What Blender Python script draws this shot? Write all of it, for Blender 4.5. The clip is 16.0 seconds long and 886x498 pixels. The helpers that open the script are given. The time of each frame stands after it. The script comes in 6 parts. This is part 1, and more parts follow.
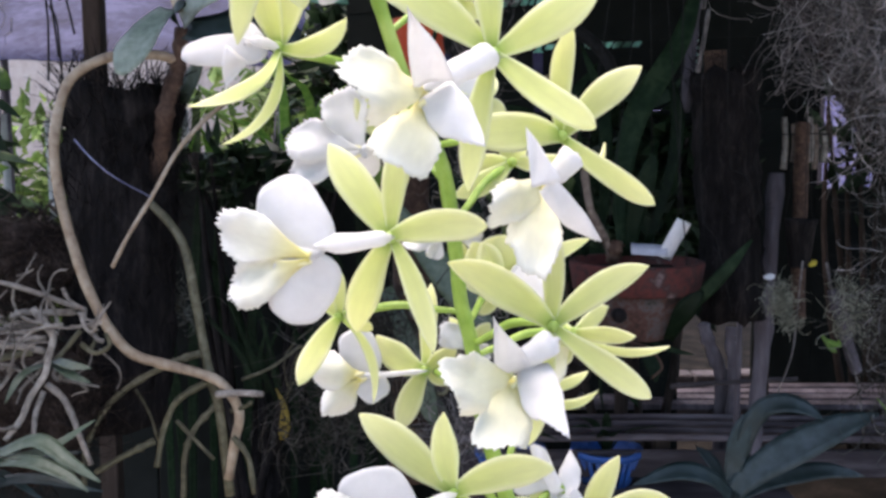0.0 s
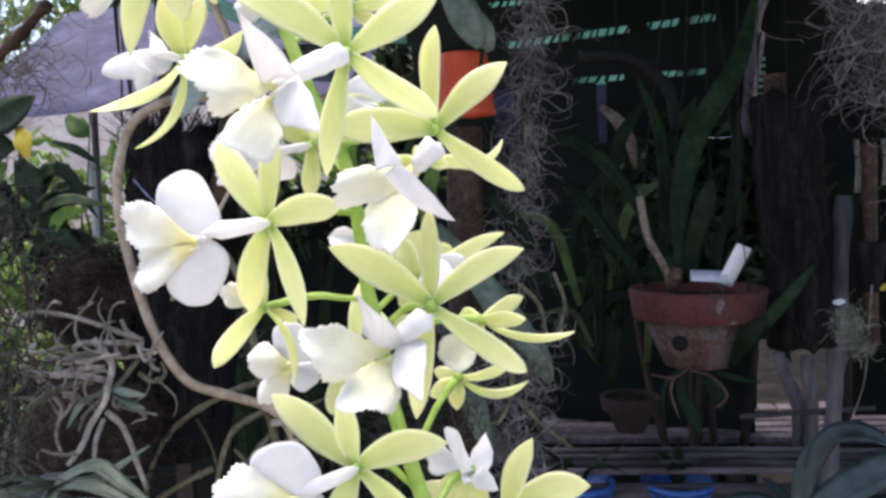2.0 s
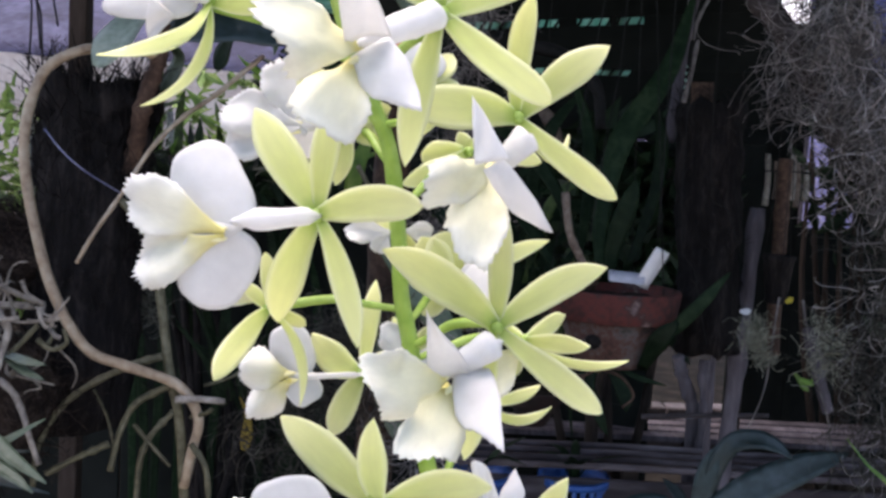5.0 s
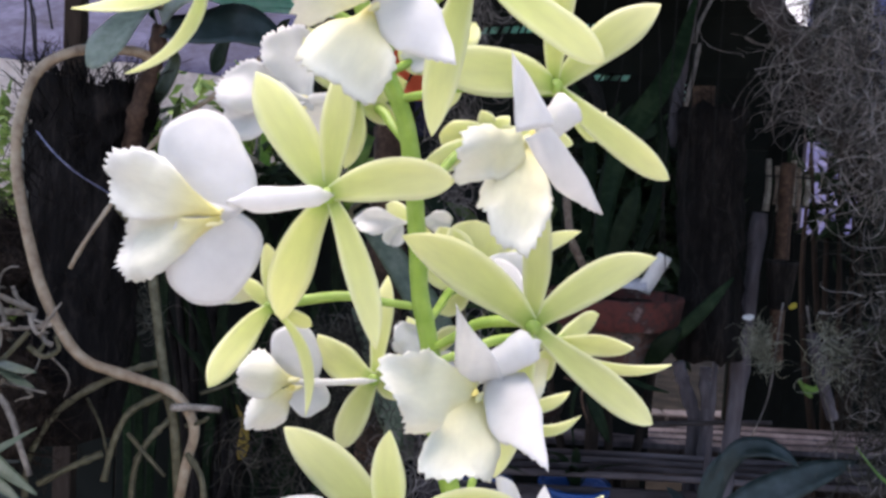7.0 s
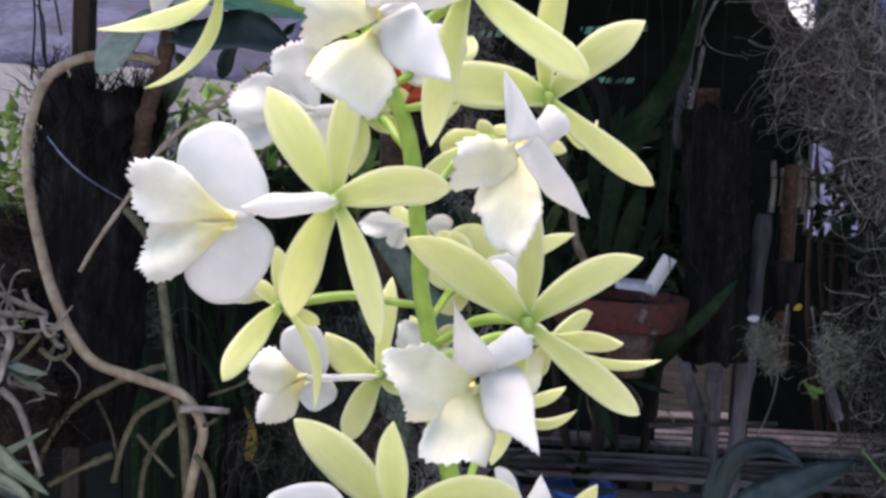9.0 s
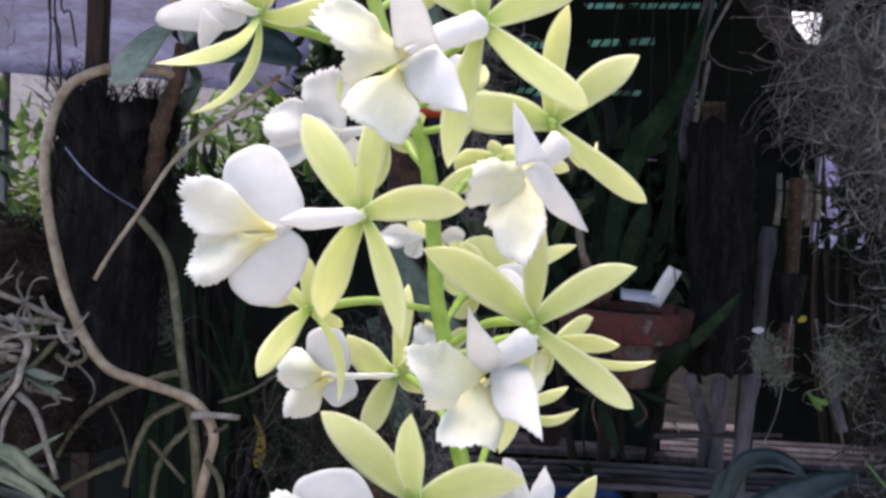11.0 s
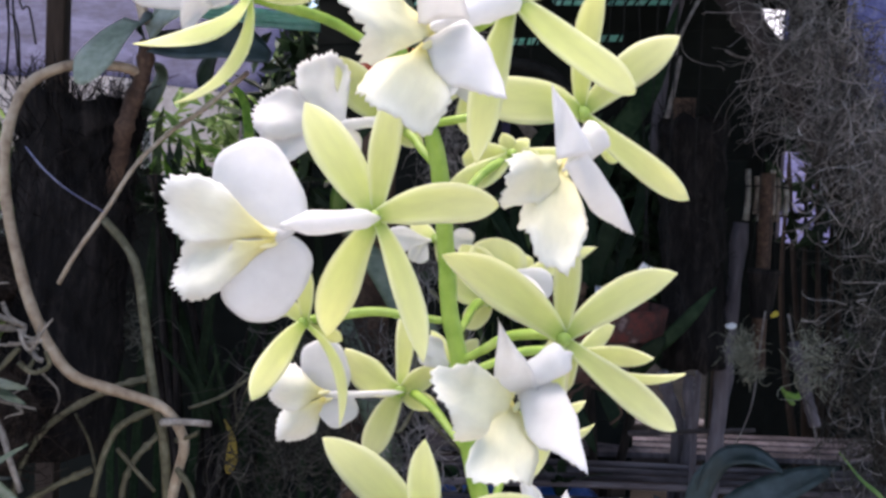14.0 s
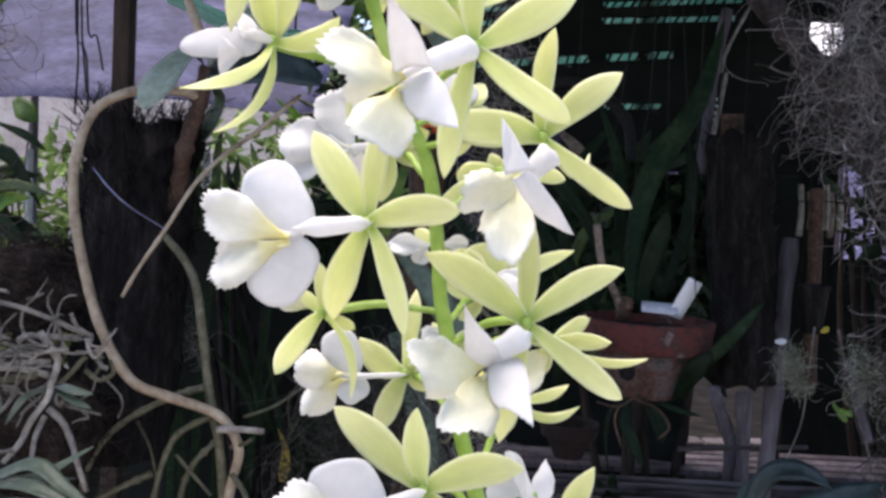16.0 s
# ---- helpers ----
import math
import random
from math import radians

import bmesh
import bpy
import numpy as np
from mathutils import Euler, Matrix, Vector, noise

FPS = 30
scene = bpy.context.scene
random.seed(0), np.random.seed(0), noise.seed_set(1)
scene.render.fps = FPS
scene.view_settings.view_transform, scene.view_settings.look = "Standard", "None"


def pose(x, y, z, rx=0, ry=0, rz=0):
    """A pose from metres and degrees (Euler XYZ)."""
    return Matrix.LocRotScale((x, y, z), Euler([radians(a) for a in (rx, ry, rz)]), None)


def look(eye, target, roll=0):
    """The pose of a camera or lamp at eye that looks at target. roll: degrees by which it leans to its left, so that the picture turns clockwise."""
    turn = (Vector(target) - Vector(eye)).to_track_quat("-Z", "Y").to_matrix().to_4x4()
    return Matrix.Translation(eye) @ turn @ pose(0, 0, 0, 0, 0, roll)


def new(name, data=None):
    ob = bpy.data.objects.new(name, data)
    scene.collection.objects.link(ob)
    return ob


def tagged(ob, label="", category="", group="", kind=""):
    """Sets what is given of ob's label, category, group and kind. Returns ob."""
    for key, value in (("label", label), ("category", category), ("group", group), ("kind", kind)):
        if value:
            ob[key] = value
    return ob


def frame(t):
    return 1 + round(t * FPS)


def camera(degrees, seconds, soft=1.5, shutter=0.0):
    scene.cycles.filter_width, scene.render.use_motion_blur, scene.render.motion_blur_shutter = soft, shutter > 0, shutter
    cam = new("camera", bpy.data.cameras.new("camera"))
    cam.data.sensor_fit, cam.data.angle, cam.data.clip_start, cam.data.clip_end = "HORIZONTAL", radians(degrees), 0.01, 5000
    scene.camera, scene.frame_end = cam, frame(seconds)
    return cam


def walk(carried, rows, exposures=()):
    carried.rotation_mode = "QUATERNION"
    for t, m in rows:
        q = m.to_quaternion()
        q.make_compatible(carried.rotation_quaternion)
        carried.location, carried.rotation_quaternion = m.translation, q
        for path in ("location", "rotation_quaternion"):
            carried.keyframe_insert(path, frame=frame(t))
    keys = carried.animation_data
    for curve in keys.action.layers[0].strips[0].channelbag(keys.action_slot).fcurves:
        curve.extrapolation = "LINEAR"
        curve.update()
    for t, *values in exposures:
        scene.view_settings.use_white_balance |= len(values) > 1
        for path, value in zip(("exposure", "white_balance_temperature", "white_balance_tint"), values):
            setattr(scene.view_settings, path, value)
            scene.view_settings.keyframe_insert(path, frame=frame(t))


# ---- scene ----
cam = camera(52.9, 16.0, soft=3.0)
METRES, EYE, TILT, LEAN, TURN = 0.40, 1.35, -6.0, 0.0, 0.0
ROWS = [
    (0.0, 0.0000, 0.0000, 0.0000, -0.00, 0.00, -0.00),
    (0.5, 0.0379, -0.0401, -0.0214, 0.16, 1.00, 0.52),
    (1.0, 0.1024, -0.0601, -0.0155, 3.81, 1.45, 1.14),
    (1.5, 0.1022, -0.0409, -0.0457, 5.35, 1.55, 0.72),
    (2.0, 0.1180, -0.0353, -0.0325, 5.21, 2.46, 1.08),
    (2.5, 0.1465, -0.0402, -0.0390, 6.38, 2.46, 0.90),
    (3.0, 0.1201, -0.0515, 0.0142, 6.50, 2.82, -0.05),
    (3.5, 0.0806, -0.0098, 0.0015, 3.70, 2.49, -0.78),
    (4.0, 0.0779, 0.0390, -0.0089, 0.97, 2.43, -1.78),
    (4.5, 0.0440, 0.0163, -0.0040, -0.27, 2.39, -3.02),
    (4.7, 0.0300, 0.0291, -0.0124, -1.08, 1.29, -3.11),
    (6.8, 0.0116, 0.1019, -0.0213, -1.53, 1.78, -3.34),
    (7.0, 0.0111, 0.1077, -0.0238, -1.45, 1.80, -3.12),
    (7.5, -0.0045, 0.0865, -0.0242, -0.58, 2.16, -3.04),
    (8.0, -0.0179, 0.0702, -0.0227, -1.23, 2.45, -3.09),
    (8.5, -0.0150, 0.0699, -0.0263, -1.33, 2.12, -3.33),
    (9.0, 0.0139, 0.0805, -0.0249, -1.03, 1.95, -2.94),
    (9.2, 0.0074, 0.0747, -0.0206, -1.16, 2.28, -2.95),
    (11.3, 0.0099, 0.0300, -0.0277, -0.59, 2.73, -3.30),
    (11.5, 0.0142, 0.0296, -0.0234, -1.22, 2.88, -3.48),
    (12.0, -0.0023, 0.0409, -0.0118, -1.41, 3.09, -3.48),
    (12.5, -0.0086, 0.0609, -0.0249, -2.58, 2.43, -2.80),
    (13.0, -0.0096, 0.0698, -0.0210, -2.79, 2.53, -2.55),
    (13.5, -0.0222, 0.0772, -0.0215, -2.97, 2.67, -2.77),
    (14.0, -0.0151, 0.0849, -0.0227, -2.68, 2.59, -2.60),
    (14.5, -0.0583, 0.0782, -0.0135, -3.68, 3.40, -3.58),
    (15.0, -0.0492, 0.0390, -0.0145, -3.36, 3.61, -3.33),
    (15.5, -0.0123, 0.0194, -0.0232, -1.71, 3.37, -3.14),
    (16.0, 0.0220, -0.0089, -0.0352, 0.91, 3.56, -2.69),
]
walk(cam, [(t, pose(0, 0, EYE, TILT, LEAN, TURN) @ pose(METRES * x, METRES * y, METRES * z, 90 + pitch, roll, yaw)) for t, x, y, z, yaw, pitch, roll in ROWS],
     exposures=[(0.0, 1.43, 6550, 14), (1.2, 1.52, 6550, 14), (3.4, 1.46, 6550, 14), (4.5, 1.3, 6550, 14), (9.0, 1.24, 6550, 14), (12.0, 1.28, 6550, 14), (16.0, 1.32, 6550, 14)])

# ---- light ----
SUN_HEIGHT, SUN_TURN = 78.0, 285.0  # degrees; the turn runs clockwise from +y
world = bpy.data.worlds.new("sky")
scene.world = world
world.use_nodes = True
sky = world.node_tree.nodes.new("ShaderNodeTexSky")
sky.sky_type, sky.sun_disc = "NISHITA", False
sky.sun_elevation, sky.sun_rotation = radians(SUN_HEIGHT), radians(SUN_TURN)
sky.dust_density = 3.0
back = world.node_tree.nodes["Background"]
back.inputs["Strength"].default_value = 0.15
world.node_tree.links.new(sky.outputs["Color"], back.inputs["Color"])
sun = new("sun", bpy.data.lights.new("sun", "SUN"))
sun.data.energy, sun.data.angle, sun.data.color = 2.75, radians(60), (1.0, 0.87, 0.82)
sun_from = Vector((math.sin(radians(SUN_TURN)) * math.cos(radians(SUN_HEIGHT)), math.cos(radians(SUN_TURN)) * math.cos(radians(SUN_HEIGHT)), math.sin(radians(SUN_HEIGHT))))
sun.matrix_world = look(sun_from * 20, (0, 0, 0))


# ---- materials ----
def material(name, stops, scale=30.0, rough=0.6, bump=0.15, fine=4.0, stretch=(1, 1, 1), through_light=0.0, metal=0.0, vary=0.25, gloss=0.5, per_piece="object", bump_depth=0.002):
    """A surface whose colour runs over the stops with noise at two scales, with wear, relief and a change from piece to piece."""
    m = bpy.data.materials.new(name)
    m.use_nodes = True
    nt = m.node_tree
    n, l = nt.nodes, nt.links
    bsdf = n["Principled BSDF"]
    coord = n.new("ShaderNodeTexCoord")
    mapping = n.new("ShaderNodeMapping")
    mapping.inputs["Scale"].default_value = stretch
    l.new(coord.outputs["Object"], mapping.inputs["Vector"])
    large, small = n.new("ShaderNodeTexNoise"), n.new("ShaderNodeTexNoise")
    large.inputs["Scale"].default_value, small.inputs["Scale"].default_value = scale, scale * fine
    large.inputs["Detail"].default_value, small.inputs["Detail"].default_value = 5, 4
    for t in (large, small):
        l.new(mapping.outputs["Vector"], t.inputs["Vector"])
    mix = n.new("ShaderNodeMath")
    mix.operation = "MULTIPLY_ADD"
    mix.inputs[1].default_value = 0.35
    l.new(small.outputs["Fac"], mix.inputs[0])
    half = n.new("ShaderNodeMath")
    half.operation = "MULTIPLY"
    half.inputs[1].default_value = 0.65
    l.new(large.outputs["Fac"], half.inputs[0])
    l.new(half.outputs[0], mix.inputs[2])
    ramp = n.new("ShaderNodeValToRGB")
    cr = ramp.color_ramp
    lo, hi = 0.34, 0.66
    cr.elements[0].position, cr.elements[1].position = lo, hi
    cr.elements[0].color, cr.elements[1].color = (*stops[0], 1), (*stops[-1], 1)
    for i, c in enumerate(stops[1:-1]):
        e = cr.elements.new(lo + (hi - lo) * (i + 1) / (len(stops) - 1))
        e.color = (*c, 1)
    l.new(mix.outputs[0], ramp.inputs["Fac"])
    hsv = n.new("ShaderNodeHueSaturation")
    value = n.new("ShaderNodeMapRange")
    value.inputs["To Min"].default_value, value.inputs["To Max"].default_value = 1 - vary, 1 + vary
    if per_piece == "object":
        info = n.new("ShaderNodeObjectInfo")
        l.new(info.outputs["Random"], value.inputs["Value"])
    else:
        info = n.new("ShaderNodeNewGeometry")
        l.new(info.outputs["Random Per Island"], value.inputs["Value"])
    l.new(value.outputs["Result"], hsv.inputs["Value"])
    l.new(ramp.outputs["Color"], hsv.inputs["Color"])
    l.new(hsv.outputs["Color"], bsdf.inputs["Base Color"])
    bsdf.inputs["Roughness"].default_value = rough
    bsdf.inputs["Metallic"].default_value = metal
    bsdf.inputs["Specular IOR Level"].default_value = gloss
    if bump:
        b = n.new("ShaderNodeBump")
        b.inputs["Strength"].default_value, b.inputs["Distance"].default_value = bump, bump_depth
        l.new(mix.outputs[0], b.inputs["Height"])
        l.new(b.outputs["Normal"], bsdf.inputs["Normal"])
    if through_light:
        tl, ms = n.new("ShaderNodeBsdfTranslucent"), n.new("ShaderNodeMixShader")
        ms.inputs[0].default_value = through_light
        l.new(hsv.outputs["Color"], tl.inputs["Color"])
        l.new(bsdf.outputs[0], ms.inputs[1])
        l.new(tl.outputs[0], ms.inputs[2])
        l.new(ms.outputs[0], n["Material Output"].inputs["Surface"])
    return m


def pigment_with_rim_light(m, stops, rim, rim_from):
    """Pigment that changes along a petal from its foot to its tip; its rim is paled in colour, standing in for light at
    the thin edge.
    """
    n, l = m.node_tree.nodes, m.node_tree.links
    petal = n.new("ShaderNodeUVMap")
    petal.uv_map = "petal"
    split = n.new("ShaderNodeSeparateXYZ")
    l.new(petal.outputs["UV"], split.inputs[0])
    ramp = n.new("ShaderNodeValToRGB")
    cr = ramp.color_ramp
    while len(cr.elements) < len(stops):
        cr.elements.new(0.5)
    for e, (p, c) in zip(cr.elements, stops):
        e.position, e.color = p, (*c, 1)
    l.new(split.outputs["X"], ramp.inputs["Fac"])
    off = n.new("ShaderNodeMath")
    off.operation = "SUBTRACT"
    off.inputs[1].default_value = 0.5
    l.new(split.outputs["Y"], off.inputs[0])
    side = n.new("ShaderNodeMath")
    side.operation = "ABSOLUTE"
    l.new(off.outputs[0], side.inputs[0])
    edge = n.new("ShaderNodeMapRange")
    edge.interpolation_type = "SMOOTHSTEP"
    edge.inputs["From Min"].default_value, edge.inputs["From Max"].default_value = rim_from * 0.5, 0.52
    edge.inputs["To Max"].default_value = 0.75
    l.new(side.outputs[0], edge.inputs["Value"])
    pale = n.new("ShaderNodeMix")
    pale.data_type = "RGBA"
    pale.inputs["B"].default_value = (*rim, 1)
    l.new(edge.outputs["Result"], pale.inputs["Factor"])
    l.new(ramp.outputs["Color"], pale.inputs["A"])
    mul = n.new("ShaderNodeMix")
    mul.data_type, mul.blend_type = "RGBA", "MULTIPLY"
    mul.inputs["Factor"].default_value = 1.0
    hsv = [x for x in n if x.bl_idname == "ShaderNodeHueSaturation"][0]
    l.new(pale.outputs["Result"], mul.inputs["A"])
    old = hsv.inputs["Color"].links[0].from_socket
    l.new(old, mul.inputs["B"])
    l.new(mul.outputs["Result"], hsv.inputs["Color"])
    return m


WHITEISH = [(0.9, 0.9, 0.9), (1, 1, 1)]
M_TEPAL = pigment_with_rim_light(material("tepal_skin", WHITEISH, 250, 0.42, 0.12, stretch=(0.25, 1, 1), through_light=0.55, vary=0.07, bump_depth=0.0006),
                  [(0.0, (0.4, 0.58, 0.09)), (0.14, (0.77, 0.82, 0.34)), (0.7, (0.9, 0.915, 0.5)), (1.0, (0.91, 0.92, 0.56))], (0.92, 0.93, 0.7), 0.5)
M_WHITE = material("lip_skin", [(0.75, 0.75, 0.75), (0.82, 0.82, 0.82)], 120, 0.5, 0.12, through_light=0.45, vary=0.03, bump_depth=0.0006)
M_CREAM = pigment_with_rim_light(material("mid_lobe_skin", WHITEISH, 260, 0.5, 0.25, stretch=(0.4, 1, 1), through_light=0.3, vary=0.05, bump_depth=0.0008),
                  [(0.0, (0.8, 0.74, 0.27)), (0.2, (0.83, 0.8, 0.48)), (0.45, (0.84, 0.825, 0.59)), (1.0, (0.845, 0.838, 0.7))], (0.845, 0.845, 0.76), 0.5)
M_PALELIP = pigment_with_rim_light(material("pale_lobe_skin", WHITEISH, 260, 0.5, 0.25, stretch=(0.4, 1, 1), through_light=0.35, vary=0.04, bump_depth=0.0008),
                    [(0.0, (0.78, 0.72, 0.26)), (0.2, (0.8, 0.775, 0.45)), (0.4, (0.805, 0.8, 0.66)), (1.0, (0.81, 0.81, 0.765))], (0.81, 0.812, 0.79), 0.5)
M_CALLUS = material("callus_skin", [(0.82, 0.78, 0.4), (0.85, 0.82, 0.5)], 300, 0.4, 0.1, through_light=0.15, vary=0.05)
M_STALK = material("green_stalk", [(0.2, 0.34, 0.04), (0.3, 0.45, 0.075), (0.42, 0.56, 0.14)], 60, 0.4, 0.1, vary=0.08, through_light=0.1)
# Near-black green; the shade on leaves round the pot is put in here.
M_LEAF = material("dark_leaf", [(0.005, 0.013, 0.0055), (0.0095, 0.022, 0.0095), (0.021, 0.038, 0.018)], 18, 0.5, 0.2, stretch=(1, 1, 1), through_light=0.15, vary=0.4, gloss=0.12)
M_BLUELEAF = material("blue_green_leaf", [(0.01, 0.022, 0.021), (0.021, 0.038, 0.038), (0.045, 0.065, 0.07)], 14, 0.4, 0.2, through_light=0.12, vary=0.25, gloss=0.4)
# Terracotta darkened in colour to set the rear pot in shade.
M_SHADECLAY = material("shade_dark_terracotta", [(0.006, 0.005, 0.004), (0.016, 0.007, 0.006), (0.028, 0.012, 0.01)], 16, 0.9, 0.4, fine=6, vary=0.08)
M_PALELEAF = material("pale_leaf", [(0.055, 0.085, 0.05), (0.105, 0.14, 0.09), (0.18, 0.21, 0.15)], 22, 0.38, 0.15, through_light=0.2, vary=0.2)
# Pale leaf lightened in colour for two blades lit at the roof's edge.
M_BRIGHTPALELEAF = material("brightened_pale_leaf", [(0.16, 0.2, 0.15), (0.27, 0.32, 0.25), (0.4, 0.44, 0.37)], 22, 0.34, 0.15, through_light=0.2, vary=0.15)
M_FRESH = material("fresh_leaf", [(0.08, 0.19, 0.02), (0.17, 0.33, 0.04), (0.29, 0.43, 0.08)], 14, 0.5, 0.1, through_light=0.35, vary=0.4)
M_SWORD = material("sword_leaf_skin", [(0.02, 0.045, 0.012), (0.05, 0.09, 0.02), (0.1, 0.15, 0.04)], 9, 0.5, 0.1, through_light=0.3, vary=0.5)
# Yellow leaf darkened in colour for the one hanging in shade.
M_SHADEYELLOW = material("shaded_yellow_leaf", [(0.2, 0.14, 0.02), (0.34, 0.26, 0.035)], 30, 0.5, 0.1, through_light=0.2)
M_YELLOW = material("yellow_leaf", [(0.55, 0.42, 0.03), (0.75, 0.62, 0.06)], 30, 0.5, 0.1, through_light=0.3)
M_CANE = material("tan_cane", [(0.23, 0.155, 0.1), (0.39, 0.295, 0.2), (0.5, 0.41, 0.3)], 25, 0.55, 0.3, vary=0.1)
# Tan cane again, its colour dimmed for pieces hanging in shade.
M_DIMCANE = material("dimmed_cane", [(0.07, 0.05, 0.04), (0.17, 0.13, 0.105), (0.26, 0.21, 0.17)], 28, 0.7, 0.4, vary=0.1, gloss=0.2)
M_PALEMOSS = material("pale_moss", [(0.16, 0.165, 0.12), (0.28, 0.28, 0.22), (0.42, 0.42, 0.34)], 25, 0.9, 0, vary=0.4, per_piece="island", gloss=0.2)
M_OLDCANE = material("brown_bark", [(0.03, 0.018, 0.014), (0.068, 0.04, 0.028), (0.12, 0.075, 0.052)], 35, 0.8, 0.6, vary=0.15, gloss=0.25)
M_BRANCH = material("dark_branch_bark", [(0.024, 0.019, 0.018), (0.055, 0.045, 0.043), (0.105, 0.088, 0.085)], 25, 0.9, 0.9, vary=0.1, gloss=0.1, bump_depth=0.006)
M_ROOT = material("olive_root", [(0.048, 0.043, 0.022), (0.098, 0.088, 0.047), (0.165, 0.15, 0.095)], 30, 0.65, 0.3, vary=0.2)
M_GREYROOT = material("grey_root", [(0.12, 0.1, 0.085), (0.245, 0.216, 0.184), (0.38, 0.345, 0.3)], 40, 0.75, 0.35, vary=0.25)
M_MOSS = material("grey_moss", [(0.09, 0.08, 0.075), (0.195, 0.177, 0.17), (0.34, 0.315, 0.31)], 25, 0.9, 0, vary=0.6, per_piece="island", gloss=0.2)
# Grey moss darkened in colour for tangles that hang in shade.
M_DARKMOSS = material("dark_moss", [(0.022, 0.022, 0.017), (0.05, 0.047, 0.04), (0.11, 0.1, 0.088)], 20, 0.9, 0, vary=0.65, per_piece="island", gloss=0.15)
M_GREENMOSS = material("green_moss", [(0.052, 0.052, 0.042), (0.112, 0.113, 0.094), (0.2, 0.2, 0.175)], 25, 0.9, 0, vary=0.5, per_piece="island", gloss=0.25)
M_FERN = material("black_fibre", [(0.006, 0.0055, 0.0055), (0.0125, 0.011, 0.011), (0.03, 0.025, 0.024)], 60, 0.9, 0.8, stretch=(1, 1, 0.15), vary=0.3, per_piece="island", bump_depth=0.006, gloss=0.1)
M_PEAT = material("brown_fibre", [(0.01, 0.0075, 0.0065), (0.026, 0.019, 0.016), (0.06, 0.046, 0.039)], 50, 0.95, 0.8, vary=0.4, per_piece="island", bump_depth=0.006, gloss=0.1)
M_CLAY = material("terracotta_rim", [(0.014, 0.008, 0.007), (0.056, 0.0135, 0.011), (0.1, 0.02, 0.015), (0.042, 0.019, 0.017), (0.19, 0.135, 0.13)], 11, 0.85, 0.4, fine=6, vary=0.08)
M_CLAYBODY = material("stained_terracotta", [(0.012, 0.013, 0.009), (0.05, 0.024, 0.018), (0.085, 0.038, 0.028), (0.1, 0.084, 0.08), (0.03, 0.027, 0.021)], 19, 0.9, 0.5, fine=6, vary=0.08)
M_SOIL = material("soil", [(0.006, 0.005, 0.004), (0.016, 0.013, 0.01), (0.035, 0.028, 0.022)], 6, 0.95, 0.8, fine=12, vary=0.1, bump_depth=0.01, gloss=0.1)
M_WOOD = material("grey_timber", [(0.024, 0.02, 0.022), (0.062, 0.051, 0.056), (0.165, 0.143, 0.155)], 9, 0.85, 0.5, fine=6, stretch=(0.2, 1, 1), vary=0.4, gloss=0.2)
M_POST = material("pale_post", [(0.045, 0.04, 0.046), (0.1, 0.087, 0.1), (0.19, 0.168, 0.19)], 12, 0.8, 0.5, fine=6, stretch=(1, 1, 0.2), vary=0.2, gloss=0.2)
M_DARKWOOD = material("dark_timber", [(0.02, 0.016, 0.014), (0.045, 0.034, 0.028), (0.08, 0.06, 0.05)], 10, 0.85, 0.5, fine=6, stretch=(1, 1, 0.2), vary=0.2, gloss=0.1)
M_RED = material("red_plastic", [(0.52, 0.07, 0.025), (0.62, 0.1, 0.04)], 20, 0.4, 0.05, through_light=0.2, vary=0.05)
M_BLUE = material("blue_plastic", [(0.015, 0.06, 0.24), (0.03, 0.11, 0.36)], 20, 0.4, 0.05, vary=0.1)
M_TAG = material("white_plastic", [(0.68, 0.68, 0.7), (0.8, 0.8, 0.82)], 40, 0.4, 0.05, vary=0.05)
M_GREYPLASTIC = material("grey_plastic", [(0.3, 0.31, 0.36), (0.42, 0.43, 0.5)], 40, 0.4, 0.05)
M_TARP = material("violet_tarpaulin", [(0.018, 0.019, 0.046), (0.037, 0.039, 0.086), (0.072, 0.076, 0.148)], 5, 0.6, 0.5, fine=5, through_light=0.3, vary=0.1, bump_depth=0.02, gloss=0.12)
M_NETLIGHT = material("thin_green_net", [(0.3, 0.66, 0.54), (0.62, 0.86, 0.78)], 16, 0.6, 0.0, through_light=0.7, vary=0.1)
# Near-black: the deep shade of the back is put into this colour.
M_ROOF = material("shade_black_sheeting", [(0.006, 0.008, 0.007), (0.014, 0.016, 0.015)], 3, 0.8, 0.3, vary=0.2, gloss=0.1)
M_WIRE = material("dark_wire", [(0.012, 0.012, 0.012), (0.025, 0.024, 0.024)], 60, 0.7, 0.1, gloss=0.1)
M_BRIGHTWIRE = material("pale_nylon_line", [(0.16, 0.17, 0.32), (0.4, 0.42, 0.62)], 30, 0.25, 0.0, vary=0.0)
M_CONCRETE = material("worn_concrete", [(0.36, 0.35, 0.33), (0.5, 0.49, 0.46), (0.6, 0.58, 0.55)], 2, 0.9, 0.3, fine=14, vary=0.05)
# Tarpaulin colour again, lightened to give violet light beyond the shelter.
M_TARPLIGHT = material("brightened_tarpaulin", [(0.075, 0.078, 0.2), (0.145, 0.15, 0.33), (0.29, 0.298, 0.5)], 9, 0.5, 0.5, fine=5, through_light=0.4, vary=0.1, bump_depth=0.02)
M_SKYGLOW = material("sky_glow_sheet", [(0.74, 0.74, 0.74), (0.84, 0.84, 0.84)], 2, 0.6, 0.1, fine=8, vary=0.03)
M_WALL = material("pale_plaster", [(0.42, 0.34, 0.31), (0.58, 0.49, 0.46), (0.68, 0.61, 0.58)], 2, 0.9, 0.3, fine=8, vary=0.05)
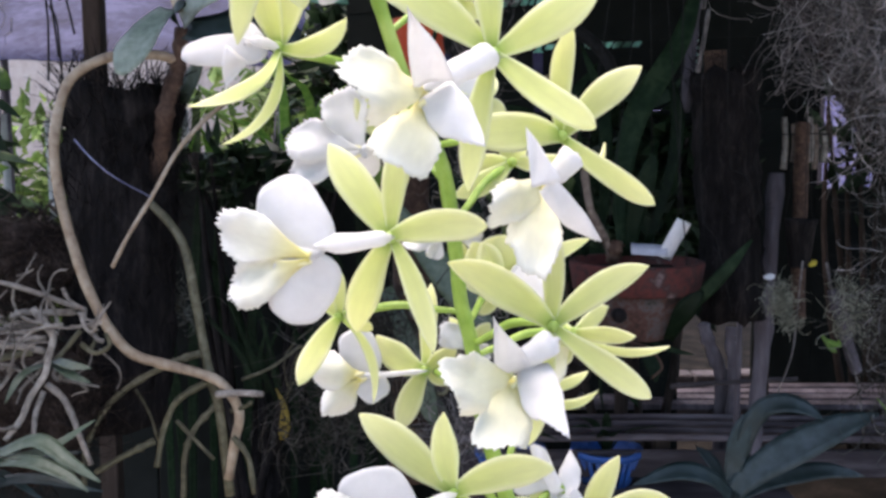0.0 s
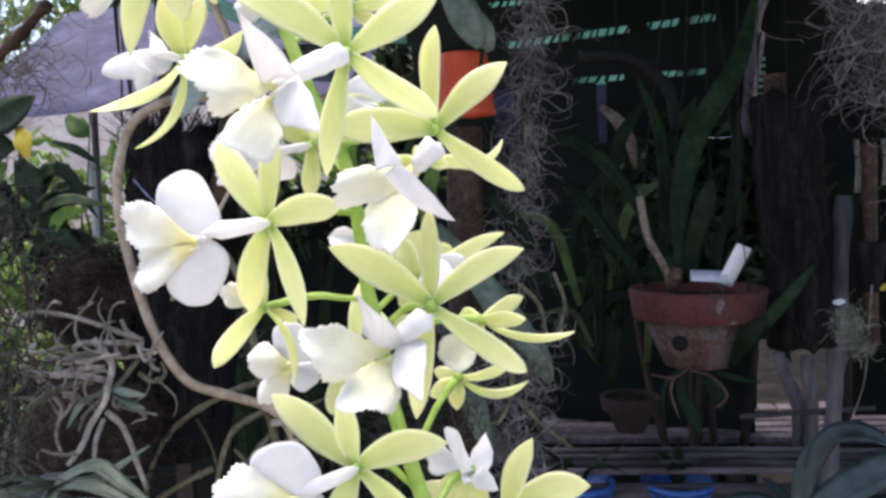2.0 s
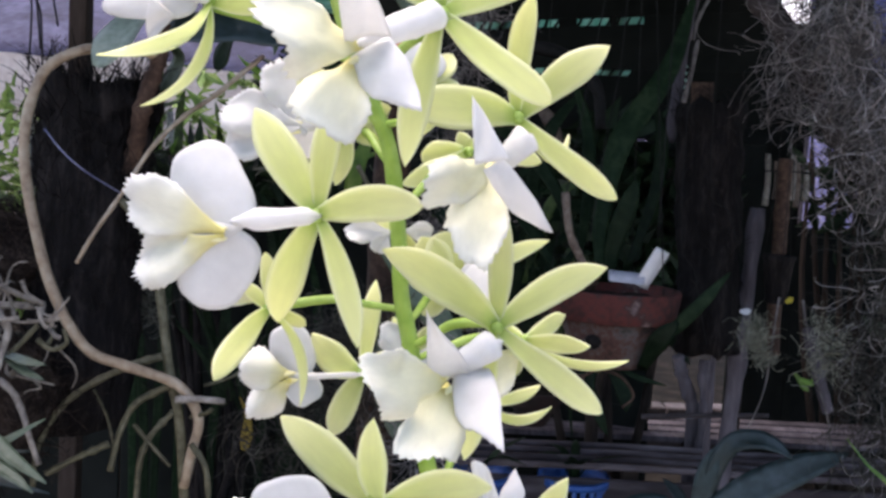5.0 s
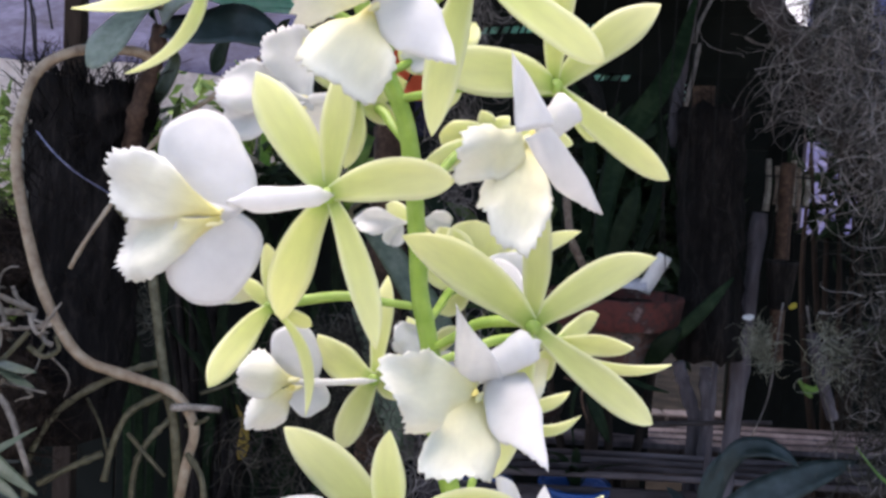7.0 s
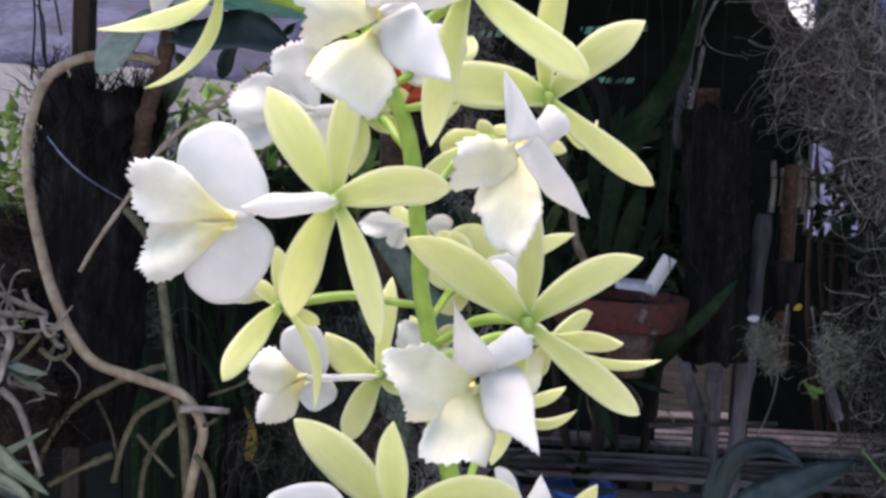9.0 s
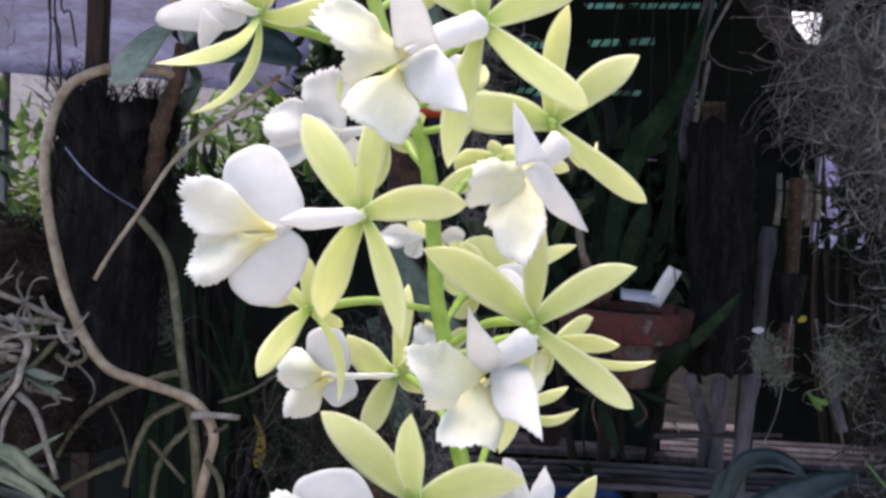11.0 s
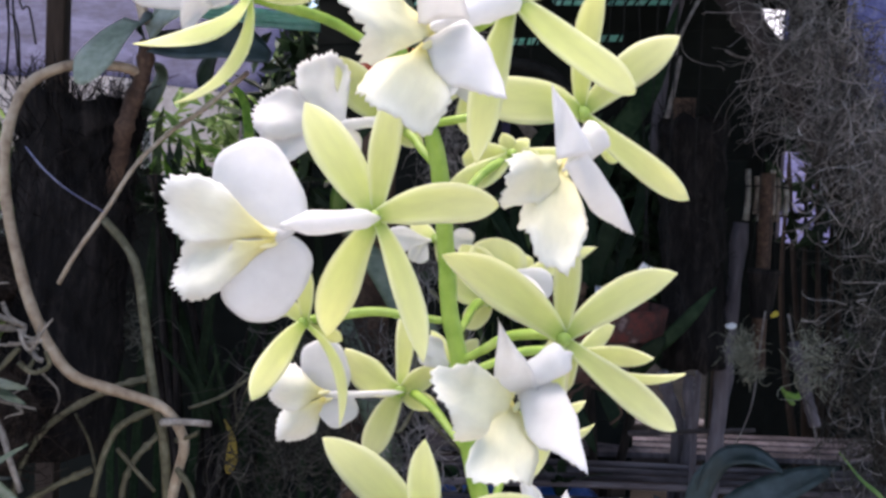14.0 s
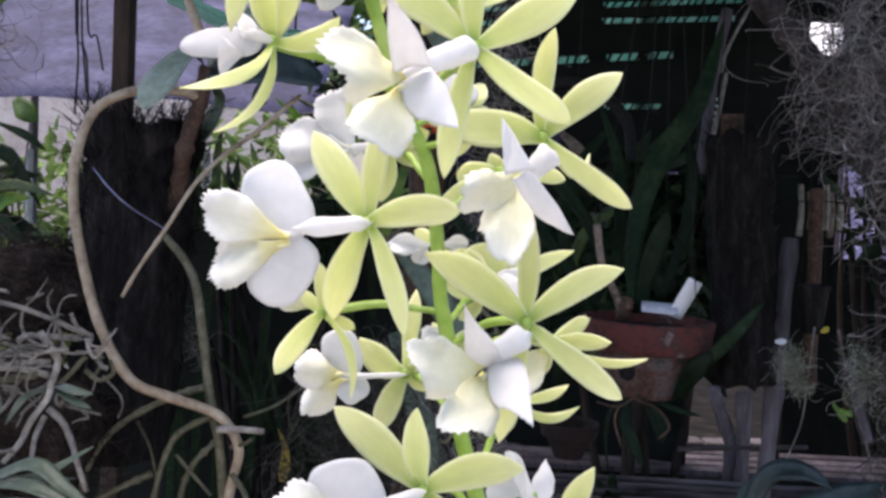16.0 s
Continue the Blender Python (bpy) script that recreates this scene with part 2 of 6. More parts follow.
M_STONE = material("pale_block", [(0.022, 0.02, 0.02), (0.055, 0.046, 0.05), (0.11, 0.092, 0.098)], 8, 0.9, 0.4, fine=5, vary=0.3)


# ---- builders ----
def thing(name, base, label, category, group="", kind=""):
    """An Empty at the base of a thing; its parts hang under it."""
    ob = new(name)
    ob.empty_display_size = 0.02
    ob.location = base
    return tagged(ob, label, category, group, kind)


def finish(bm, smooth=True):
    bmesh.ops.recalc_face_normals(bm, faces=bm.faces)
    me = bpy.data.meshes.new("mesh")
    bm.to_mesh(me)
    bm.free()
    if smooth:
        me.polygons.foreach_set("use_smooth", [True] * len(me.polygons))
    return me


def root_of(ob):
    while ob.parent:
        ob = ob.parent
    return ob


def part(name, bm, mat, parent, label="", smooth=True, local=False):
    """ONE mesh object under a thing or part. The bmesh is in world places unless local."""
    if not local:
        bmesh.ops.translate(bm, verts=bm.verts, vec=-root_of(parent).location)
    me = finish(bm, smooth)
    me.materials.append(mat)
    ob = new(name, me)
    ob.parent = parent
    return tagged(ob, label)


def single(name, bm, mat, base, label, category, group="", kind="", smooth=True):
    """A thing of one mesh, with its origin at base."""
    bmesh.ops.translate(bm, verts=bm.verts, vec=-Vector(base))
    me = finish(bm, smooth)
    me.materials.append(mat)
    ob = new(name, me)
    ob.location = base
    return tagged(ob, label, category, group, kind)


def glide(points, steps=6):
    """A smooth line through the points (Catmull-Rom)."""
    p = [Vector(q) for q in points]
    p = [2 * p[0] - p[1]] + p + [2 * p[-1] - p[-2]]
    out = []
    for i in range(1, len(p) - 2):
        a, b, c, d = p[i - 1 : i + 3]
        for k in range(steps):
            s = k / steps
            out.append(0.5 * (2 * b + (c - a) * s + (2 * a - 5 * b + 4 * c - d) * s * s + (3 * b - a - 3 * c + d) * s**3))
    return out + [p[-2]]


def tube(points, r0, r1=None, sides=8, steps=6, bm=None, knots=0.0, seed=0):
    """A round stem along a smooth line, from radius r0 to r1, with nodes and slight wobble."""
    rng = random.Random(seed)
    r1 = r0 if r1 is None else r1
    line = glide(points, steps)
    bm = bm or bmesh.new()
    ref, rings, n = Vector((0.31, 0.52, 0.8)), [], len(line)
    for i, q in enumerate(line):
        d = (line[min(i + 1, n - 1)] - line[max(i - 1, 0)]).normalized()
        a = d.cross(ref)
        a = (a if a.length > 0.05 else d.cross(Vector((1, 0, 0)))).normalized()
        b = d.cross(a)
        ref = b.cross(d) * 0 + ref
        s = i / (n - 1)
        r = (r0 + (r1 - r0) * s) * (1 + knots * (rng.random() - 0.5) + (knots * 0.8 if knots and i % 7 == 3 else 0))
        rings.append([bm.verts.new(q + r * (math.cos(t) * a + math.sin(t) * b)) for t in (2 * math.pi * k / sides for k in range(sides))])
    for u, v in zip(rings, rings[1:]):
        for k in range(sides):
            bm.faces.new((u[k], u[(k + 1) % sides], v[(k + 1) % sides], v[k]))
    for ring in (rings[0], rings[-1]):
        bm.faces.new(ring)
    return bm


def blade(points, width, thick=0.0012, fold=0.25, face=(0, -0.5, 0.9), tip=0.15, belly=0.45, steps=5, base=0.5, cols=4):
    """A strap leaf: a tapered, folded blade along a smooth line, with thickness."""
    line = glide(points, steps)
    n = len(line)
    bm = bmesh.new()
    face = Vector(face)
    top, low = [], []
    for i, q in enumerate(line):
        d = (line[min(i + 1, n - 1)] - line[max(i - 1, 0)]).normalized()
        side = d.cross(face).normalized()
        up = side.cross(d).normalized()
        s = i / (n - 1)
        w = width * 0.5 * (base + (1 - base) * min(1.0, s / belly)) * (1 - max(0.0, (s - belly) / (1 - belly)) ** 2.2 * (1 - tip))
        row_t, row_l = [], []
        for k in range(cols + 1):
            c = 2 * k / cols - 1
            e = q + side * (c * w) + up * (abs(c) * w * fold)
            h = thick * (1 - 0.75 * c * c) * 0.5
            row_t.append(bm.verts.new(e + up * h))
            row_l.append(bm.verts.new(e - up * h))
        top.append(row_t)
        low.append(row_l)
    close_sheet(bm, top, low)
    return bm


def close_sheet(bm, top, low):
    rows, cols = len(top), len(top[0])
    for i in range(rows - 1):
        for k in range(cols - 1):
            bm.faces.new((top[i][k], top[i][k + 1], top[i + 1][k + 1], top[i + 1][k]))
            bm.faces.new((low[i][k], low[i + 1][k], low[i + 1][k + 1], low[i][k + 1]))
        for k in (0, cols - 1):
            bm.faces.new((top[i][k], top[i + 1][k], low[i + 1][k], low[i][k]))
    for i in (0, rows - 1):
        for k in range(cols - 1):
            bm.faces.new((top[i][k], low[i][k], low[i][k + 1], top[i][k + 1]))


def box(lo, hi, bevel=0.0, bm=None):
    bm = bm or bmesh.new()
    made = bmesh.ops.create_cube(bm, size=1)["verts"]
    lo, hi = Vector(lo), Vector(hi)
    for v in made:
        v.co = Vector([(lo[i] + hi[i]) / 2 + v.co[i] * (hi[i] - lo[i]) for i in range(3)])
    if bevel:
        bmesh.ops.bevel(bm, geom=list({e for v in made for e in v.link_edges}), offset=bevel, segments=2, affect="EDGES", profile=0.5)
    return bm


def lathe(profile, sides=32, wobble=0.0, seed=0):
    """A turned body: rings of (radius, height); open profiles are closed by their own ends on the axis."""
    rng = random.Random(seed)
    bm = bmesh.new()
    rings = []
    for r, z in profile:
        rings.append([bm.verts.new(((r * (1 + wobble * (rng.random() - 0.5))) * math.cos(2 * math.pi * k / sides), r * math.sin(2 * math.pi * k / sides), z)) for k in range(sides)])
    for u, v in zip(rings, rings[1:]):
        for k in range(sides):
            bm.faces.new((u[k], u[(k + 1) % sides], v[(k + 1) % sides], v[k]))
    bm.faces.new(rings[0])
    bm.faces.new(rings[-1])
    return bm


def strands(count, start, way, length, curl, radius, seed, segs=9, sides=3):
    """Many thin curling threads as one bmesh: start(rng) and way(rng) give where each begins and heads."""
    rng = random.Random(seed)
    verts, faces = [], []
    for _ in range(count):
        p, d = Vector(start(rng)), Vector(way(rng)).normalized()
        l = length * rng.uniform(0.5, 1.3)
        step = l / segs
        r = radius * rng.uniform(0.6, 1.3)
        spin = Vector((rng.gauss(0, 1), rng.gauss(0, 1), rng.gauss(0, 1))) * curl
        first = len(verts)
        for i in range(segs + 1):
            a = d.cross(Vector((0.3, 0.6, 0.73))).normalized()
            b = d.cross(a)
            rr = r * (1 - 0.6 * i / segs)
            for k in range(sides):
                t = 2 * math.pi * k / sides
                verts.append(p + rr * (math.cos(t) * a + math.sin(t) * b))
            p = p + d * step
            spin = spin * 0.8 + Vector((rng.gauss(0, 1), rng.gauss(0, 1), rng.gauss(0, 1))) * curl * 0.5
            d = (d + d.cross(spin) + spin * 0.25).normalized()
        for i in range(segs):
            for k in range(sides):
                u = first + i * sides
                faces.append((u + k, u + (k + 1) % sides, u + sides + (k + 1) % sides, u + sides + k))
    return verts, faces


def stuff(name, data, mat, base, label, category, parent=None):
    verts, faces = data
    me = bpy.data.meshes.new("mesh")
    b = Vector(base)
    me.from_pydata([v - b for v in verts], [], faces)
    me.materials.append(mat)
    me.polygons.foreach_set("use_smooth", [True] * len(me.polygons))
    ob = new(name, me)
    if parent:
        ob.parent = parent
        return tagged(ob, label, kind="stuff")
    ob.location = base
    return tagged(ob, label, category, kind="stuff")


# ---- the orchid spike: stem, stalks and flowers ----
def sheet(rows, cols, place, thick):
    """A closed petal from a rule place(s, c) with s from base to tip and c from edge to edge; its map keeps s and c."""
    bm = bmesh.new()
    top, low, where = [], [], {}
    for i in range(rows + 1):
        a, b = [], []
        for k in range(cols + 1):
            s, c = i / rows, 2 * k / cols - 1
            p = Vector(place(s, c))
            h = thick * (1 - 0.7 * c * c) * (1 - 0.6 * s**4) * 0.5
            a.append(bm.verts.new(p + Vector((0, 0, h))))
            b.append(bm.verts.new(p - Vector((0, 0, h))))
            where[a[-1]] = where[b[-1]] = (s, (c + 1) / 2)
        top.append(a)
        low.append(b)
    close_sheet(bm, top, low)
    return mapped(bm, where)


def mapped(bm, where):
    """Gives a petal its map, from the place on the petal of each vertex."""
    layer = bm.loops.layers.uv.new("petal")
    for face in bm.faces:
        for corner in face.loops:
            corner[layer].uv = where[corner.vert]
    return bm


def disc(rings, cols, place, thick, mark):
    """A closed round petal from a rule place(s, c) with s from its middle to its rim and c round it."""
    bm = bmesh.new()
    where, sides = {}, []
    for lift in (0.5, -0.5):
        p = Vector(place(0.0, 0.0))
        hub = bm.verts.new(p + Vector((0, 0, thick * lift)))
        where[hub] = mark(p, 0.0)
        made = []
        for i in range(1, rings + 1):
            row = []
            for k in range(cols):
                p = Vector(place(i / rings, 2 * k / cols - 1))
                row.append(bm.verts.new(p + Vector((0, 0, thick * lift * (1 - 0.6 * (i / rings) ** 4)))))
                where[row[-1]] = mark(p, i / rings)
            made.append(row)
        for k in range(cols):
            bm.faces.new((hub, made[0][k], made[0][(k + 1) % cols]))
            for a, b in zip(made, made[1:]):
                bm.faces.new((a[k], b[k], b[(k + 1) % cols], a[(k + 1) % cols]))
        sides.append(made[-1])
    for k in range(cols):
        bm.faces.new((sides[0][k], sides[1][k], sides[1][(k + 1) % cols], sides[0][(k + 1) % cols]))
    return mapped(bm, where)


def tepal_mesh(length, width, bow, arch, end, seed):
    """A sepal or petal: a keeled blade that bends sideways by bow and towards its face by arch; end "p" is pointed, "r" blunt."""
    rng = random.Random(seed)
    keel, twist, belly = rng.uniform(0.1, 0.2), rng.uniform(-0.3, 0.3), rng.uniform(0.5, 0.6)
    wave = rng.uniform(0, 6)

    def place(q, c):
        s = 1 - (1 - q) ** 1.35
        u = max(0.0, (s - belly) / (1 - belly))
        shape = 0.34 + 0.66 * math.sin(math.pi / 2 * min(1, s / belly)) ** 1.15
        shape *= max(0.02, 1 - u**2.1) ** 0.85 if end == "p" else max(0.02, 1 - u**3) ** 0.66
        slope = 4 * bow * (1 - 2 * s)
        lean = 1 / math.hypot(1, slope)
        w = c * width * 0.5 * shape * (1 + 0.035 * math.sin(9 * s + wave + c))
        x = s * length - w * slope * lean
        y = 4 * bow * length * s * (1 - s) + w * lean
        z = 4 * arch * length * s * (1 - s) + keel * abs(w) * abs(c) + 0.00035 * c * c * math.sin(8 * s + wave + 2 * c)
        return x, y, z + w * math.sin(twist * s * s)
    return finish(sheet(16, 8, place, 0.0009))


def spike_mesh(length, width, seed):
    """A narrow side lobe: broad at its foot, one edge nearly straight, drawn out to a blunt point."""
    rng = random.Random(seed)
    bend = rng.uniform(-0.03, 0.03)

    def place(s, c):
        taper = max(0.13 * (1 - s**8), 1 - s**1.35) if width > 0.3 * length else (0.75 + 0.25 * s) * max(0.1, 1 - s**7) ** 0.6
        half = width * 0.56 * taper * (1 + 0.05 * math.sin(8 * s + seed))
        w = c * half
        return s * length, w + 0.5 * (width * 0.56 - half) + bend * length * s * s, 0.1 * length * s * (1 - s) + 0.22 * abs(w) * abs(c) + 0.0005 * math.sin(7 * s + 3 * c + seed)
    return finish(sheet(14, 8, place, 0.0008))


def flap_mesh(length, width, seed):
    """A side lobe as broad as its foot for half its length, then cut away aslant to one corner."""
    def place(s, c):
        shape = (0.8 + 0.2 * math.sin(math.pi / 2 * min(1, s / 0.4))) * (1 - 0.42 * max(0.0, (s - 0.45) / 0.55) ** 1.3)
        w = c * width * 0.5 * shape * (1 + 0.03 * math.sin(16 * s + 3 * c + seed))
        cut = 1 - 0.17 * s**2 * (1 - c) + 0.015 * math.sin(17 * c + seed) * s**4
        return s * length * cut, w, 0.1 * length * s * (1 - s) - 0.16 * abs(w) * abs(c) + 0.0005 * math.sin(6 * s + 2 * c + seed)
    return finish(sheet(14, 12, place, 0.0008))


def round_lobe_mesh(length, width, seed, fringed):
    """A rounded lobe, broad at its foot; the fringed kind is folded and wavy with a toothed edge."""
    rng = random.Random(seed)
    cols = 72 if fringed else 40
    wave, ripple = rng.uniform(0, 20), (0.0019 if fringed else 0.0005)
    teeth = [(0.035 if k % 2 else -0.05) * rng.uniform(0.0, 1.6) for k in range(cols + 1)]
    middle, reach = 0.46 * length, 0.54 * length

    def place(s, c):
        th = c * math.pi
        ahead = 0.5 + 0.5 * math.cos(th)
        d = s * (1 + (0.26 if fringed else 0.1) * noise.noise((1.7 * math.cos(th), 1.7 * math.sin(th), wave)) * ahead)
        if fringed:
            d *= 1 + teeth[int(round((c + 1) * cols / 2))] * max(0.0, (s - 0.84) / 0.16) * ahead
            d *= 1 - 0.1 * max(0.0, 1 - abs(th - 0.15) * 7) * s * s
        x, y = middle + reach * d * math.cos(th), width * 0.5 * d * math.sin(th)
        if fringed:
            grow = min(1.0, max(0.0, x / (0.72 * length)))
            y *= 0.26 + 0.84 * grow * grow * (3 - 2 * grow)
        else:
            square = 1 + 0.07 * math.sin(2 * th) ** 2
            x, y = middle + (x - middle) * square, y * square * (1.1 - 0.16 * max(0.0, x / length)) * (1 + 0.05 * math.sin(2 * th + wave))
        z = 0.12 * x * (1 - x / length) - 0.16 * y * y / width
        z += ripple * (math.sin(5.5 * y / width + wave) * max(0.0, x / length) + 1.2 * noise.noise((x * 190, y * 190, wave)) * s)
        return x, y, z

    def mark(p, s):
        return min(1.0, max(0.0, p.x / length)), 0.5 + 0.5 * s * max(0.0, min(1.0, 2 * p.x / length))
    return finish(disc(7, cols, place, 0.0007, mark))


def callus_mesh():
    """Two low swollen ridges at the foot of the middle lobe."""
    bm = bmesh.new()
    for y in (-0.0009, 0.0009):
        for v in bmesh.ops.create_uvsphere(bm, u_segments=10, v_segments=6, radius=0.001)["verts"]:
            v.co = Vector((0.0005 + v.co.x * 2.4, y * (1 + 90 * (v.co.x * 2.4 + 0.0024)) + v.co.y * 0.6, v.co.z * 0.4))
    me = finish(bm)
    me.materials.append(M_CALLUS)
    return me


CALLUS = callus_mesh()
STEM = [(-0.0310, 0.2085, 1.4399), (-0.0255, 0.2105, 1.4168), (-0.0221, 0.2130, 1.4070), (-0.0182, 0.2160, 1.3971), (-0.0156, 0.2190, 1.3870), (-0.0074, 0.2220, 1.3631), (-0.0001, 0.2232, 1.3472), (0.0032, 0.2245, 1.3259), (0.0044, 0.2240, 1.3140), (0.0060, 0.2235, 1.3071), (0.0075, 0.2230, 1.3006), (0.0104, 0.2220, 1.2830), (0.0148, 0.2210, 1.2676), (0.0194, 0.2200, 1.2535), (0.0290, 0.2205, 1.2200), (0.0450, 0.2450, 1.0500), (0.0600, 0.2800, 0.5500), (0.0600, 0.2900, 0.0000)]
orchid = thing("orchid_plant", STEM[-1], "tall orchid spike crowded with pale yellow-green flowers with white lips", "orchid")
part("stem", tube(STEM, 0.0016, 0.0023, sides=12, steps=6, knots=0.06, seed=4), M_STALK, orchid, "smooth bright green flower stem")
rng_flower = random.Random(21)


def stem_at(z):
    """The middle of the stem at a height."""
    for a, b in zip(STEM, STEM[1:]):
        if b[2] <= z <= a[2]:
            return Vector(b).lerp(Vector(a), (z - b[2]) / (a[2] - b[2]))
    return Vector(STEM[0])


def aimed(foot, tip, roll=0.0):
    """The pose of a petal that lies along foot to tip and shows its face to the path."""
    x = (tip - foot).normalized()
    z = Vector((rng_flower.uniform(-0.15, 0.15), -1, 0.1))
    z = (z - x * z.dot(x)).normalized()
    return Matrix.Translation(foot) @ Matrix((x, z.cross(x), z)).transposed().to_4x4() @ Matrix.Rotation(radians(roll), 4, "X")


def flower(core, drop, tepals, column, lobes):
    """One orchid flower, in millimetres from its core. drop: how far its stalk leaves the stem above (+) or below (-) the core;
    tepals: kind, tip, width, sideways bow, arch, end; column: where it meets the lip, its two radii and, if not the core, its head; lobes: kind, foot, tip, width."""
    core = Vector(core)
    joint = stem_at(core.z + drop / 1000)
    behind = core + Vector((0, 0.006 if column else 0.002, 0))
    mid = joint.lerp(behind, 0.55) + Vector((0, 0.002, 0.002))
    bm = tube([joint, joint.lerp(mid, 0.5), mid, behind, core - Vector((0, 0.0012, 0))], 0.0008, 0.0014, sides=8, steps=4)
    stalk = part("flower", bm, M_STALK, orchid)
    base = Matrix.Translation(core - orchid.location)

    def sub(name, me, m, mat, label=""):
        if not me.materials:
            me.materials.append(mat)
        ob = new(name, me)
        ob.parent = stalk
        ob.matrix_basis = base @ m
        return tagged(ob, label)

    for kind, tip, width, bow, arch, end in tepals:
        tip = Vector(tip) / 1000
        me = tepal_mesh(tip.length, width / 1000, bow, arch, end, rng_flower.randrange(10000))
        sub(kind, me, aimed(Vector((0, 0, 0)), tip, rng_flower.uniform(-10, 10)), M_TEPAL)
    if column:
        hinge, r0, r1 = Vector(column[0]) / 1000, column[1] / 1000, column[2] / 1000
        fore = Vector((0, -0.0012, 0))
        head = Vector(column[3]) / 1000 if len(column) > 3 else Vector((0, 0, 0))
        hinge = hinge - head
        bm = tube([hinge * -0.05 + fore, hinge * 0.3 + fore * 1.6, hinge * 0.7 + fore * 1.7, hinge * 1.04 + fore * 0.6, hinge * 1.16], r0, r1, sides=12, steps=4)
        for v in bm.verts:
            s = v.co.dot(hinge) / hinge.length_squared
            axis = hinge * s + fore
            v.co = axis + (v.co - axis) * (max(0.25, 1 - max(0.0, s - 0.86) * 2.6) * math.sqrt(max(0.04, 1 - (max(0.0, 0.16 - s) / 0.17) ** 2)))
            v.co += 0.0003 * min(2.2, r0 / r1) * Vector((noise.noise(v.co * 520), noise.noise(v.co * 400 + Vector((5, 0, 0))), noise.noise(v.co * 380)))
        sub("column", finish(bm), Matrix.Translation(head), M_WHITE, "thick white column")
    feet, eared = [], any(lobe[0] == "ear" for lobe in lobes)
    for kind, foot, tip, width in lobes:
        foot, tip = Vector(foot) / 1000, Vector(tip) / 1000
        long, wide, seed = (tip - foot).length, width / 1000, rng_flower.randrange(10000)
        if kind in ("fan", "frill"):
            feet.append((foot, tip))
            sub("lip_middle_lobe", round_lobe_mesh(long, wide, seed, True), Matrix.Translation((0, -0.002 if eared else 0, 0)) @ aimed(foot, tip), M_WHITE if kind == "frill" else M_PALELIP if eared else M_CREAM, ("cream" if kind == "fan" else "white") + " lip lobe with a fringed edge")
        else:
            me = spike_mesh(long, wide, seed) if kind == "spike" else flap_mesh(long, wide, seed) if kind == "flap" else round_lobe_mesh(long, wide, seed, False)
            sub("lip_side_lobe", me, Matrix.Translation((0, 0 if eared else -0.0016, 0)) @ aimed(foot, tip), M_WHITE, "pure white lip lobe")
    if column and len(feet) > 1:
        foot = (feet[0][0] + feet[1][0]) / 2
        sub("callus", CALLUS, Matrix.Translation((0, -0.0018 if eared else -0.0005, 0)) @ aimed(foot, (feet[0][1] + feet[1][1]) / 2), M_CALLUS, "yellow ridged callus")
    return stalk


flower((-0.0109, 0.1852, 1.3331), 1, [("sepal", (-13.3, 4.6, 19.3), 7.8, 0, 0.04, "p"), ("petal", (2.0, 0.0, 23.1), 5.2, 0, 0.03, "p"), ("sepal", (19.4, -13.4, 3.1), 6.6, 0.06, 0.05, "r"), ("sepal", (-8.1, 11.0, -22.3), 7.2, -0.06, 0.05, "p"), ("petal", (9.1, -7.1, -23.2), 4.8, 0.04, 0.02, "p")],
       ((-13.0, 0.8, -1.6), 1.5, 2.7), [("ear", (-17.3, 0.8, -3.9), (-25.2, 6.1, 11.8), 15.4), ("ear", (-16.4, 0.8, -4.1), (-21.8, 4.4, -18.8), 14.5), ("fan", (-17.9, 0.8, -3.6), (-38.1, 6.0, 2.2), 11.6), ("fan", (-18.1, 0.8, -5.1), (-37.0, 8.5, -13.2), 10.5)])
flower((0.0246, 0.1974, 1.3118), -10, [("sepal", (-23.6, -4.5, 15.0), 8.2, -0.05, 0.05, "p"), ("sepal", (0.2, 0.0, 23.7), 5.2, 0, 0, "p"), ("petal", (22.7, 5.6, 13.0), 6.7, 0.06, 0.04, "p"), ("petal", (22.8, 0.4, -16.4), 5.9, -0.02, 0.04, "r"), ("sepal", (-4.8, 3.0, -28.6), 6.1, 0, 0.05, "p")],
       ((-7.5, -3.1, -6.9), 3.3, 1.9, (-0.0, -4.0, -1.9)), [("spike", (-8.7, -3.1, -9.8), (-12.9, -17.8, 6.2), 7.6), ("flap", (-5.0, -3.1, -8.0), (-2.4, -25.0, -17.8), 9.1), ("fan", (-9.9, -11.3, -8.9), (-24.4, -30.9, -5.7), 11.7), ("fan", (-8.9, -3.1, -11.5), (-14.0, -26.9, -20.0), 12.1)])
flower((0.0264, 0.2015, 1.3543), -2, [("petal", (17.8, 0.0, 15.5), 7.0, 0.03, 0.03, "p"), ("sepal", (1.3, -6.5, 23.8), 5.2, 0.05, 0, "p"), ("petal", (-21.1, -15.1, -0.6), 8.7, -0.04, 0.03, "r"), ("sepal", (21.4, -0.9, -15.3), 5.1, -0.03, 0.05, "r"), ("sepal", (15.6, 31.8, -1.0), 2.3, -0.2, 0, "p")],
       ((-3.9, -11.2, -9.9), 3.3, 1.3, (1.6, -10.1, -4.2)), [("spike", (-6.8, -30.3, -9.8), (-9.4, -28.2, 1.6), 4.8), ("flap", (-6.5, -29.5, -10.1), (5.1, -19.6, -22.9), 4.8), ("fan", (-4.8, -11.2, -11.1), (-18.2, -34.3, -14.5), 9.2), ("fan", (-4.9, -11.2, -10.1), (-9.6, -31.9, -27.3), 12.0)])
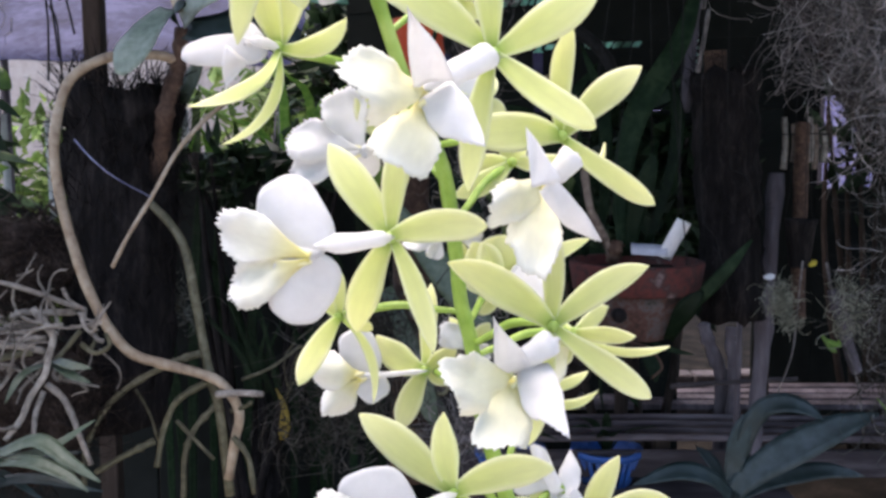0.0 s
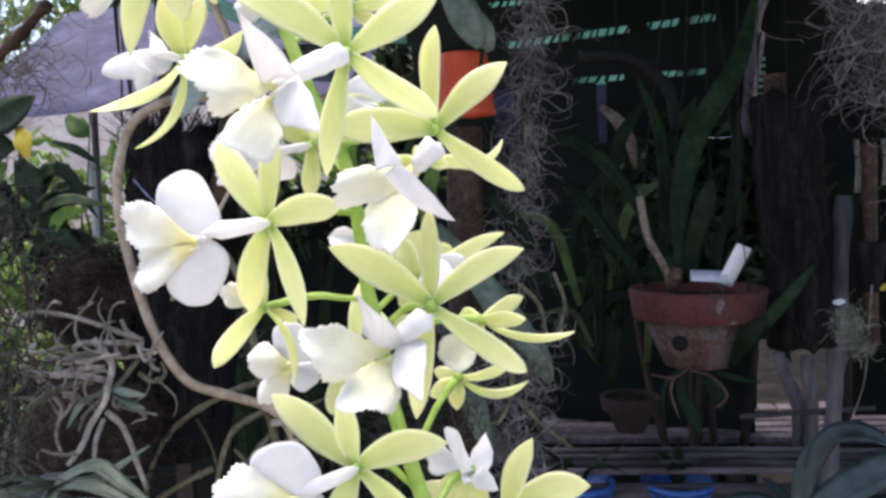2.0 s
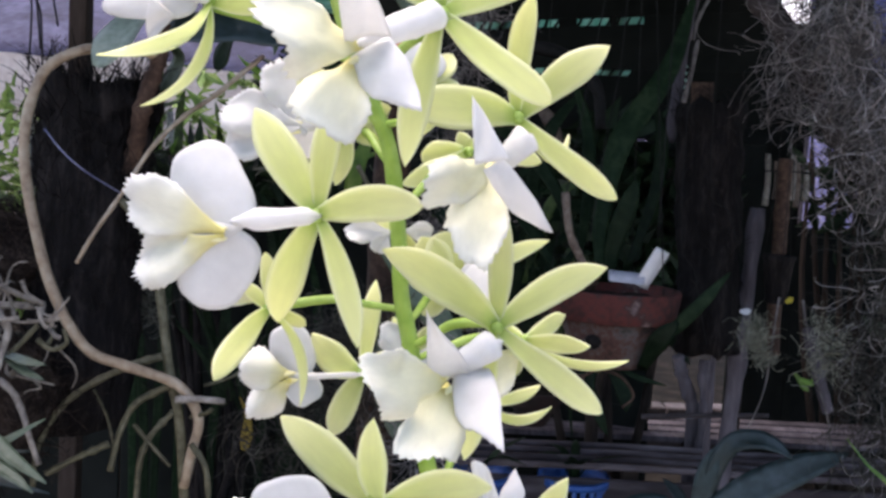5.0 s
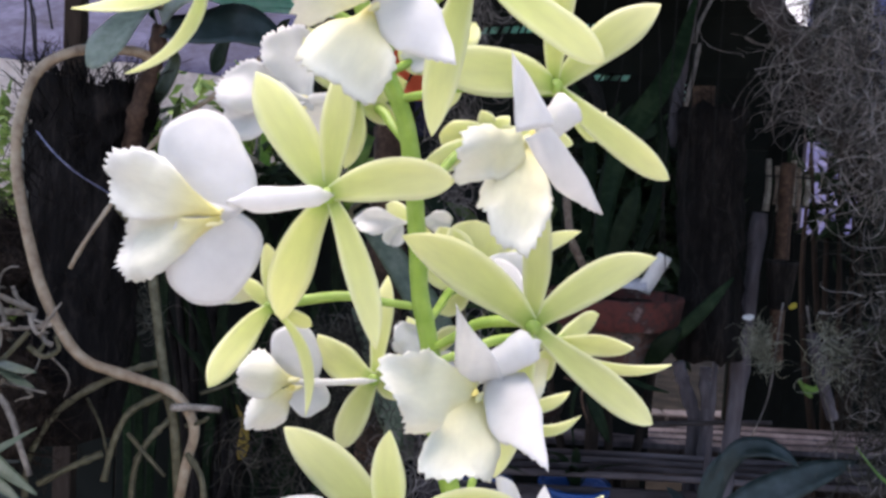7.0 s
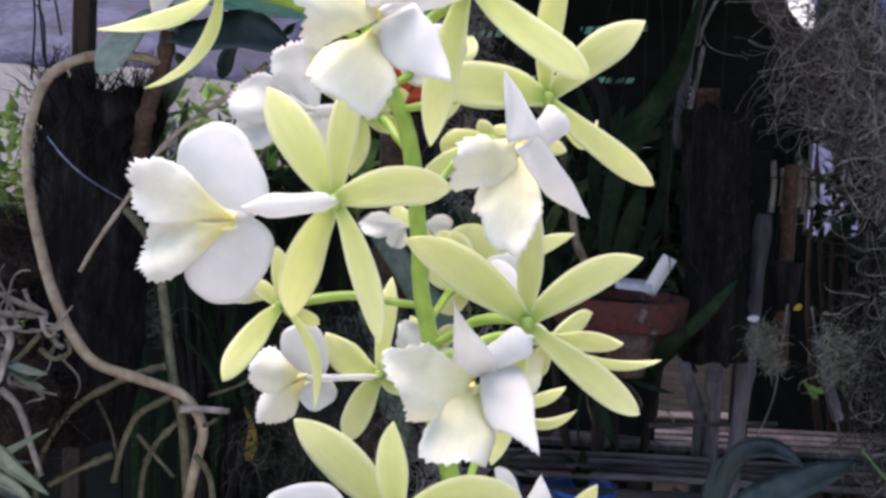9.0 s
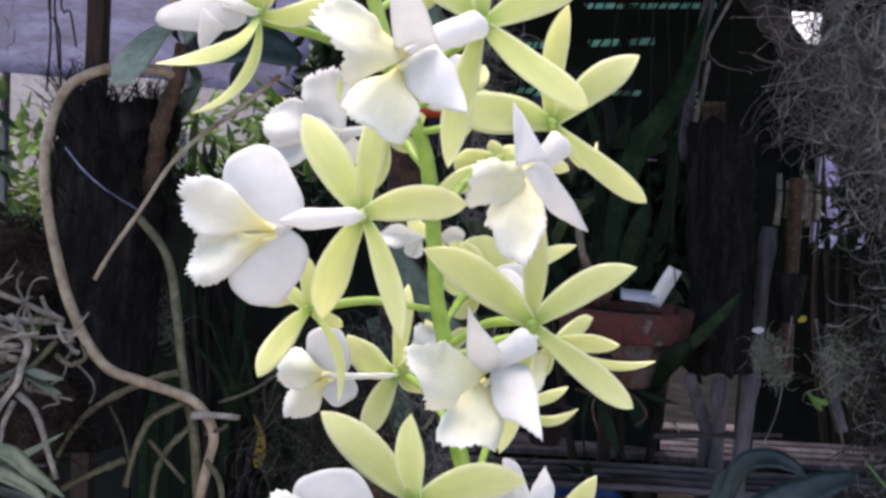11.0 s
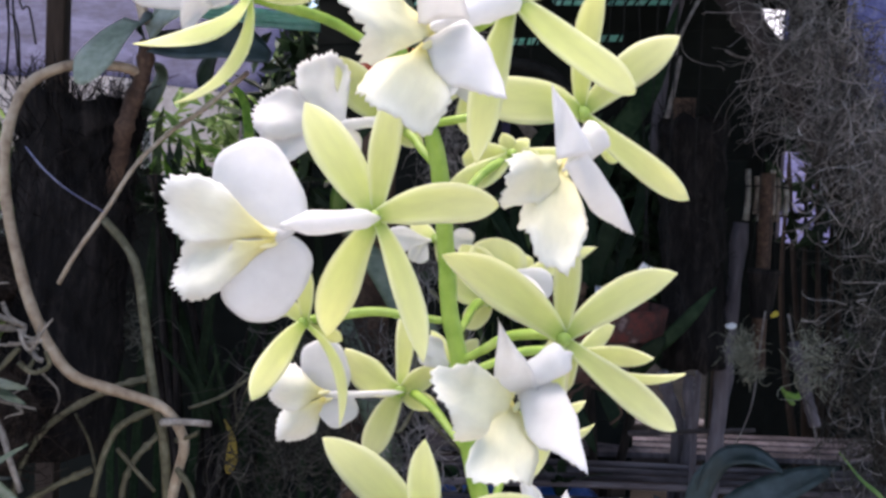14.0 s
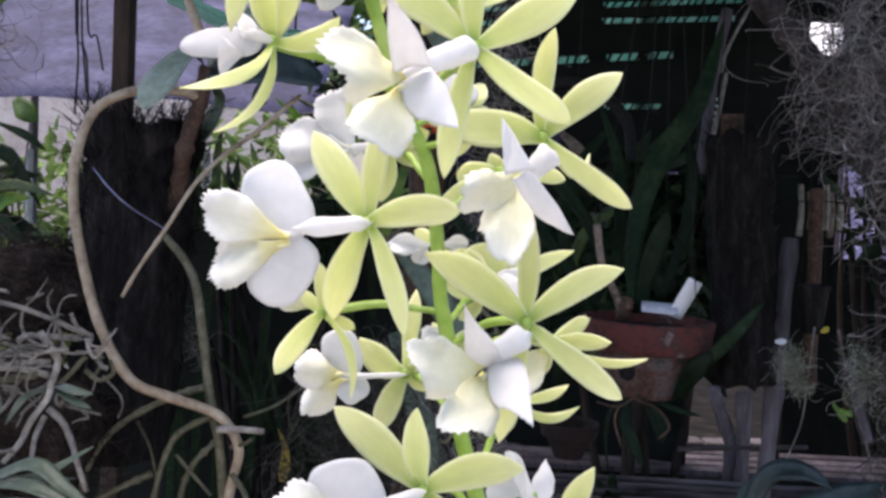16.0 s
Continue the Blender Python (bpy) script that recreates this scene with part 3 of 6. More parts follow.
flower((0.0098, 0.1783, 1.3698), -10, [("sepal", (-27.3, 0.0, 16.3), 8.1, -0.04, 0.04, "p"), ("sepal", (-3.2, 0.0, 28.5), 6.4, 0, 0.03, "r"), ("petal", (21.3, -0.2, 14.0), 7.6, -0.04, 0.04, "p"), ("petal", (19.9, -3.7, -14.5), 5.8, -0.03, 0.04, "r"), ("sepal", (-4.8, -2.7, -26.9), 5.8, -0.03, -0.03, "p")],
       ((-11.8, -8.2, -6.5), 2.8, 1.9), [("spike", (-11.7, -10.4, -6.3), (-14.2, -24.7, 5.5), 7.3), ("flap", (-11.4, -9.9, -7.6), (-4.3, -17.8, -19.4), 8.5), ("fan", (-13.7, -10.6, -7.9), (-26.1, -27.1, -7.6), 13.1), ("fan", (-14.1, -11.3, -10.3), (-18.4, -20.5, -22.3), 13.1)])
flower((0.0027, 0.2102, 1.2680), -10, [("sepal", (-23.4, 5.1, 18.3), 9.0, -0.03, 0.05, "p"), ("petal", (-2.5, -0.2, 20.2), 6.9, 0.04, 0.03, "p"), ("sepal", (24.0, -3.3, 7.2), 8.7, 0.1, 0.05, "p"), ("sepal", (-6.2, -2.0, -22.8), 8.4, -0.06, 0.05, "p"), ("petal", (17.5, 2.0, -21.7), 6.3, 0.04, 0.02, "p")],
       ((-13.2, -1.0, -5.3), 1.5, 2.6), [("ear", (-16.3, -1.0, -8.7), (-22.0, -3.1, 7.2), 18.8), ("ear", (-15.8, -1.0, -6.9), (-14.7, -2.0, -26.5), 16.7), ("fan", (-16.3, -1.0, -7.8), (-37.0, -3.8, -3.4), 14.0), ("fan", (-16.6, -1.0, -8.7), (-35.2, -2.0, -20.1), 13.1)])
flower((-0.0371, 0.2044, 1.3742), -9, [("sepal", (-15.1, -20.1, -14.2), 3.4, 0.15, 0, "p"), ("sepal", (-13.3, -0.1, -21.8), 2.8, 0.22, 0, "p"), ("petal", (15.3, 1.3, 6.6), 5.1, -0.18, 0, "p"), ("sepal", (-4.0, -2.0, 15.6), 6.6, 0, 0, "p"), ("petal", (4.4, 4.0, 16.8), 6.6, 0, 0, "p")],
       ((-5.4, -1.0, 1.4), 1, 1.4), [("ear", (-3.7, -1.0, -0.6), (-23.2, 5.4, -0.5), 7.4), ("spike", (-4.9, -1.0, 1.0), (-8.8, 3.8, 8.6), 4.6), ("spike", (-9.0, -1.0, -1.5), (-14.4, 3.2, -8.4), 5.3)])
flower((-0.0110, 0.2300, 1.3532), -10, [("sepal", (-10.8, 0.0, 13.4), 8.4, 0.05, 0.03, "p"), ("petal", (-1.8, 2.3, -15.2), 5.6, 0.04, 0.02, "p"), ("sepal", (10.2, 6.0, 3.9), 5.6, 0, 0, "p"), ("petal", (8.1, 6.0, -4.7), 5.1, 0, 0, "p"), ("sepal", (3.8, 8.0, 12.8), 5.1, 0, 0, "p")],
       ((-10.4, -1.0, -1.9), 1, 1.6), [("frill", (-10.8, -1.0, -1.7), (-30.5, 2.7, 1.9), 11.7), ("frill", (-11.2, -1.0, -2.7), (-29.1, 3.4, -7.4), 9.6), ("frill", (-9.1, -1.0, -2.8), (-16.9, 2.3, 14.0), 12.2), ("ear", (-9.9, -1.0, -2.4), (-10.0, 9.1, -9.2), 8.9)])
flower((-0.0275, 0.2333, 1.3074), 3, [("sepal", (-7.8, -21.3, -12.9), 5.9, -0.03, 0.03, "r"), ("sepal", (9.2, -5.7, -22.2), 2.5, 0.16, 0, "p"), ("sepal", (-1.1, -2.0, 13.8), 4.1, -0.04, 0, "r"), ("petal", (-6.0, 0.0, 5.9), 3.8, 0, 0, "p"), ("petal", (8.3, 6.0, -4.6), 3.7, 0, 0, "r")],
       None, [("fan", (-2.1, 4.0, 1.2), (-13.1, 1.2, 4.9), 7.7)])
flower((-0.0051, 0.2480, 1.2894), -8, [("sepal", (-14.0, 5.1, 9.0), 8.5, 0.1, 0.03, "p"), ("sepal", (-7.0, 0.0, -16.8), 7.1, -0.03, 0.03, "r"), ("petal", (1.6, 10.9, 23.3), 5.2, 0, 0, "p"), ("petal", (9.2, 2.0, 5.8), 5.9, 0, 0, "p"), ("sepal", (9.4, 5.0, -5.3), 5.6, 0, 0, "p")],
       ((-17.9, -1.0, -1.1), 0.7, 1.1), [("ear", (-16.8, -1.0, -0.9), (-20.6, -0.7, 11.8), 11.9), ("ear", (-17.1, -1.0, -1.4), (-12.3, -2.0, -8.1), 9.3), ("fan", (-17.9, -1.0, -0.9), (-31.7, -0.8, 0.6), 10.7), ("fan", (-18.4, -1.0, -2.1), (-28.3, 3.4, -12.6), 9.6)])
flower((0.0349, 0.2342, 1.3030), -4, [("petal", (11.8, 14.6, 4.6), 5.0, 0, 0.02, "p"), ("petal", (12.4, -19.0, 2.7), 4.7, 0, 0.02, "p"), ("sepal", (26.3, 1.9, -4.1), 2.6, -0.13, 0, "p"), ("sepal", (-6.6, 5.0, 0.6), 5.5, 0, 0, "p"), ("sepal", (-4.4, 6.0, -12.0), 5.5, 0, 0, "p")],
       None, [("fan", (-0.5, 2.0, -2.1), (-11.0, 1.0, -14.0), 11.6)])
flower((0.0263, 0.2547, 1.2823), -16, [("petal", (16.7, 4.3, 4.1), 3.5, -0.1, 0, "p"), ("sepal", (21.6, 13.3, -4.1), 3.0, -0.18, 0, "p"), ("sepal", (-8.9, 0.0, -5.6), 5.6, 0.05, 0, "p"), ("petal", (-1.3, 5.0, -11.4), 5.3, 0, 0, "p"), ("sepal", (-8.1, 6.0, 0.8), 4.6, 0, 0, "p")],
       None, [])
flower((0.0311, 0.2297, 1.2614), -10, [("sepal", (-9.2, 4.0, -6.4), 4.5, 0, 0, "p"), ("petal", (3.7, 6.0, -13.7), 4.8, 0, 0, "p"), ("sepal", (-4.4, 4.0, -15.6), 4.2, 0, 0, "p")],
       None, [("spike", (-0.4, 0.0, -0.6), (-6.1, 5.9, 11.2), 4.2), ("flap", (0.9, 0.0, -1.5), (5.9, 9.3, 7.9), 6.4), ("flap", (1.7, 0.0, -0.5), (6.3, 1.1, -7.1), 5.8), ("frill", (-1.4, 0.0, 0.6), (-13.5, 2.7, 3.4), 9.0), ("spike", (-1.1, 0.0, -1.1), (-2.7, -1.0, -2.9), 3.8)])
flower((0.0409, 0.2417, 1.2441), -10, [("sepal", (7.6, -4.2, 23.8), 7.4, 0.06, 0.03, "p"), ("petal", (24.0, -1.8, 9.1), 10.1, 0.1, 0.04, "p"), ("petal", (-25.0, 4.7, 8.1), 13.1, 0.08, 0.04, "p"), ("sepal", (-0.7, 0.0, -24.4), 8.4, 0, 0.03, "p"), ("sepal", (23.6, 6.0, -2.0), 2.9, -0.08, 0, "p")],
       ((-9.4, -1.0, -9.3), 2.4, 1.8), [("spike", (-9.7, -1.0, -9.3), (-10.9, -2.0, 0.8), 5.7), ("flap", (-8.1, -1.0, -11.1), (-5.7, -2.0, -23.6), 11.8), ("fan", (-11.4, -1.0, -9.4), (-24.9, -2.0, -11.8), 15.1), ("fan", (-11.1, -1.0, -11.1), (-16.7, -2.0, -25.5), 15.1)])
flower((0.0165, 0.2450, 1.2364), -10, [("petal", (-6.6, 2.0, -14.2), 6.2, 0, 0, "p"), ("sepal", (5.6, 2.0, -14.0), 6.2, 0, 0, "p")],
       ((-8.4, -1.0, 4.3), 0.8, 1.3), [("fan", (-7.2, -1.0, 4.7), (-21.8, -4.0, 5.2), 11.0), ("fan", (-7.3, -1.0, 3.3), (-15.5, -2.0, -7.4), 10.3), ("spike", (-7.2, -1.0, 4.3), (-8.3, -4.0, 18.2), 7.6), ("flap", (-7.3, -1.0, 3.3), (-3.4, -2.0, -7.2), 7.6)])
flower((0.0017, 0.2250, 1.3896), -10, [("sepal", (7.1, 0.0, 22.6), 6.9, 0.04, 0.03, "r"), ("petal", (22.6, -2.0, 8.3), 5.6, -0.13, 0.02, "p"), ("petal", (8.6, 3.0, -5.8), 4.4, 0, 0, "p"), ("sepal", (-18.5, 4.0, 1.3), 6.6, -0.06, 0, "p"), ("sepal", (-5.6, 8.0, -6.6), 5.3, 0, 0, "p")],
       None, [("fan", (-2.8, 3.0, 0.8), (-13.2, 5.0, 6.8), 6.6)])
flower((-0.0199, 0.2420, 1.3980), -4, [("sepal", (5.4, 10.0, 9.6), 6.7, 0, 0, "p"), ("petal", (3.8, 8.0, -6.1), 6.1, 0, 0, "p")],
       None, [("ear", (-1.9, 0.0, -1.6), (-0.5, -1.0, 15.1), 9.4), ("frill", (-2.8, 0.0, -1.1), (-17.5, -1.0, 8.4), 11.1), ("frill", (-3.2, 0.0, -2.3), (-14.0, -1.0, -5.4), 8.1)])
flower((-0.0327, 0.1850, 1.4019), -10, [("sepal", (-9.2, 0.0, -29.5), 6.4, -0.04, 0.04, "p"), ("petal", (4.5, -1.0, -22.4), 6.7, 0, 0.04, "r"), ("petal", (23.0, 0.0, 2.2), 8.5, -0.05, 0.04, "r"), ("sepal", (-2.4, 0.0, 23.4), 8.0, 0, 0.04, "p"), ("sepal", (10.3, 4.0, -17.9), 7.2, 0.05, 0, "p")],
       ((-13.1, -1.0, -0.8), 1.5, 2.6), [("ear", (-15.7, -1.0, 0.6), (-17.7, -2.0, 15.7), 17.3), ("ear", (-15.2, -1.0, -2.3), (-21.9, -2.0, -14.9), 17.3), ("fan", (-17.3, -1.0, -0.4), (-39.5, -2.0, 7.3), 14.0), ("fan", (-17.8, -1.0, -2.2), (-42.0, -2.0, -11.0), 12.8)])
flower((-0.0449, 0.2150, 1.4032), -14, [("sepal", (11.3, 4.0, 0.7), 6.1, 0, 0, "p")],
       ((-7.6, -1.0, -2.4), 0.8, 1.3), [("ear", (-4.7, -1.0, -2.0), (-15.9, -2.0, 0.4), 7.3), ("fan", (-6.0, -1.0, -3.0), (-21.3, -2.0, -14.6), 7.6)])
flower((0.0188, 0.2458, 1.3481), -16, [("petal", (-16.2, -8.3, -9.1), 6.3, 0.05, 0, "p"), ("sepal", (-11.8, -1.8, -1.0), 8.2, 0.08, 0, "r"), ("petal", (18.7, 0.0, -1.5), 4.7, 0.04, 0, "r"), ("sepal", (7.2, -1.3, -1.9), 4.1, 0.1, 0, "p"), ("sepal", (-2.6, 0.0, 5.0), 4.1, 0, 0, "p"), ("petal", (3.9, 0.0, 4.0), 3.6, 0, 0, "p")],
       None, [])
flower((0.0157, 0.2450, 1.3127), -6, [("sepal", (-7.6, 2.0, 13.2), 11.1, 0, 0, "p"), ("petal", (0.9, 2.0, 15.3), 14.4, 0, 0, "r"), ("petal", (26.0, 6.3, 13.9), 4.7, 0.04, 0, "p"), ("sepal", (-6.2, 4.0, -7.2), 6.1, 0, 0, "p"), ("sepal", (10.0, 4.0, 10.4), 9.1, 0, 0, "r"), ("petal", (-11.5, 0.0, 7.1), 9.1, 0, 0, "p")],
       ((4.3, -1.0, 1.7), 0.8, 1.2), [("ear", (3.0, -1.0, 4.4), (11.0, -10.2, -2.2), 10.0), ("ear", (3.9, -1.0, 3.5), (15.1, 1.0, 4.5), 9.1)])
flower((0.0078, 0.2320, 1.3632), -6, [("petal", (8.6, 4.0, -2.2), 6.5, 0, 0, "p"), ("sepal", (5.8, 6.0, 7.7), 6.5, 0, 0, "p"), ("sepal", (-0.3, 4.0, -11.9), 6.8, 0, 0, "p"), ("petal", (-10.7, 0.0, -0.5), 8.8, 0, 0, "r")],
       ((-1.8, -1.0, 0.6), 0.8, 1.2), [("ear", (-1.1, -1.0, 0.6), (-5.4, 1.9, 9.2), 13.5), ("frill", (-1.5, -1.0, -0.3), (-9.5, -2.0, -1.5), 7.7), ("ear", (0.2, -1.0, -0.0), (-1.7, -2.0, -4.8), 8.1)])
flower((0.0020, 0.2500, 1.3269), -4, [("sepal", (5.5, 4.0, -8.6), 5.1, 0, 0, "p"), ("petal", (-6.7, 5.0, 3.0), 4.8, 0, 0, "p")],
       None, [("frill", (-1.4, 0.0, -0.5), (-13.6, -1.0, -0.5), 6.5), ("frill", (-2.4, 0.0, -0.6), (-5.4, -1.0, -6.0), 5.4), ("frill", (1.8, 0.0, 0.1), (8.9, -1.0, 0.1), 6.2)])
flower((0.0074, 0.2450, 1.2964), -4, [("sepal", (5.8, 4.0, 6.4), 4.7, 0, 0, "p"), ("petal", (-5.6, 6.0, 7.6), 4.2, 0, 0, "p")],
       None, [("frill", (-1.0, 0.0, -0.1), (-8.3, -1.0, 5.9), 7.0), ("frill", (0.0, 0.0, -0.6), (5.7, -1.0, -2.3), 6.4)])

# ---- ground, roof and the shelter round the plants ----
def ground_sheet():
    bm = bmesh.new()
    xs = [-400, -60, -12] + [-6 + 0.5 * i for i in range(25)] + [12, 60, 400]
    ys = [-400, -60, -10] + [-4 + 0.5 * i for i in range(25)] + [14, 60, 400]
    grid = [[bm.verts.new((x, y, 0.05 * noise.noise((x * 0.7, y * 0.7, 0)) if abs(x) < 8 and -6 < y < 10 else 0)) for x in xs] for y in ys]
    for a, b in zip(grid, grid[1:]):
        for k in range(len(xs) - 1):
            bm.faces.new((a[k], a[k + 1], b[k + 1], b[k]))
    return bm


single("ground", ground_sheet(), M_SOIL, (0, 0, 0), "dark bare garden soil under the plants", "ground", kind="structure")

# Pale slab added out of view; it bounces light up at the flowers.
single("path", box((-6, -2.6, 0.06), (6, 0.05, 0.1), 0.01), M_CONCRETE, (-6, -2.6, 0.06), "unseen pale concrete slab added to bounce light onto the flowers", "path", kind="structure", smooth=False)


def roof_sheet(x0, x1, y0, y1):
    """A low roof of dark corrugated sheet, sloping up to the back; out of view, it only casts shade."""
    bm = bmesh.new()
    n = int((x1 - x0) * 20)
    rows = []
    for y in (y0, y1):
        z = 2.3 + 0.06 * (y - 0.42)
        rows.append([bm.verts.new((x0 + (x1 - x0) * i / n, y, z + 0.018 * math.sin(i * 1.6))) for i in range(n + 1)])
    top = [[bm.verts.new(v.co + Vector((0, 0, 0.006))) for v in r] for r in rows]
    close_sheet(bm, top, rows)
    return bm


# Unseen roof sheets; their edges set how far shade reaches over the plants.
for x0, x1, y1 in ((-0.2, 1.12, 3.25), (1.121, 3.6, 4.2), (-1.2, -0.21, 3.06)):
    single("roof", roof_sheet(x0, x1, 0.6, y1), M_ROOF, (x0, 0.6, 2.3), "dark corrugated roof, out of view, added to shade the back", "roof", kind="structure")

# dark sheets added so that the back falls to black, with gaps to the garden
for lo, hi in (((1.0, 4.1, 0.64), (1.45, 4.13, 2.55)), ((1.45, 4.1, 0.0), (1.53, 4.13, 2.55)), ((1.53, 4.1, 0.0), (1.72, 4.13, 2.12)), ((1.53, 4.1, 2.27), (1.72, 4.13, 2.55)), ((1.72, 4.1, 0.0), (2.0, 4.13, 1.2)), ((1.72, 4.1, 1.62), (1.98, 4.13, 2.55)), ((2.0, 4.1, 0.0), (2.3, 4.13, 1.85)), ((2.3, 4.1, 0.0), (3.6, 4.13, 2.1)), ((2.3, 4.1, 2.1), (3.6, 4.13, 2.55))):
    single("wall_net", box(lo, hi, 0.003), M_ROOF, lo, "added dark sheet closing the back into blackness", "wall", kind="structure", smooth=False)

# Dark panels added to turn the background black on this side.
single("screen", box((-0.98, 2.98, 0), (-0.12, 3.0, 1.36), 0.004), M_ROOF, (-0.98, 2.98, 0), "dark panel added to black out the open side", "screen", kind="structure", smooth=False)

single("screen", box((-2.1, 2.98, 0), (-0.985, 3.0, 0.74), 0.004), M_ROOF, (-2.1, 2.98, 0), "low dark panel added to hide sunlit ground", "screen", kind="structure", smooth=False)

# ---- back wall: dark boards with gaps, thin green net behind them ----
def plank(x0, x1, low, high, y0, y1, shear=0.0, bm=None):
    """A board between two edges given by height and rise per metre; shear leans its ends."""
    bm = bm or bmesh.new()
    ring = []
    for y in (y0, y1):
        ring.append([bm.verts.new((x, y, e[0] + e[1] * x)) for x, e in ((x0, low), (x1, low), (x1 + shear, high), (x0 + shear, high))])
    bm.faces.new(ring[0])
    bm.faces.new(ring[1][::-1])
    for k in range(4):
        bm.faces.new((ring[0][k], ring[1][k], ring[1][(k + 1) % 4], ring[0][(k + 1) % 4]))
    return bm


def slatted_wall():
    """Built along its own x, then turned so that its far end stands further back."""
    wall = thing("slatted_wall", (-0.35, 3.3, 0), "dark slatted wall with green net glowing in its gaps", "wall", kind="structure")
    wall.rotation_euler = (0, 0, radians(-16))
    rng = random.Random(7)
    # each edge: height, rise per metre, depth of the gap over it, the stretches where light comes through
    edges = [((0.3, 0), 0, ()), ((0.6, 0), 0, ()), ((0.9, 0), 0, ()), ((1.2, 0), 0, ()), ((1.5, 0), 0, ()),
             ((1.711, 0), 0.019, ((0.59, 0.78), (0.86, 1.05))), ((1.834, 0.044), 0.025, ((0.36, 0.8), (0.86, 0.97), (0.99, 1.08))),
             ((2.0, 0), 0.02, ((0.3, 0.47), (0.56, 0.68), (0.84, 1.27))), ((2.046, 0.01), 0.02, ((0.2, 0.6), (0.84, 1.29))), ((2.14, 0), 0.022, ((0.84, 1.29),)), ((2.35, 0), 0, ())]
    # gaps left in one board for patches of light; the sheet behind fills them
    broken = {1.711: ((0.31, 0.4), (0.69, 0.72))}
    cells = bmesh.new()
    low = (0.0, 0.0)
    for edge, gap, open_at in edges:
        end, x = (1.5 if edge[0] > 0.95 else 1.2), 0.0
        for a, b in (*broken.get(edge[0], ()), (end, end)):
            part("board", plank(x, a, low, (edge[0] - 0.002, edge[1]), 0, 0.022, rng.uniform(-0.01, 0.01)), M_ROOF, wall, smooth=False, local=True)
            x = b
        low = (edge[0] + gap, edge[1])
        if not gap:
            continue
        x = 0.0
        for a, b in (*open_at, (1.5, 1.5)):
            if a > x:
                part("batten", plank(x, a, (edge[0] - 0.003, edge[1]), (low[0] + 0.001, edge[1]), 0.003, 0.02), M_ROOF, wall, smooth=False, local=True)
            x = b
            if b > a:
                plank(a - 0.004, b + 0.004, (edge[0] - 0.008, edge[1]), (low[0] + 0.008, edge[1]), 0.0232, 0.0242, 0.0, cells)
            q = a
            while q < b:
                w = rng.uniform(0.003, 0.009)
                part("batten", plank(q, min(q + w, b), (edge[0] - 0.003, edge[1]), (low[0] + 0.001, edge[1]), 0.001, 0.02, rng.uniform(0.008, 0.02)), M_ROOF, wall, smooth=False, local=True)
                q += w + rng.uniform(0.018, 0.034)
    # Pale cells laid on the boards' face stand for a column of lit gaps.
    for k in range(6):
        box((1.208 + rng.uniform(-0.004, 0.004), -0.004, 1.629 + 0.022 * k), (1.232, -0.0025, 1.638 + 0.022 * k), 0, cells)
    part("net", cells, M_NETLIGHT, wall, "thin green shade net", smooth=False, local=True)
    for x in (0.0, 0.575, 0.96, 1.44):
        part("upright", box((x, 0.026, 0), (x + 0.05, 0.07, 2.35), 0.004), M_DARKWOOD, wall, smooth=False, local=True)
    return wall


slatted_wall()
# Added sheet; its dim violet stands in for light behind the boards.
single("tarpaulin", box((-0.32, 3.86, 1.2), (0.7, 3.872, 1.9), 0.004), M_TARP, (-0.32, 3.86, 1.2), "added violet-grey sheet for the dim light behind the slatted wall", "tarpaulin", smooth=False)
for x in (-0.3, 0.67):
    single("tarpaulin_post", tube([(x, 3.9, 0), (x, 3.9, 1.0), (x, 3.9, 1.95)], 0.022, 0.02, sides=8, knots=0.1), M_POST, (x, 3.9, 0), "thin pale post holding the tarpaulin", "post", "tarpaulin posts")

# ---- violet tarpaulin and the bright garden beyond the open side ----
def tarpaulin():
    bm = bmesh.new()
    nx, nz = 24, 8
    top, low = [], []
    for i in range(nz + 1):
        a, b = [], []
        for k in range(nx + 1):
            u, v = k / nx, i / nz
            x = -2.75 + 2.06 * u
            y = 4.1 + 1.3 * v
            z = 1.735 + 0.8 * v + 0.035 * noise.noise((u * 5, v * 3, 2)) + 0.05 * math.sin(3 * u)
            a.append(bm.verts.new((x, y, z + 0.002)))
            b.append(bm.verts.new((x, y, z)))
        top.append(a)
        low.append(b)
    close_sheet(bm, top, low)
    return bm


tarp = thing("tarpaulin", (-2.75, 4.1, 1.62), "crumpled violet-grey tarpaulin stretched over beds", "tarpaulin")
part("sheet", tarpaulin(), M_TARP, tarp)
for u in (0.04, 0.36, 0.68, 0.96):
    x, z = -2.75 + 2.06 * u, 1.735 + 0.05 * math.sin(3 * u)
    part("tie_rope", tube([(x, 4.12, z), (x + 0.02, 4.05, z - 0.2), (x, 4.03, z - 0.5)], 0.005, 0.004, sides=6), M_POST, tarp, "slack tie rope")
for x, y, z in ((-2.6, 4.15, 1.72), (-0.74, 4.15, 1.72), (-2.6, 5.35, 2.5), (-0.74, 5.35, 2.5)):
    single("tarpaulin_post", tube([(x, y, 0), (x + 0.01, y, z * 0.5), (x, y, z)], 0.025, 0.022, sides=8, knots=0.1), M_POST, (x, y, 0), "thin pale post holding the tarpaulin", "post", "tarpaulin posts")
# Sheets added past the back wall to fill its gaps with violet light.
violet = thing("tarpaulin", (1.3, 5.3, 0.85), "added pale violet sheet, sloping, for the light in the gaps", "tarpaulin")
bm = bmesh.new()
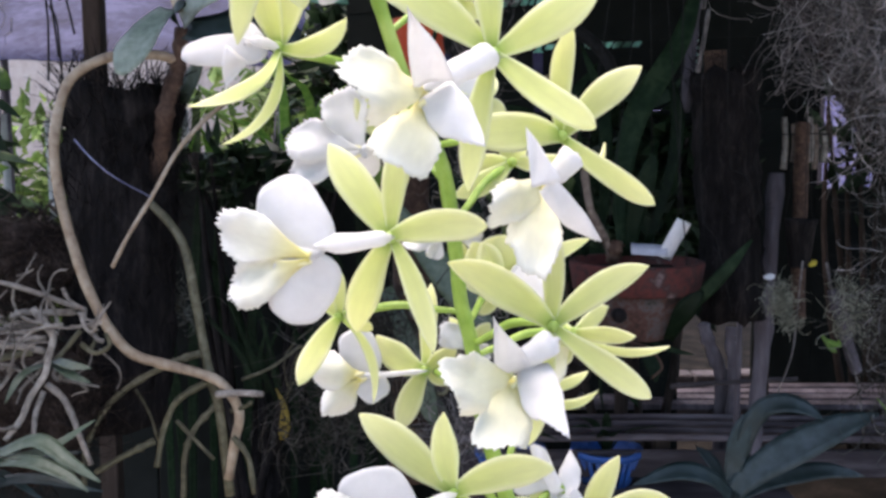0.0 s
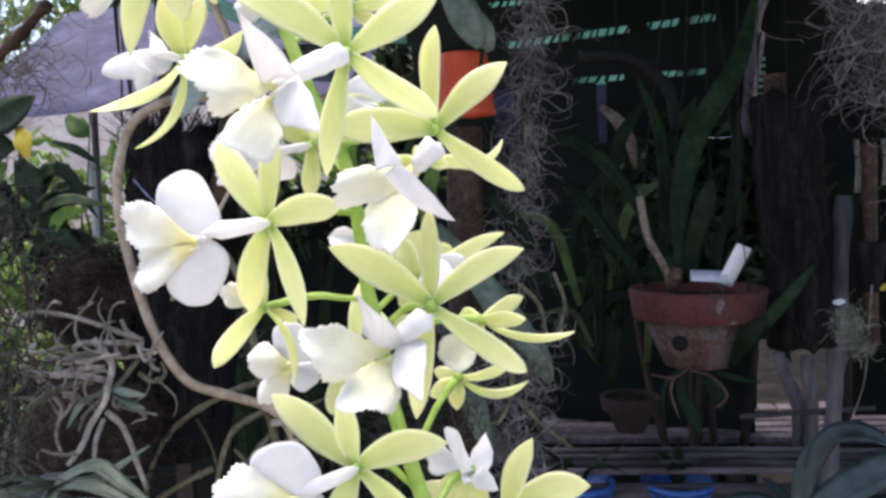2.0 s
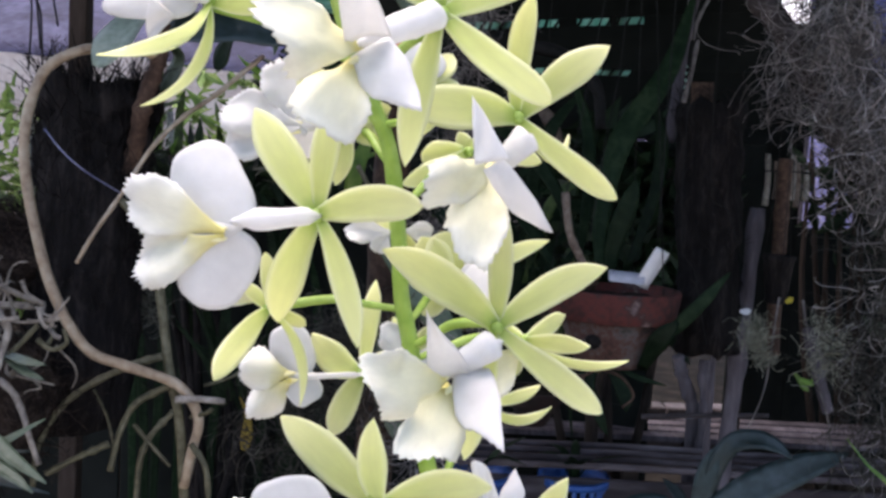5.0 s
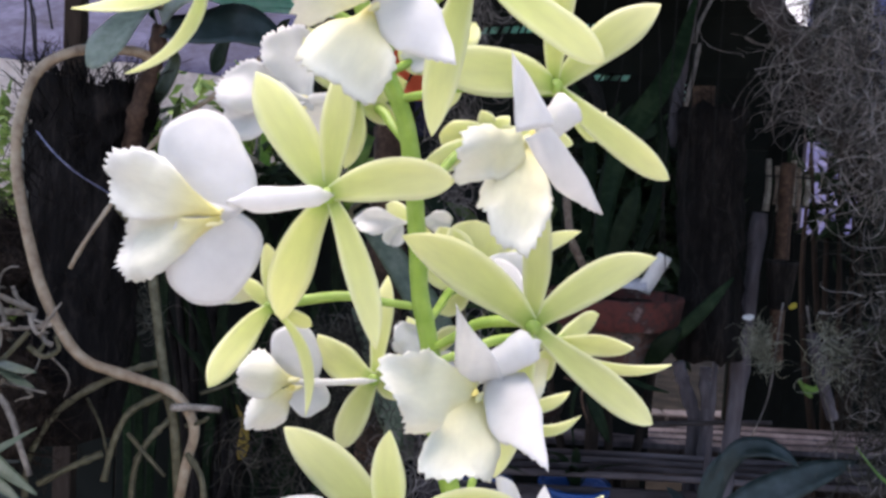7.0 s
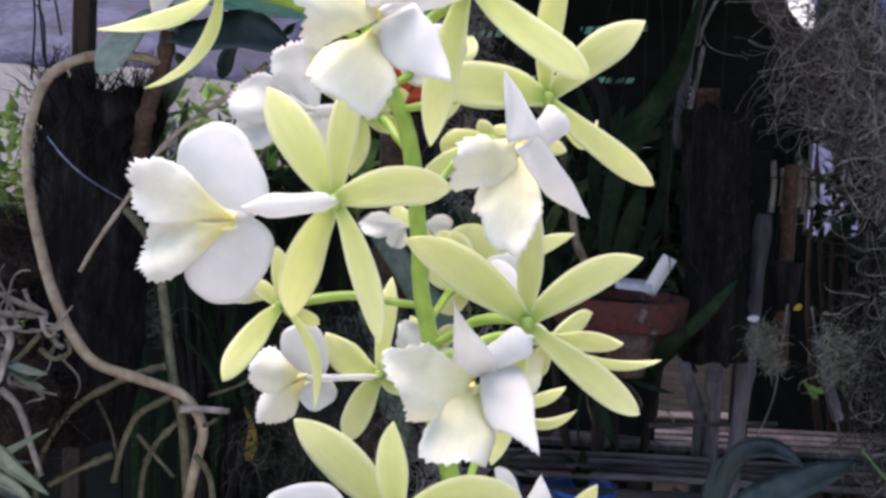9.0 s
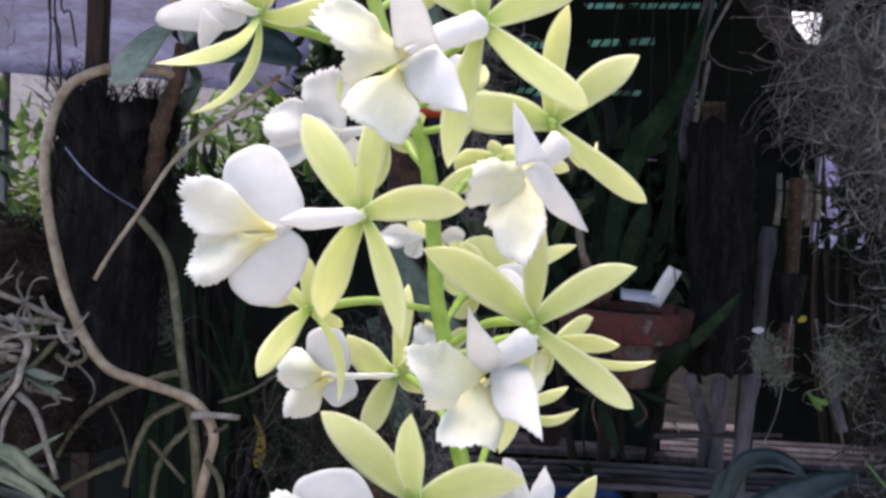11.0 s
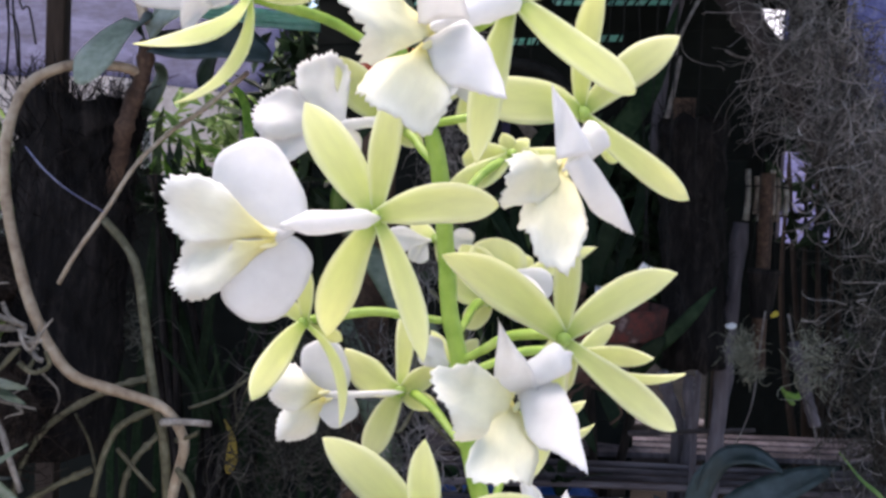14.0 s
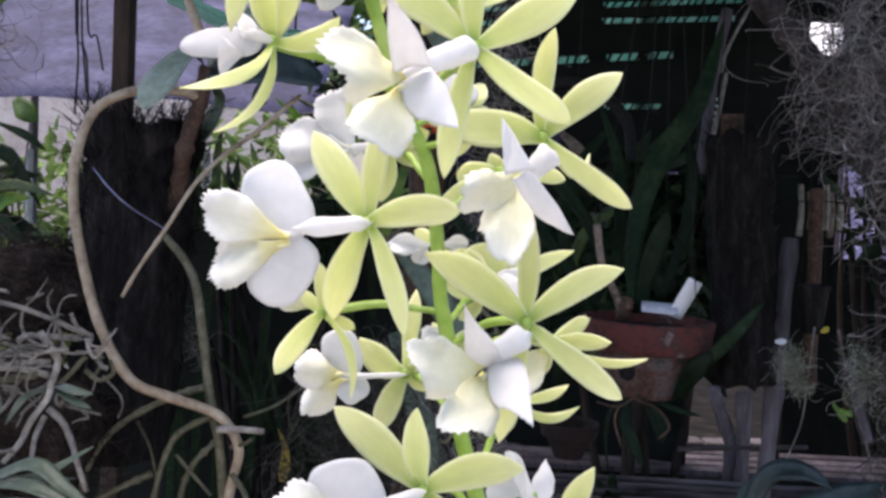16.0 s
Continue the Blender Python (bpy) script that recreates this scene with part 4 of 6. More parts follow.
rows = [[bm.verts.new((1.3 + 0.2 * k, 5.3 + 0.1 * i, 0.85 + 0.13 * i + 0.04 * noise.noise((k * 0.7, i * 0.6, 5)))) for k in range(11)] for i in range(11)]
under = [[bm.verts.new(v.co - Vector((0, 0, 0.003))) for v in r] for r in rows]
close_sheet(bm, rows, under)
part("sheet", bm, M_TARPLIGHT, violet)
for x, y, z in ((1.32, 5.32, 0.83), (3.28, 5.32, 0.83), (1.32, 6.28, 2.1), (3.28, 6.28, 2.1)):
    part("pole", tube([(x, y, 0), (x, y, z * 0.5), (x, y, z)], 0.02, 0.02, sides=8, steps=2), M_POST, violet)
single("tarpaulin", box((2.15, 5.2, 1.75), (3.2, 5.212, 2.9), 0.004), M_TARPLIGHT, (2.15, 5.2, 1.75), "added pale violet sheet, hung for the light in the gaps", "tarpaulin", smooth=False)
for x in (2.2, 3.15):
    single("tarpaulin_post", tube([(x, 5.24, 0), (x, 5.24, 1.4), (x, 5.24, 2.95)], 0.022, 0.02, sides=8, knots=0.1), M_POST, (x, 5.24, 0), "thin pale post holding the tarpaulin", "post", "tarpaulin posts")
# White slope on posts, added so the wall's gap glows like open sky.
bm = bmesh.new()
slope = [[bm.verts.new((1.2 + 4.2 * u, 6.6 + 3.0 * v, 1.9 + 3.2 * v)) for u in (0, 0.5, 1)] for v in (0, 0.5, 1)]
close_sheet(bm, slope, [[bm.verts.new(v.co - Vector((0, 0, 0.02))) for v in r] for r in slope])
sky_glow = thing("greenhouse", (3.3, 8.1, 0), "added white slope standing in for bright sky in a gap", "greenhouse")
part("roof", bm, M_SKYGLOW, sky_glow, smooth=False)
for x in (1.3, 3.3, 5.3):
    part("post", box((x - 0.04, 6.62, 0), (x + 0.04, 6.7, 1.9), 0.004), M_DARKWOOD, sky_glow, smooth=False)
    part("rear_post", box((x - 0.04, 9.5, 0), (x + 0.04, 9.58, 5.0), 0.004), M_DARKWOOD, sky_glow, smooth=False)
for k, x in enumerate((-2.25, -2.02, -1.83, -1.6, -1.32)):
    single("white_stake", tube([(x, 4.6, 0), (x + 0.01, 4.6, 0.8), (x, 4.6, 1.56 + 0.03 * math.sin(5 * k))], 0.02, 0.018, sides=8, knots=0.05), M_CONCRETE, (x, 4.6, 0), "pale upright stake among the garden beds", "stake", "garden stakes")
single("garden_wall", box((-9, 9.0, 0), (1.5, 9.2, 2.35), 0.01), M_WALL, (-9, 9.0, 0), "pale rendered garden wall in daylight", "wall", kind="structure", smooth=False)


def bush(name, centre, size, count, leaf, mat, seed, label, bark=None):
    """A leafy mass: stems and many small folded leaves with gaps."""
    rng = random.Random(seed)
    ob = thing(name, (centre[0], centre[1], 0), label, "bush")
    stems = bmesh.new()
    for _ in range(7):
        a = Vector((centre[0] + rng.uniform(-0.2, 0.2) * size[0], centre[1] + rng.uniform(-0.2, 0.2) * size[1], 0))
        b = Vector((centre[0] + rng.uniform(-0.8, 0.8) * size[0], centre[1] + rng.uniform(-0.8, 0.8) * size[1], centre[2] + rng.uniform(0, 0.8) * size[2]))
        tube([a, a.lerp(b, 0.5) + Vector((rng.uniform(-0.1, 0.1), 0, 0.1)), b], 0.02, 0.005, sides=6, steps=4, bm=stems)
    part("stem", stems, bark or M_DARKWOOD, ob)
    verts, faces = [], []
    for _ in range(count):
        d = Vector((rng.gauss(0, 1), rng.gauss(0, 1), rng.gauss(0, 1))).normalized() * rng.uniform(0.35, 1.05)
        p = Vector((centre[0] + d.x * size[0], centre[1] + d.y * size[1], centre[2] + d.z * size[2]))
        w = Vector((rng.gauss(0, 1), rng.gauss(0, 1), rng.gauss(0.2, 0.8))).normalized()
        s = w.cross(Vector((rng.gauss(0, 1), rng.gauss(0, 1), rng.gauss(0, 1)))).normalized()
        l = leaf * rng.uniform(0.6, 1.4)
        k = len(verts)
        lift = w.cross(s) * l * 0.08
        verts += [p, p + w * l * 0.4 + s * l * 0.2 + lift, p + w * l, p + w * l * 0.4 - s * l * 0.2 + lift, p + w * l * 0.45 - lift * 0.4]
        faces += [(k, k + 1, k + 4), (k + 1, k + 2, k + 4), (k + 2, k + 3, k + 4), (k + 3, k, k + 4)]
    me = bpy.data.meshes.new("mesh")
    me.from_pydata([v - ob.location for v in verts], [], faces)
    me.materials.append(mat)
    leaves = new("leaves", me)
    leaves.parent = ob
    tagged(leaves, kind="stuff")
    return ob


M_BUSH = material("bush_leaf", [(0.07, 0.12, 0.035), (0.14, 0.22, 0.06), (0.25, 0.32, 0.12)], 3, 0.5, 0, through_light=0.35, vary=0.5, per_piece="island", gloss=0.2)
# Bush leaf again, with the shade of the back put into its colour.
M_DARKBUSH = material("shade_darkened_leaf", [(0.008, 0.018, 0.009), (0.015, 0.03, 0.014), (0.03, 0.05, 0.024)], 5, 0.5, 0, through_light=0.2, vary=0.5, per_piece="island", gloss=0.2)
bush("bush", (-2.3, 3.1, 0.75), (0.75, 0.5, 0.55), 1500, 0.13, M_BUSH, 1, "bright green leafy bush in the open garden")
bush("bush", (-1.0, 3.7, 0.8), (0.7, 0.5, 0.55), 700, 0.12, M_BUSH, 2, "sunlit light green bush behind the tree-fern log")
bush("bush", (-3.9, 7.4, 1.1), (1.5, 0.7, 0.8), 900, 0.2, M_BUSH, 3, "tall pale green shrub by the garden wall")
bush("bush", (-0.9, 7.8, 1.5), (1.5, 0.7, 1.1), 1300, 0.2, M_BUSH, 4, "tall shrub over the garden wall")
bush("tree", (-3.0, 10.5, 3.6), (3.2, 1.2, 2.4), 5200, 0.32, M_BUSH, 12, "leafy tree crown behind the garden wall")
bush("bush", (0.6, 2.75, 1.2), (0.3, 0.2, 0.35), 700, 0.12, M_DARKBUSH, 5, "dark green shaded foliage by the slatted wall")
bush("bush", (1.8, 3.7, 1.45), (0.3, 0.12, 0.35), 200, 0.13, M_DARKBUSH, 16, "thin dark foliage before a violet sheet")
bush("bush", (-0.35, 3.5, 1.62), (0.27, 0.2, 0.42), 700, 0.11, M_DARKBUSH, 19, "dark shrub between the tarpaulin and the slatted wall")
# Near-black leaves and stems break up the dark panel's top edge.
bush("bush", (-0.6, 2.82, 1.3), (0.45, 0.09, 0.11), 240, 0.085, M_DARKBUSH, 18, "near-black foliage put along the dark panel's top", M_FERN)
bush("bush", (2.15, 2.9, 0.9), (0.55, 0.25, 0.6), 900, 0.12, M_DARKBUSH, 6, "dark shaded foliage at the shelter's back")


# ---- the tree-fern log with its frayed top ----
def fern_log(base, top, radius, seed, label, fray=500):
    rng = random.Random(seed)
    base, top = Vector(base), Vector(top)
    ob = thing("fern_log", base, label, "log", "tree-fern logs")
    bm = tube([base, base.lerp(top, 0.35), base.lerp(top, 0.7), top], radius * 0.9, radius, sides=22, steps=6, knots=0.06, seed=seed)
    for v in bm.verts:
        v.co += Vector((noise.noise(v.co * 30), noise.noise(v.co * 30 + Vector((9, 0, 0))), 0)) * radius * 0.22 + Vector((0, 0, 0.02 * noise.noise(v.co * 60)))
    part("core", bm, M_FERN, ob)
    axis = (top - base)

    def start(r):
        s = r.random() ** 0.45
        t = r.uniform(0, 2 * math.pi)
        return base + axis * s * 0.99 + Vector((math.cos(t), math.sin(t), 0)) * radius * r.uniform(0.75, 1.0) * (0.9 + 0.1 * s)

    data = strands(fray, start, lambda r: (r.gauss(0, 0.35), r.gauss(0, 0.35), r.choice((1, -1, 1))), 0.075, 0.2, 0.0012, seed, segs=5)
    stuff("fibre", data, M_FERN, ob.location, "", "", ob)
    return ob


fern_log((-0.491, 1.313, 0.952), (-0.473, 1.333, 1.446), 0.082, 3, "black fibrous tree-fern log with a frayed top", 2600)
fern_log((0.625, 1.902, 0.994), (0.604, 1.940, 1.523), 0.07, 5, "black hanging tree-fern slab in shade", 500)
bp = Vector((0.746, 1.853, 1.117))
black_pot = thing("black_pot", bp, "small black plastic pot hanging in shade", "pot")
part("body", lathe([(0.003, 0), (0.0195, 0), (0.021, 0.003), (0.031, 0.09), (0.0335, 0.092), (0.0335, 0.101), (0.029, 0.101), (0.028, 0.09), (0.004, 0.085)], 24), M_FERN, black_pot, local=True)
for a in (0.4, 2.5, 4.6):
    part("hanger", tube([(0.032 * math.cos(a), 0.032 * math.sin(a), 0.098), (0.018 * math.cos(a), 0.018 * math.sin(a), 0.3), (0, 0, 2.31 + 0.06 * (bp.y - 0.42) - bp.z)], 0.0008, 0.0008, sides=5, steps=2), M_WIRE, black_pot, local=True)

# ---- arching cane orchid at the log ----
cane = thing("cane_orchid", (-0.407, 1.257, 1.336), "old orchid with arching tan canes and pale leaves", "orchid")
part("arching_cane", tube([(-0.369, 1.261, 1.480), (-0.390, 1.246, 1.487), (-0.432, 1.220, 1.484), (-0.461, 1.203, 1.474), (-0.489, 1.191, 1.452), (-0.501, 1.178, 1.417), (-0.505, 1.165, 1.373), (-0.504, 1.162, 1.330), (-0.497, 1.160, 1.287), (-0.483, 1.156, 1.234), (-0.466, 1.153, 1.181), (-0.441, 1.152, 1.128), (-0.413, 1.158, 1.090), (-0.375, 1.168, 1.073), (-0.335, 1.181, 1.058), (-0.306, 1.190, 1.043), (-0.286, 1.193, 1.016), (-0.281, 1.198, 0.990), (-0.289, 1.202, 0.956), (-0.300, 1.206, 0.900)], 0.0066, 0.0068, sides=10, steps=4, knots=0.07, seed=1), M_CANE, cane, "long tan jointed cane bent in an arch")
part("upright_cane", tube([(-0.419, 1.275, 1.282), (-0.385, 1.262, 1.250), (-0.360, 1.239, 1.215), (-0.343, 1.224, 1.142), (-0.325, 1.209, 1.055), (-0.310, 1.206, 0.997), (-0.299, 1.209, 0.875)], 0.0058, 0.0068, sides=10, knots=0.08, seed=2), M_ROOT, cane, "olive-grey cane")
part("old_stem", tube([(-0.363, 1.263, 1.526), (-0.367, 1.261, 1.480), (-0.380, 1.260, 1.441), (-0.390, 1.259, 1.402), (-0.401, 1.278, 1.364), (-0.422, 1.297, 1.309)], 0.0105, 0.012, sides=10, knots=0.25, seed=3), M_OLDCANE, cane, "rough dark brown stem")
part("upper_cane", tube([(-0.366, 1.264, 1.549), (-0.376, 1.266, 1.579), (-0.407, 1.291, 1.643), (-0.433, 1.316, 1.718)], 0.0075, 0.006, sides=8), M_CANE, cane)
for pts, w, m, lab in (
    ([(-0.379, 1.255, 1.550), (-0.395, 1.225, 1.521), (-0.409, 1.193, 1.482), (-0.424, 1.183, 1.455)], 0.056, M_BRIGHTPALELEAF, "pale grey-green blunt leaf"),
    ([(-0.361, 1.263, 1.534), (-0.329, 1.242, 1.563), (-0.285, 1.221, 1.580), (-0.250, 1.208, 1.573)], 0.06, M_BRIGHTPALELEAF, "pale blunt leaf"),
    ([(-0.357, 1.262, 1.523), (-0.303, 1.249, 1.521), (-0.252, 1.256, 1.530), (-0.200, 1.273, 1.514)], 0.07, M_BLUELEAF, "dark strap leaf"),
    ([(-0.351, 1.281, 1.500), (-0.351, 1.300, 1.479), (-0.373, 1.320, 1.444), (-0.387, 1.330, 1.428)], 0.035, M_PALELEAF, ""),
    ([(-0.277, 1.308, 1.533), (-0.294, 1.328, 1.503), (-0.308, 1.337, 1.475)], 0.035, M_LEAF, ""),
    ([(-0.365, 1.263, 1.523), (-0.363, 1.234, 1.544), (-0.343, 1.213, 1.548)], 0.03, M_LEAF, ""),
):
    part("leaf", blade(pts, w, fold=0.18, face=(-0.2, -0.85, 0.5), tip=0.25, belly=0.55), m, cane, lab)
# dry twig and stub
part("dry_twig", tube([(-0.431, 1.152, 1.205), (-0.411, 1.153, 1.243), (-0.379, 1.163, 1.298), (-0.350, 1.184, 1.357), (-0.318, 1.214, 1.401), (-0.288, 1.254, 1.434), (-0.235, 1.304, 1.496)], 0.0024, 0.0036, sides=8, knots=0.2, seed=5), M_CANE, cane, "thin dry pointed twig")
part("stub", tube([(-0.308, 1.187, 1.026), (-0.274, 1.175, 1.031), (-0.241, 1.163, 1.033)], 0.0055, 0.004, sides=8, knots=0.1), M_GREYROOT, cane, "cut grey root stub")


def add_root_one(i, pts, r):
    part("root", tube(pts, r * 0.82, r * 0.66, sides=7, knots=0.3, seed=20 + i), M_ROOT, cane)


add_root_one(0, [(-0.333, 1.201, 1.080), (-0.373, 1.193, 1.067), (-0.423, 1.174, 1.040), (-0.456, 1.165, 1.008), (-0.477, 1.154, 0.960), (-0.476, 1.142, 0.914)], 0.0058)
add_root_one(1, [(-0.322, 1.198, 1.041), (-0.363, 1.190, 1.017), (-0.380, 1.179, 0.978), (-0.387, 1.167, 0.931)], 0.006)
add_root_one(2, [(-0.317, 1.206, 1.004), (-0.342, 1.197, 0.975), (-0.354, 1.186, 0.941), (-0.357, 1.183, 0.882)], 0.0055)
add_root_one(3, [(-0.293, 1.205, 0.998), (-0.271, 1.184, 1.009), (-0.258, 1.173, 1.019)], 0.004)
add_root_one(4, [(-0.386, 1.159, 0.970), (-0.420, 1.140, 0.956), (-0.456, 1.131, 0.936)], 0.0055)
add_root_one(5, [(-0.364, 1.188, 0.988), (-0.335, 1.166, 0.970), (-0.308, 1.163, 0.943)], 0.0035)
add_root_one(6, [(-0.216, 1.333, 1.062), (-0.258, 1.314, 1.033), (-0.302, 1.306, 1.016)], 0.003)
add_root_one(7, [(-0.439, 1.244, 1.018), (-0.415, 1.231, 0.984), (-0.405, 1.229, 0.947)], 0.0025)
add_root_one(8, [(-0.289, 1.193, 0.964), (-0.266, 1.180, 0.939), (-0.259, 1.178, 0.889)], 0.0055)

single("nylon_line", tube([(-0.436, 1.060, 1.369), (-0.414, 1.057, 1.345), (-0.394, 1.075, 1.323), (-0.375, 1.143, 1.297)], 0.0008, 0.0008, sides=5), M_BRIGHTWIRE, (-0.375, 1.143, 1.297), "thin pale nylon line slung from the twig", "line")

# ---- air plants with tangled grey roots on a fibre ball ----
def fibre_ball(centre, radius, seed, label, count=900):
    rng = random.Random(seed)
    bm = bmesh.new()
    bmesh.ops.create_icosphere(bm, subdivisions=3, radius=radius * 0.86)
    for v in bm.verts:
        v.co *= 1 + 0.25 * noise.noise(v.co * 14 / max(radius * 8, 0.5) + Vector((seed, 0, 0)))
        v.co += Vector(centre)
    ob = thing("fibre_ball", centre, label, "root ball")
    part("core", bm, M_PEAT, ob)

    def start(r):
        d = Vector((r.gauss(0, 1), r.gauss(0, 1), r.gauss(0, 1))).normalized()
        return Vector(centre) + d * radius * r.uniform(0.7, 1.0)

    stuff("fibre", strands(count, start, lambda r: (r.gauss(0, 1), r.gauss(0, 1), r.gauss(0, 1)), radius * 0.7, 0.35, 0.0009, seed, segs=5), M_PEAT, ob.location, "", "", ob)
    return ob


fibre_ball((-0.603, 1.271, 1.195), 0.085, 2, "dark brown ball of matted orchid roots", 1200)
fibre_ball((-0.561, 1.154, 1.020), 0.11, 4, "dark brown mat of old roots", 1200)


air = thing("air_plant", (-0.461, 1.019, 1.099), "air plant with tangled pale grey roots and thin leaves", "air plant")


def grey_root(pts, r, seed, mat=None):
    part("root", tube(pts, r, r * 0.7, sides=8, knots=0.14, seed=seed), mat or M_GREYROOT, air)


grey_root([(-0.409, 1.006, 1.174), (-0.425, 0.992, 1.184), (-0.441, 0.977, 1.195), (-0.472, 0.961, 1.210), (-0.503, 0.945, 1.218), (-0.517, 0.929, 1.214), (-0.521, 0.914, 1.200)], 0.0033, 40)
grey_root([(-0.430, 0.996, 1.201), (-0.423, 0.996, 1.187), (-0.406, 0.997, 1.176)], 0.0026, 41)
grey_root([(-0.410, 1.006, 1.174), (-0.409, 0.999, 1.160), (-0.399, 0.994, 1.158), (-0.385, 0.988, 1.163)], 0.0028, 42)
grey_root([(-0.420, 1.005, 1.172), (-0.456, 0.988, 1.174), (-0.468, 0.973, 1.177), (-0.472, 0.959, 1.173)], 0.0042, 43)
grey_root([(-0.489, 0.967, 1.176), (-0.500, 0.951, 1.172), (-0.521, 0.933, 1.171)], 0.003, 44)
grey_root([(-0.446, 0.980, 1.132), (-0.470, 0.960, 1.142), (-0.496, 0.942, 1.147), (-0.516, 0.923, 1.161)], 0.0042, 45)
grey_root([(-0.444, 0.981, 1.147), (-0.466, 0.968, 1.148), (-0.492, 0.955, 1.145)], 0.0034, 46)
grey_root([(-0.458, 0.990, 1.158), (-0.475, 0.981, 1.163), (-0.495, 0.972, 1.155), (-0.498, 0.964, 1.139)], 0.0036, 47)
grey_root([(-0.458, 0.981, 1.180), (-0.442, 0.978, 1.161), (-0.433, 0.973, 1.149), (-0.437, 0.968, 1.127), (-0.439, 0.962, 1.110), (-0.454, 0.955, 1.084), (-0.461, 0.948, 1.063), (-0.476, 0.941, 1.042)], 0.0045, 48)
grey_root([(-0.440, 0.968, 1.097), (-0.421, 0.962, 1.084), (-0.407, 0.955, 1.063), (-0.397, 0.948, 1.042), (-0.383, 0.940, 1.015)], 0.004, 49)
grey_root([(-0.444, 0.968, 1.089), (-0.449, 0.956, 1.065), (-0.447, 0.944, 1.035)], 0.0033, 50)
grey_root([(-0.531, 0.935, 1.036), (-0.529, 0.941, 1.083), (-0.522, 0.947, 1.104), (-0.500, 0.955, 1.122), (-0.476, 0.962, 1.131), (-0.455, 0.969, 1.133)], 0.0056, 51, M_ROOT)
grey_root([(-0.509, 0.972, 1.118), (-0.495, 0.969, 1.101), (-0.500, 0.963, 1.072), (-0.492, 0.960, 1.046)], 0.0026, 52)
grey_root([(-0.477, 0.975, 1.117), (-0.488, 0.968, 1.098), (-0.492, 0.962, 1.092)], 0.0026, 53)
grey_root([(-0.411, 0.995, 1.153), (-0.424, 0.988, 1.135), (-0.437, 0.980, 1.119)], 0.0032, 54, M_ROOT)
grey_root([(-0.415, 1.004, 1.135), (-0.398, 1.002, 1.125), (-0.381, 1.000, 1.134), (-0.384, 0.998, 1.149)], 0.003, 55, M_ROOT)
grey_root([(-0.412, 1.015, 1.150), (-0.401, 1.013, 1.143), (-0.406, 1.007, 1.128), (-0.414, 1.004, 1.132)], 0.0026, 56, M_ROOT)
grey_root([(-0.468, 0.987, 1.128), (-0.477, 0.976, 1.126), (-0.481, 0.965, 1.112)], 0.0024, 57)
grey_root([(-0.502, 0.985, 1.159), (-0.518, 0.976, 1.155), (-0.522, 0.968, 1.138), (-0.506, 0.962, 1.125)], 0.0024, 58)


def add_leaf_two(pts, w):
    part("leaf", blade(pts, w, fold=0.3, face=(0, -0.6, 0.8), tip=0.1, belly=0.3, base=0.8), M_PALELEAF, air)


add_leaf_two([(-0.438, 0.982, 1.121), (-0.405, 0.956, 1.120), (-0.382, 0.948, 1.120)], 0.012)
add_leaf_two([(-0.438, 0.982, 1.118), (-0.406, 0.955, 1.110), (-0.383, 0.947, 1.104)], 0.011)
add_leaf_two([(-0.442, 0.982, 1.118), (-0.453, 0.940, 1.114), (-0.462, 0.917, 1.090)], 0.011)
add_leaf_two([(-0.487, 0.931, 1.021), (-0.425, 0.918, 1.036), (-0.371, 0.926, 1.069)], 0.014)
add_leaf_two([(-0.487, 0.931, 1.021), (-0.503, 0.889, 1.028), (-0.540, 0.865, 1.029)], 0.02)
add_leaf_two([(-0.487, 0.931, 1.024), (-0.427, 0.909, 1.051), (-0.387, 0.892, 1.035), (-0.352, 0.885, 1.016)], 0.018)
add_leaf_two([(-0.487, 0.930, 1.020), (-0.426, 0.888, 1.036), (-0.384, 0.872, 1.029), (-0.356, 0.864, 1.014)], 0.016)
add_leaf_two([(-0.493, 0.930, 1.021), (-0.514, 0.908, 1.038), (-0.540, 0.885, 1.036)], 0.014)
add_leaf_two([(-0.544, 0.925, 1.036), (-0.525, 0.911, 1.099), (-0.515, 0.905, 1.151)], 0.012)
add_leaf_two([(-0.528, 0.976, 1.177), (-0.524, 0.956, 1.167), (-0.526, 0.934, 1.152)], 0.01)
add_leaf_two([(-0.487, 0.931, 1.021), (-0.478, 0.890, 1.009), (-0.492, 0.868, 0.992)], 0.018)


for pts, w in (
    ([(-0.600, 0.960, 0.970), (-0.486, 0.950, 1.014), (-0.391, 0.948, 1.027)], 0.013),
    ([(-0.595, 0.960, 0.985), (-0.506, 0.952, 1.024), (-0.438, 0.946, 1.019)], 0.011),
    ([(-0.580, 0.955, 0.955), (-0.470, 0.948, 0.995), (-0.373, 0.944, 0.983)], 0.014),
    ([(-0.570, 0.965, 0.960), (-0.500, 0.955, 1.000), (-0.440, 0.950, 0.970)], 0.012),
):
    part("leaf", blade(pts, w, fold=0.3, face=(0, -0.6, 0.8), tip=0.1, belly=0.4, base=0.7), M_BLUELEAF, air, "long dark strap leaf")

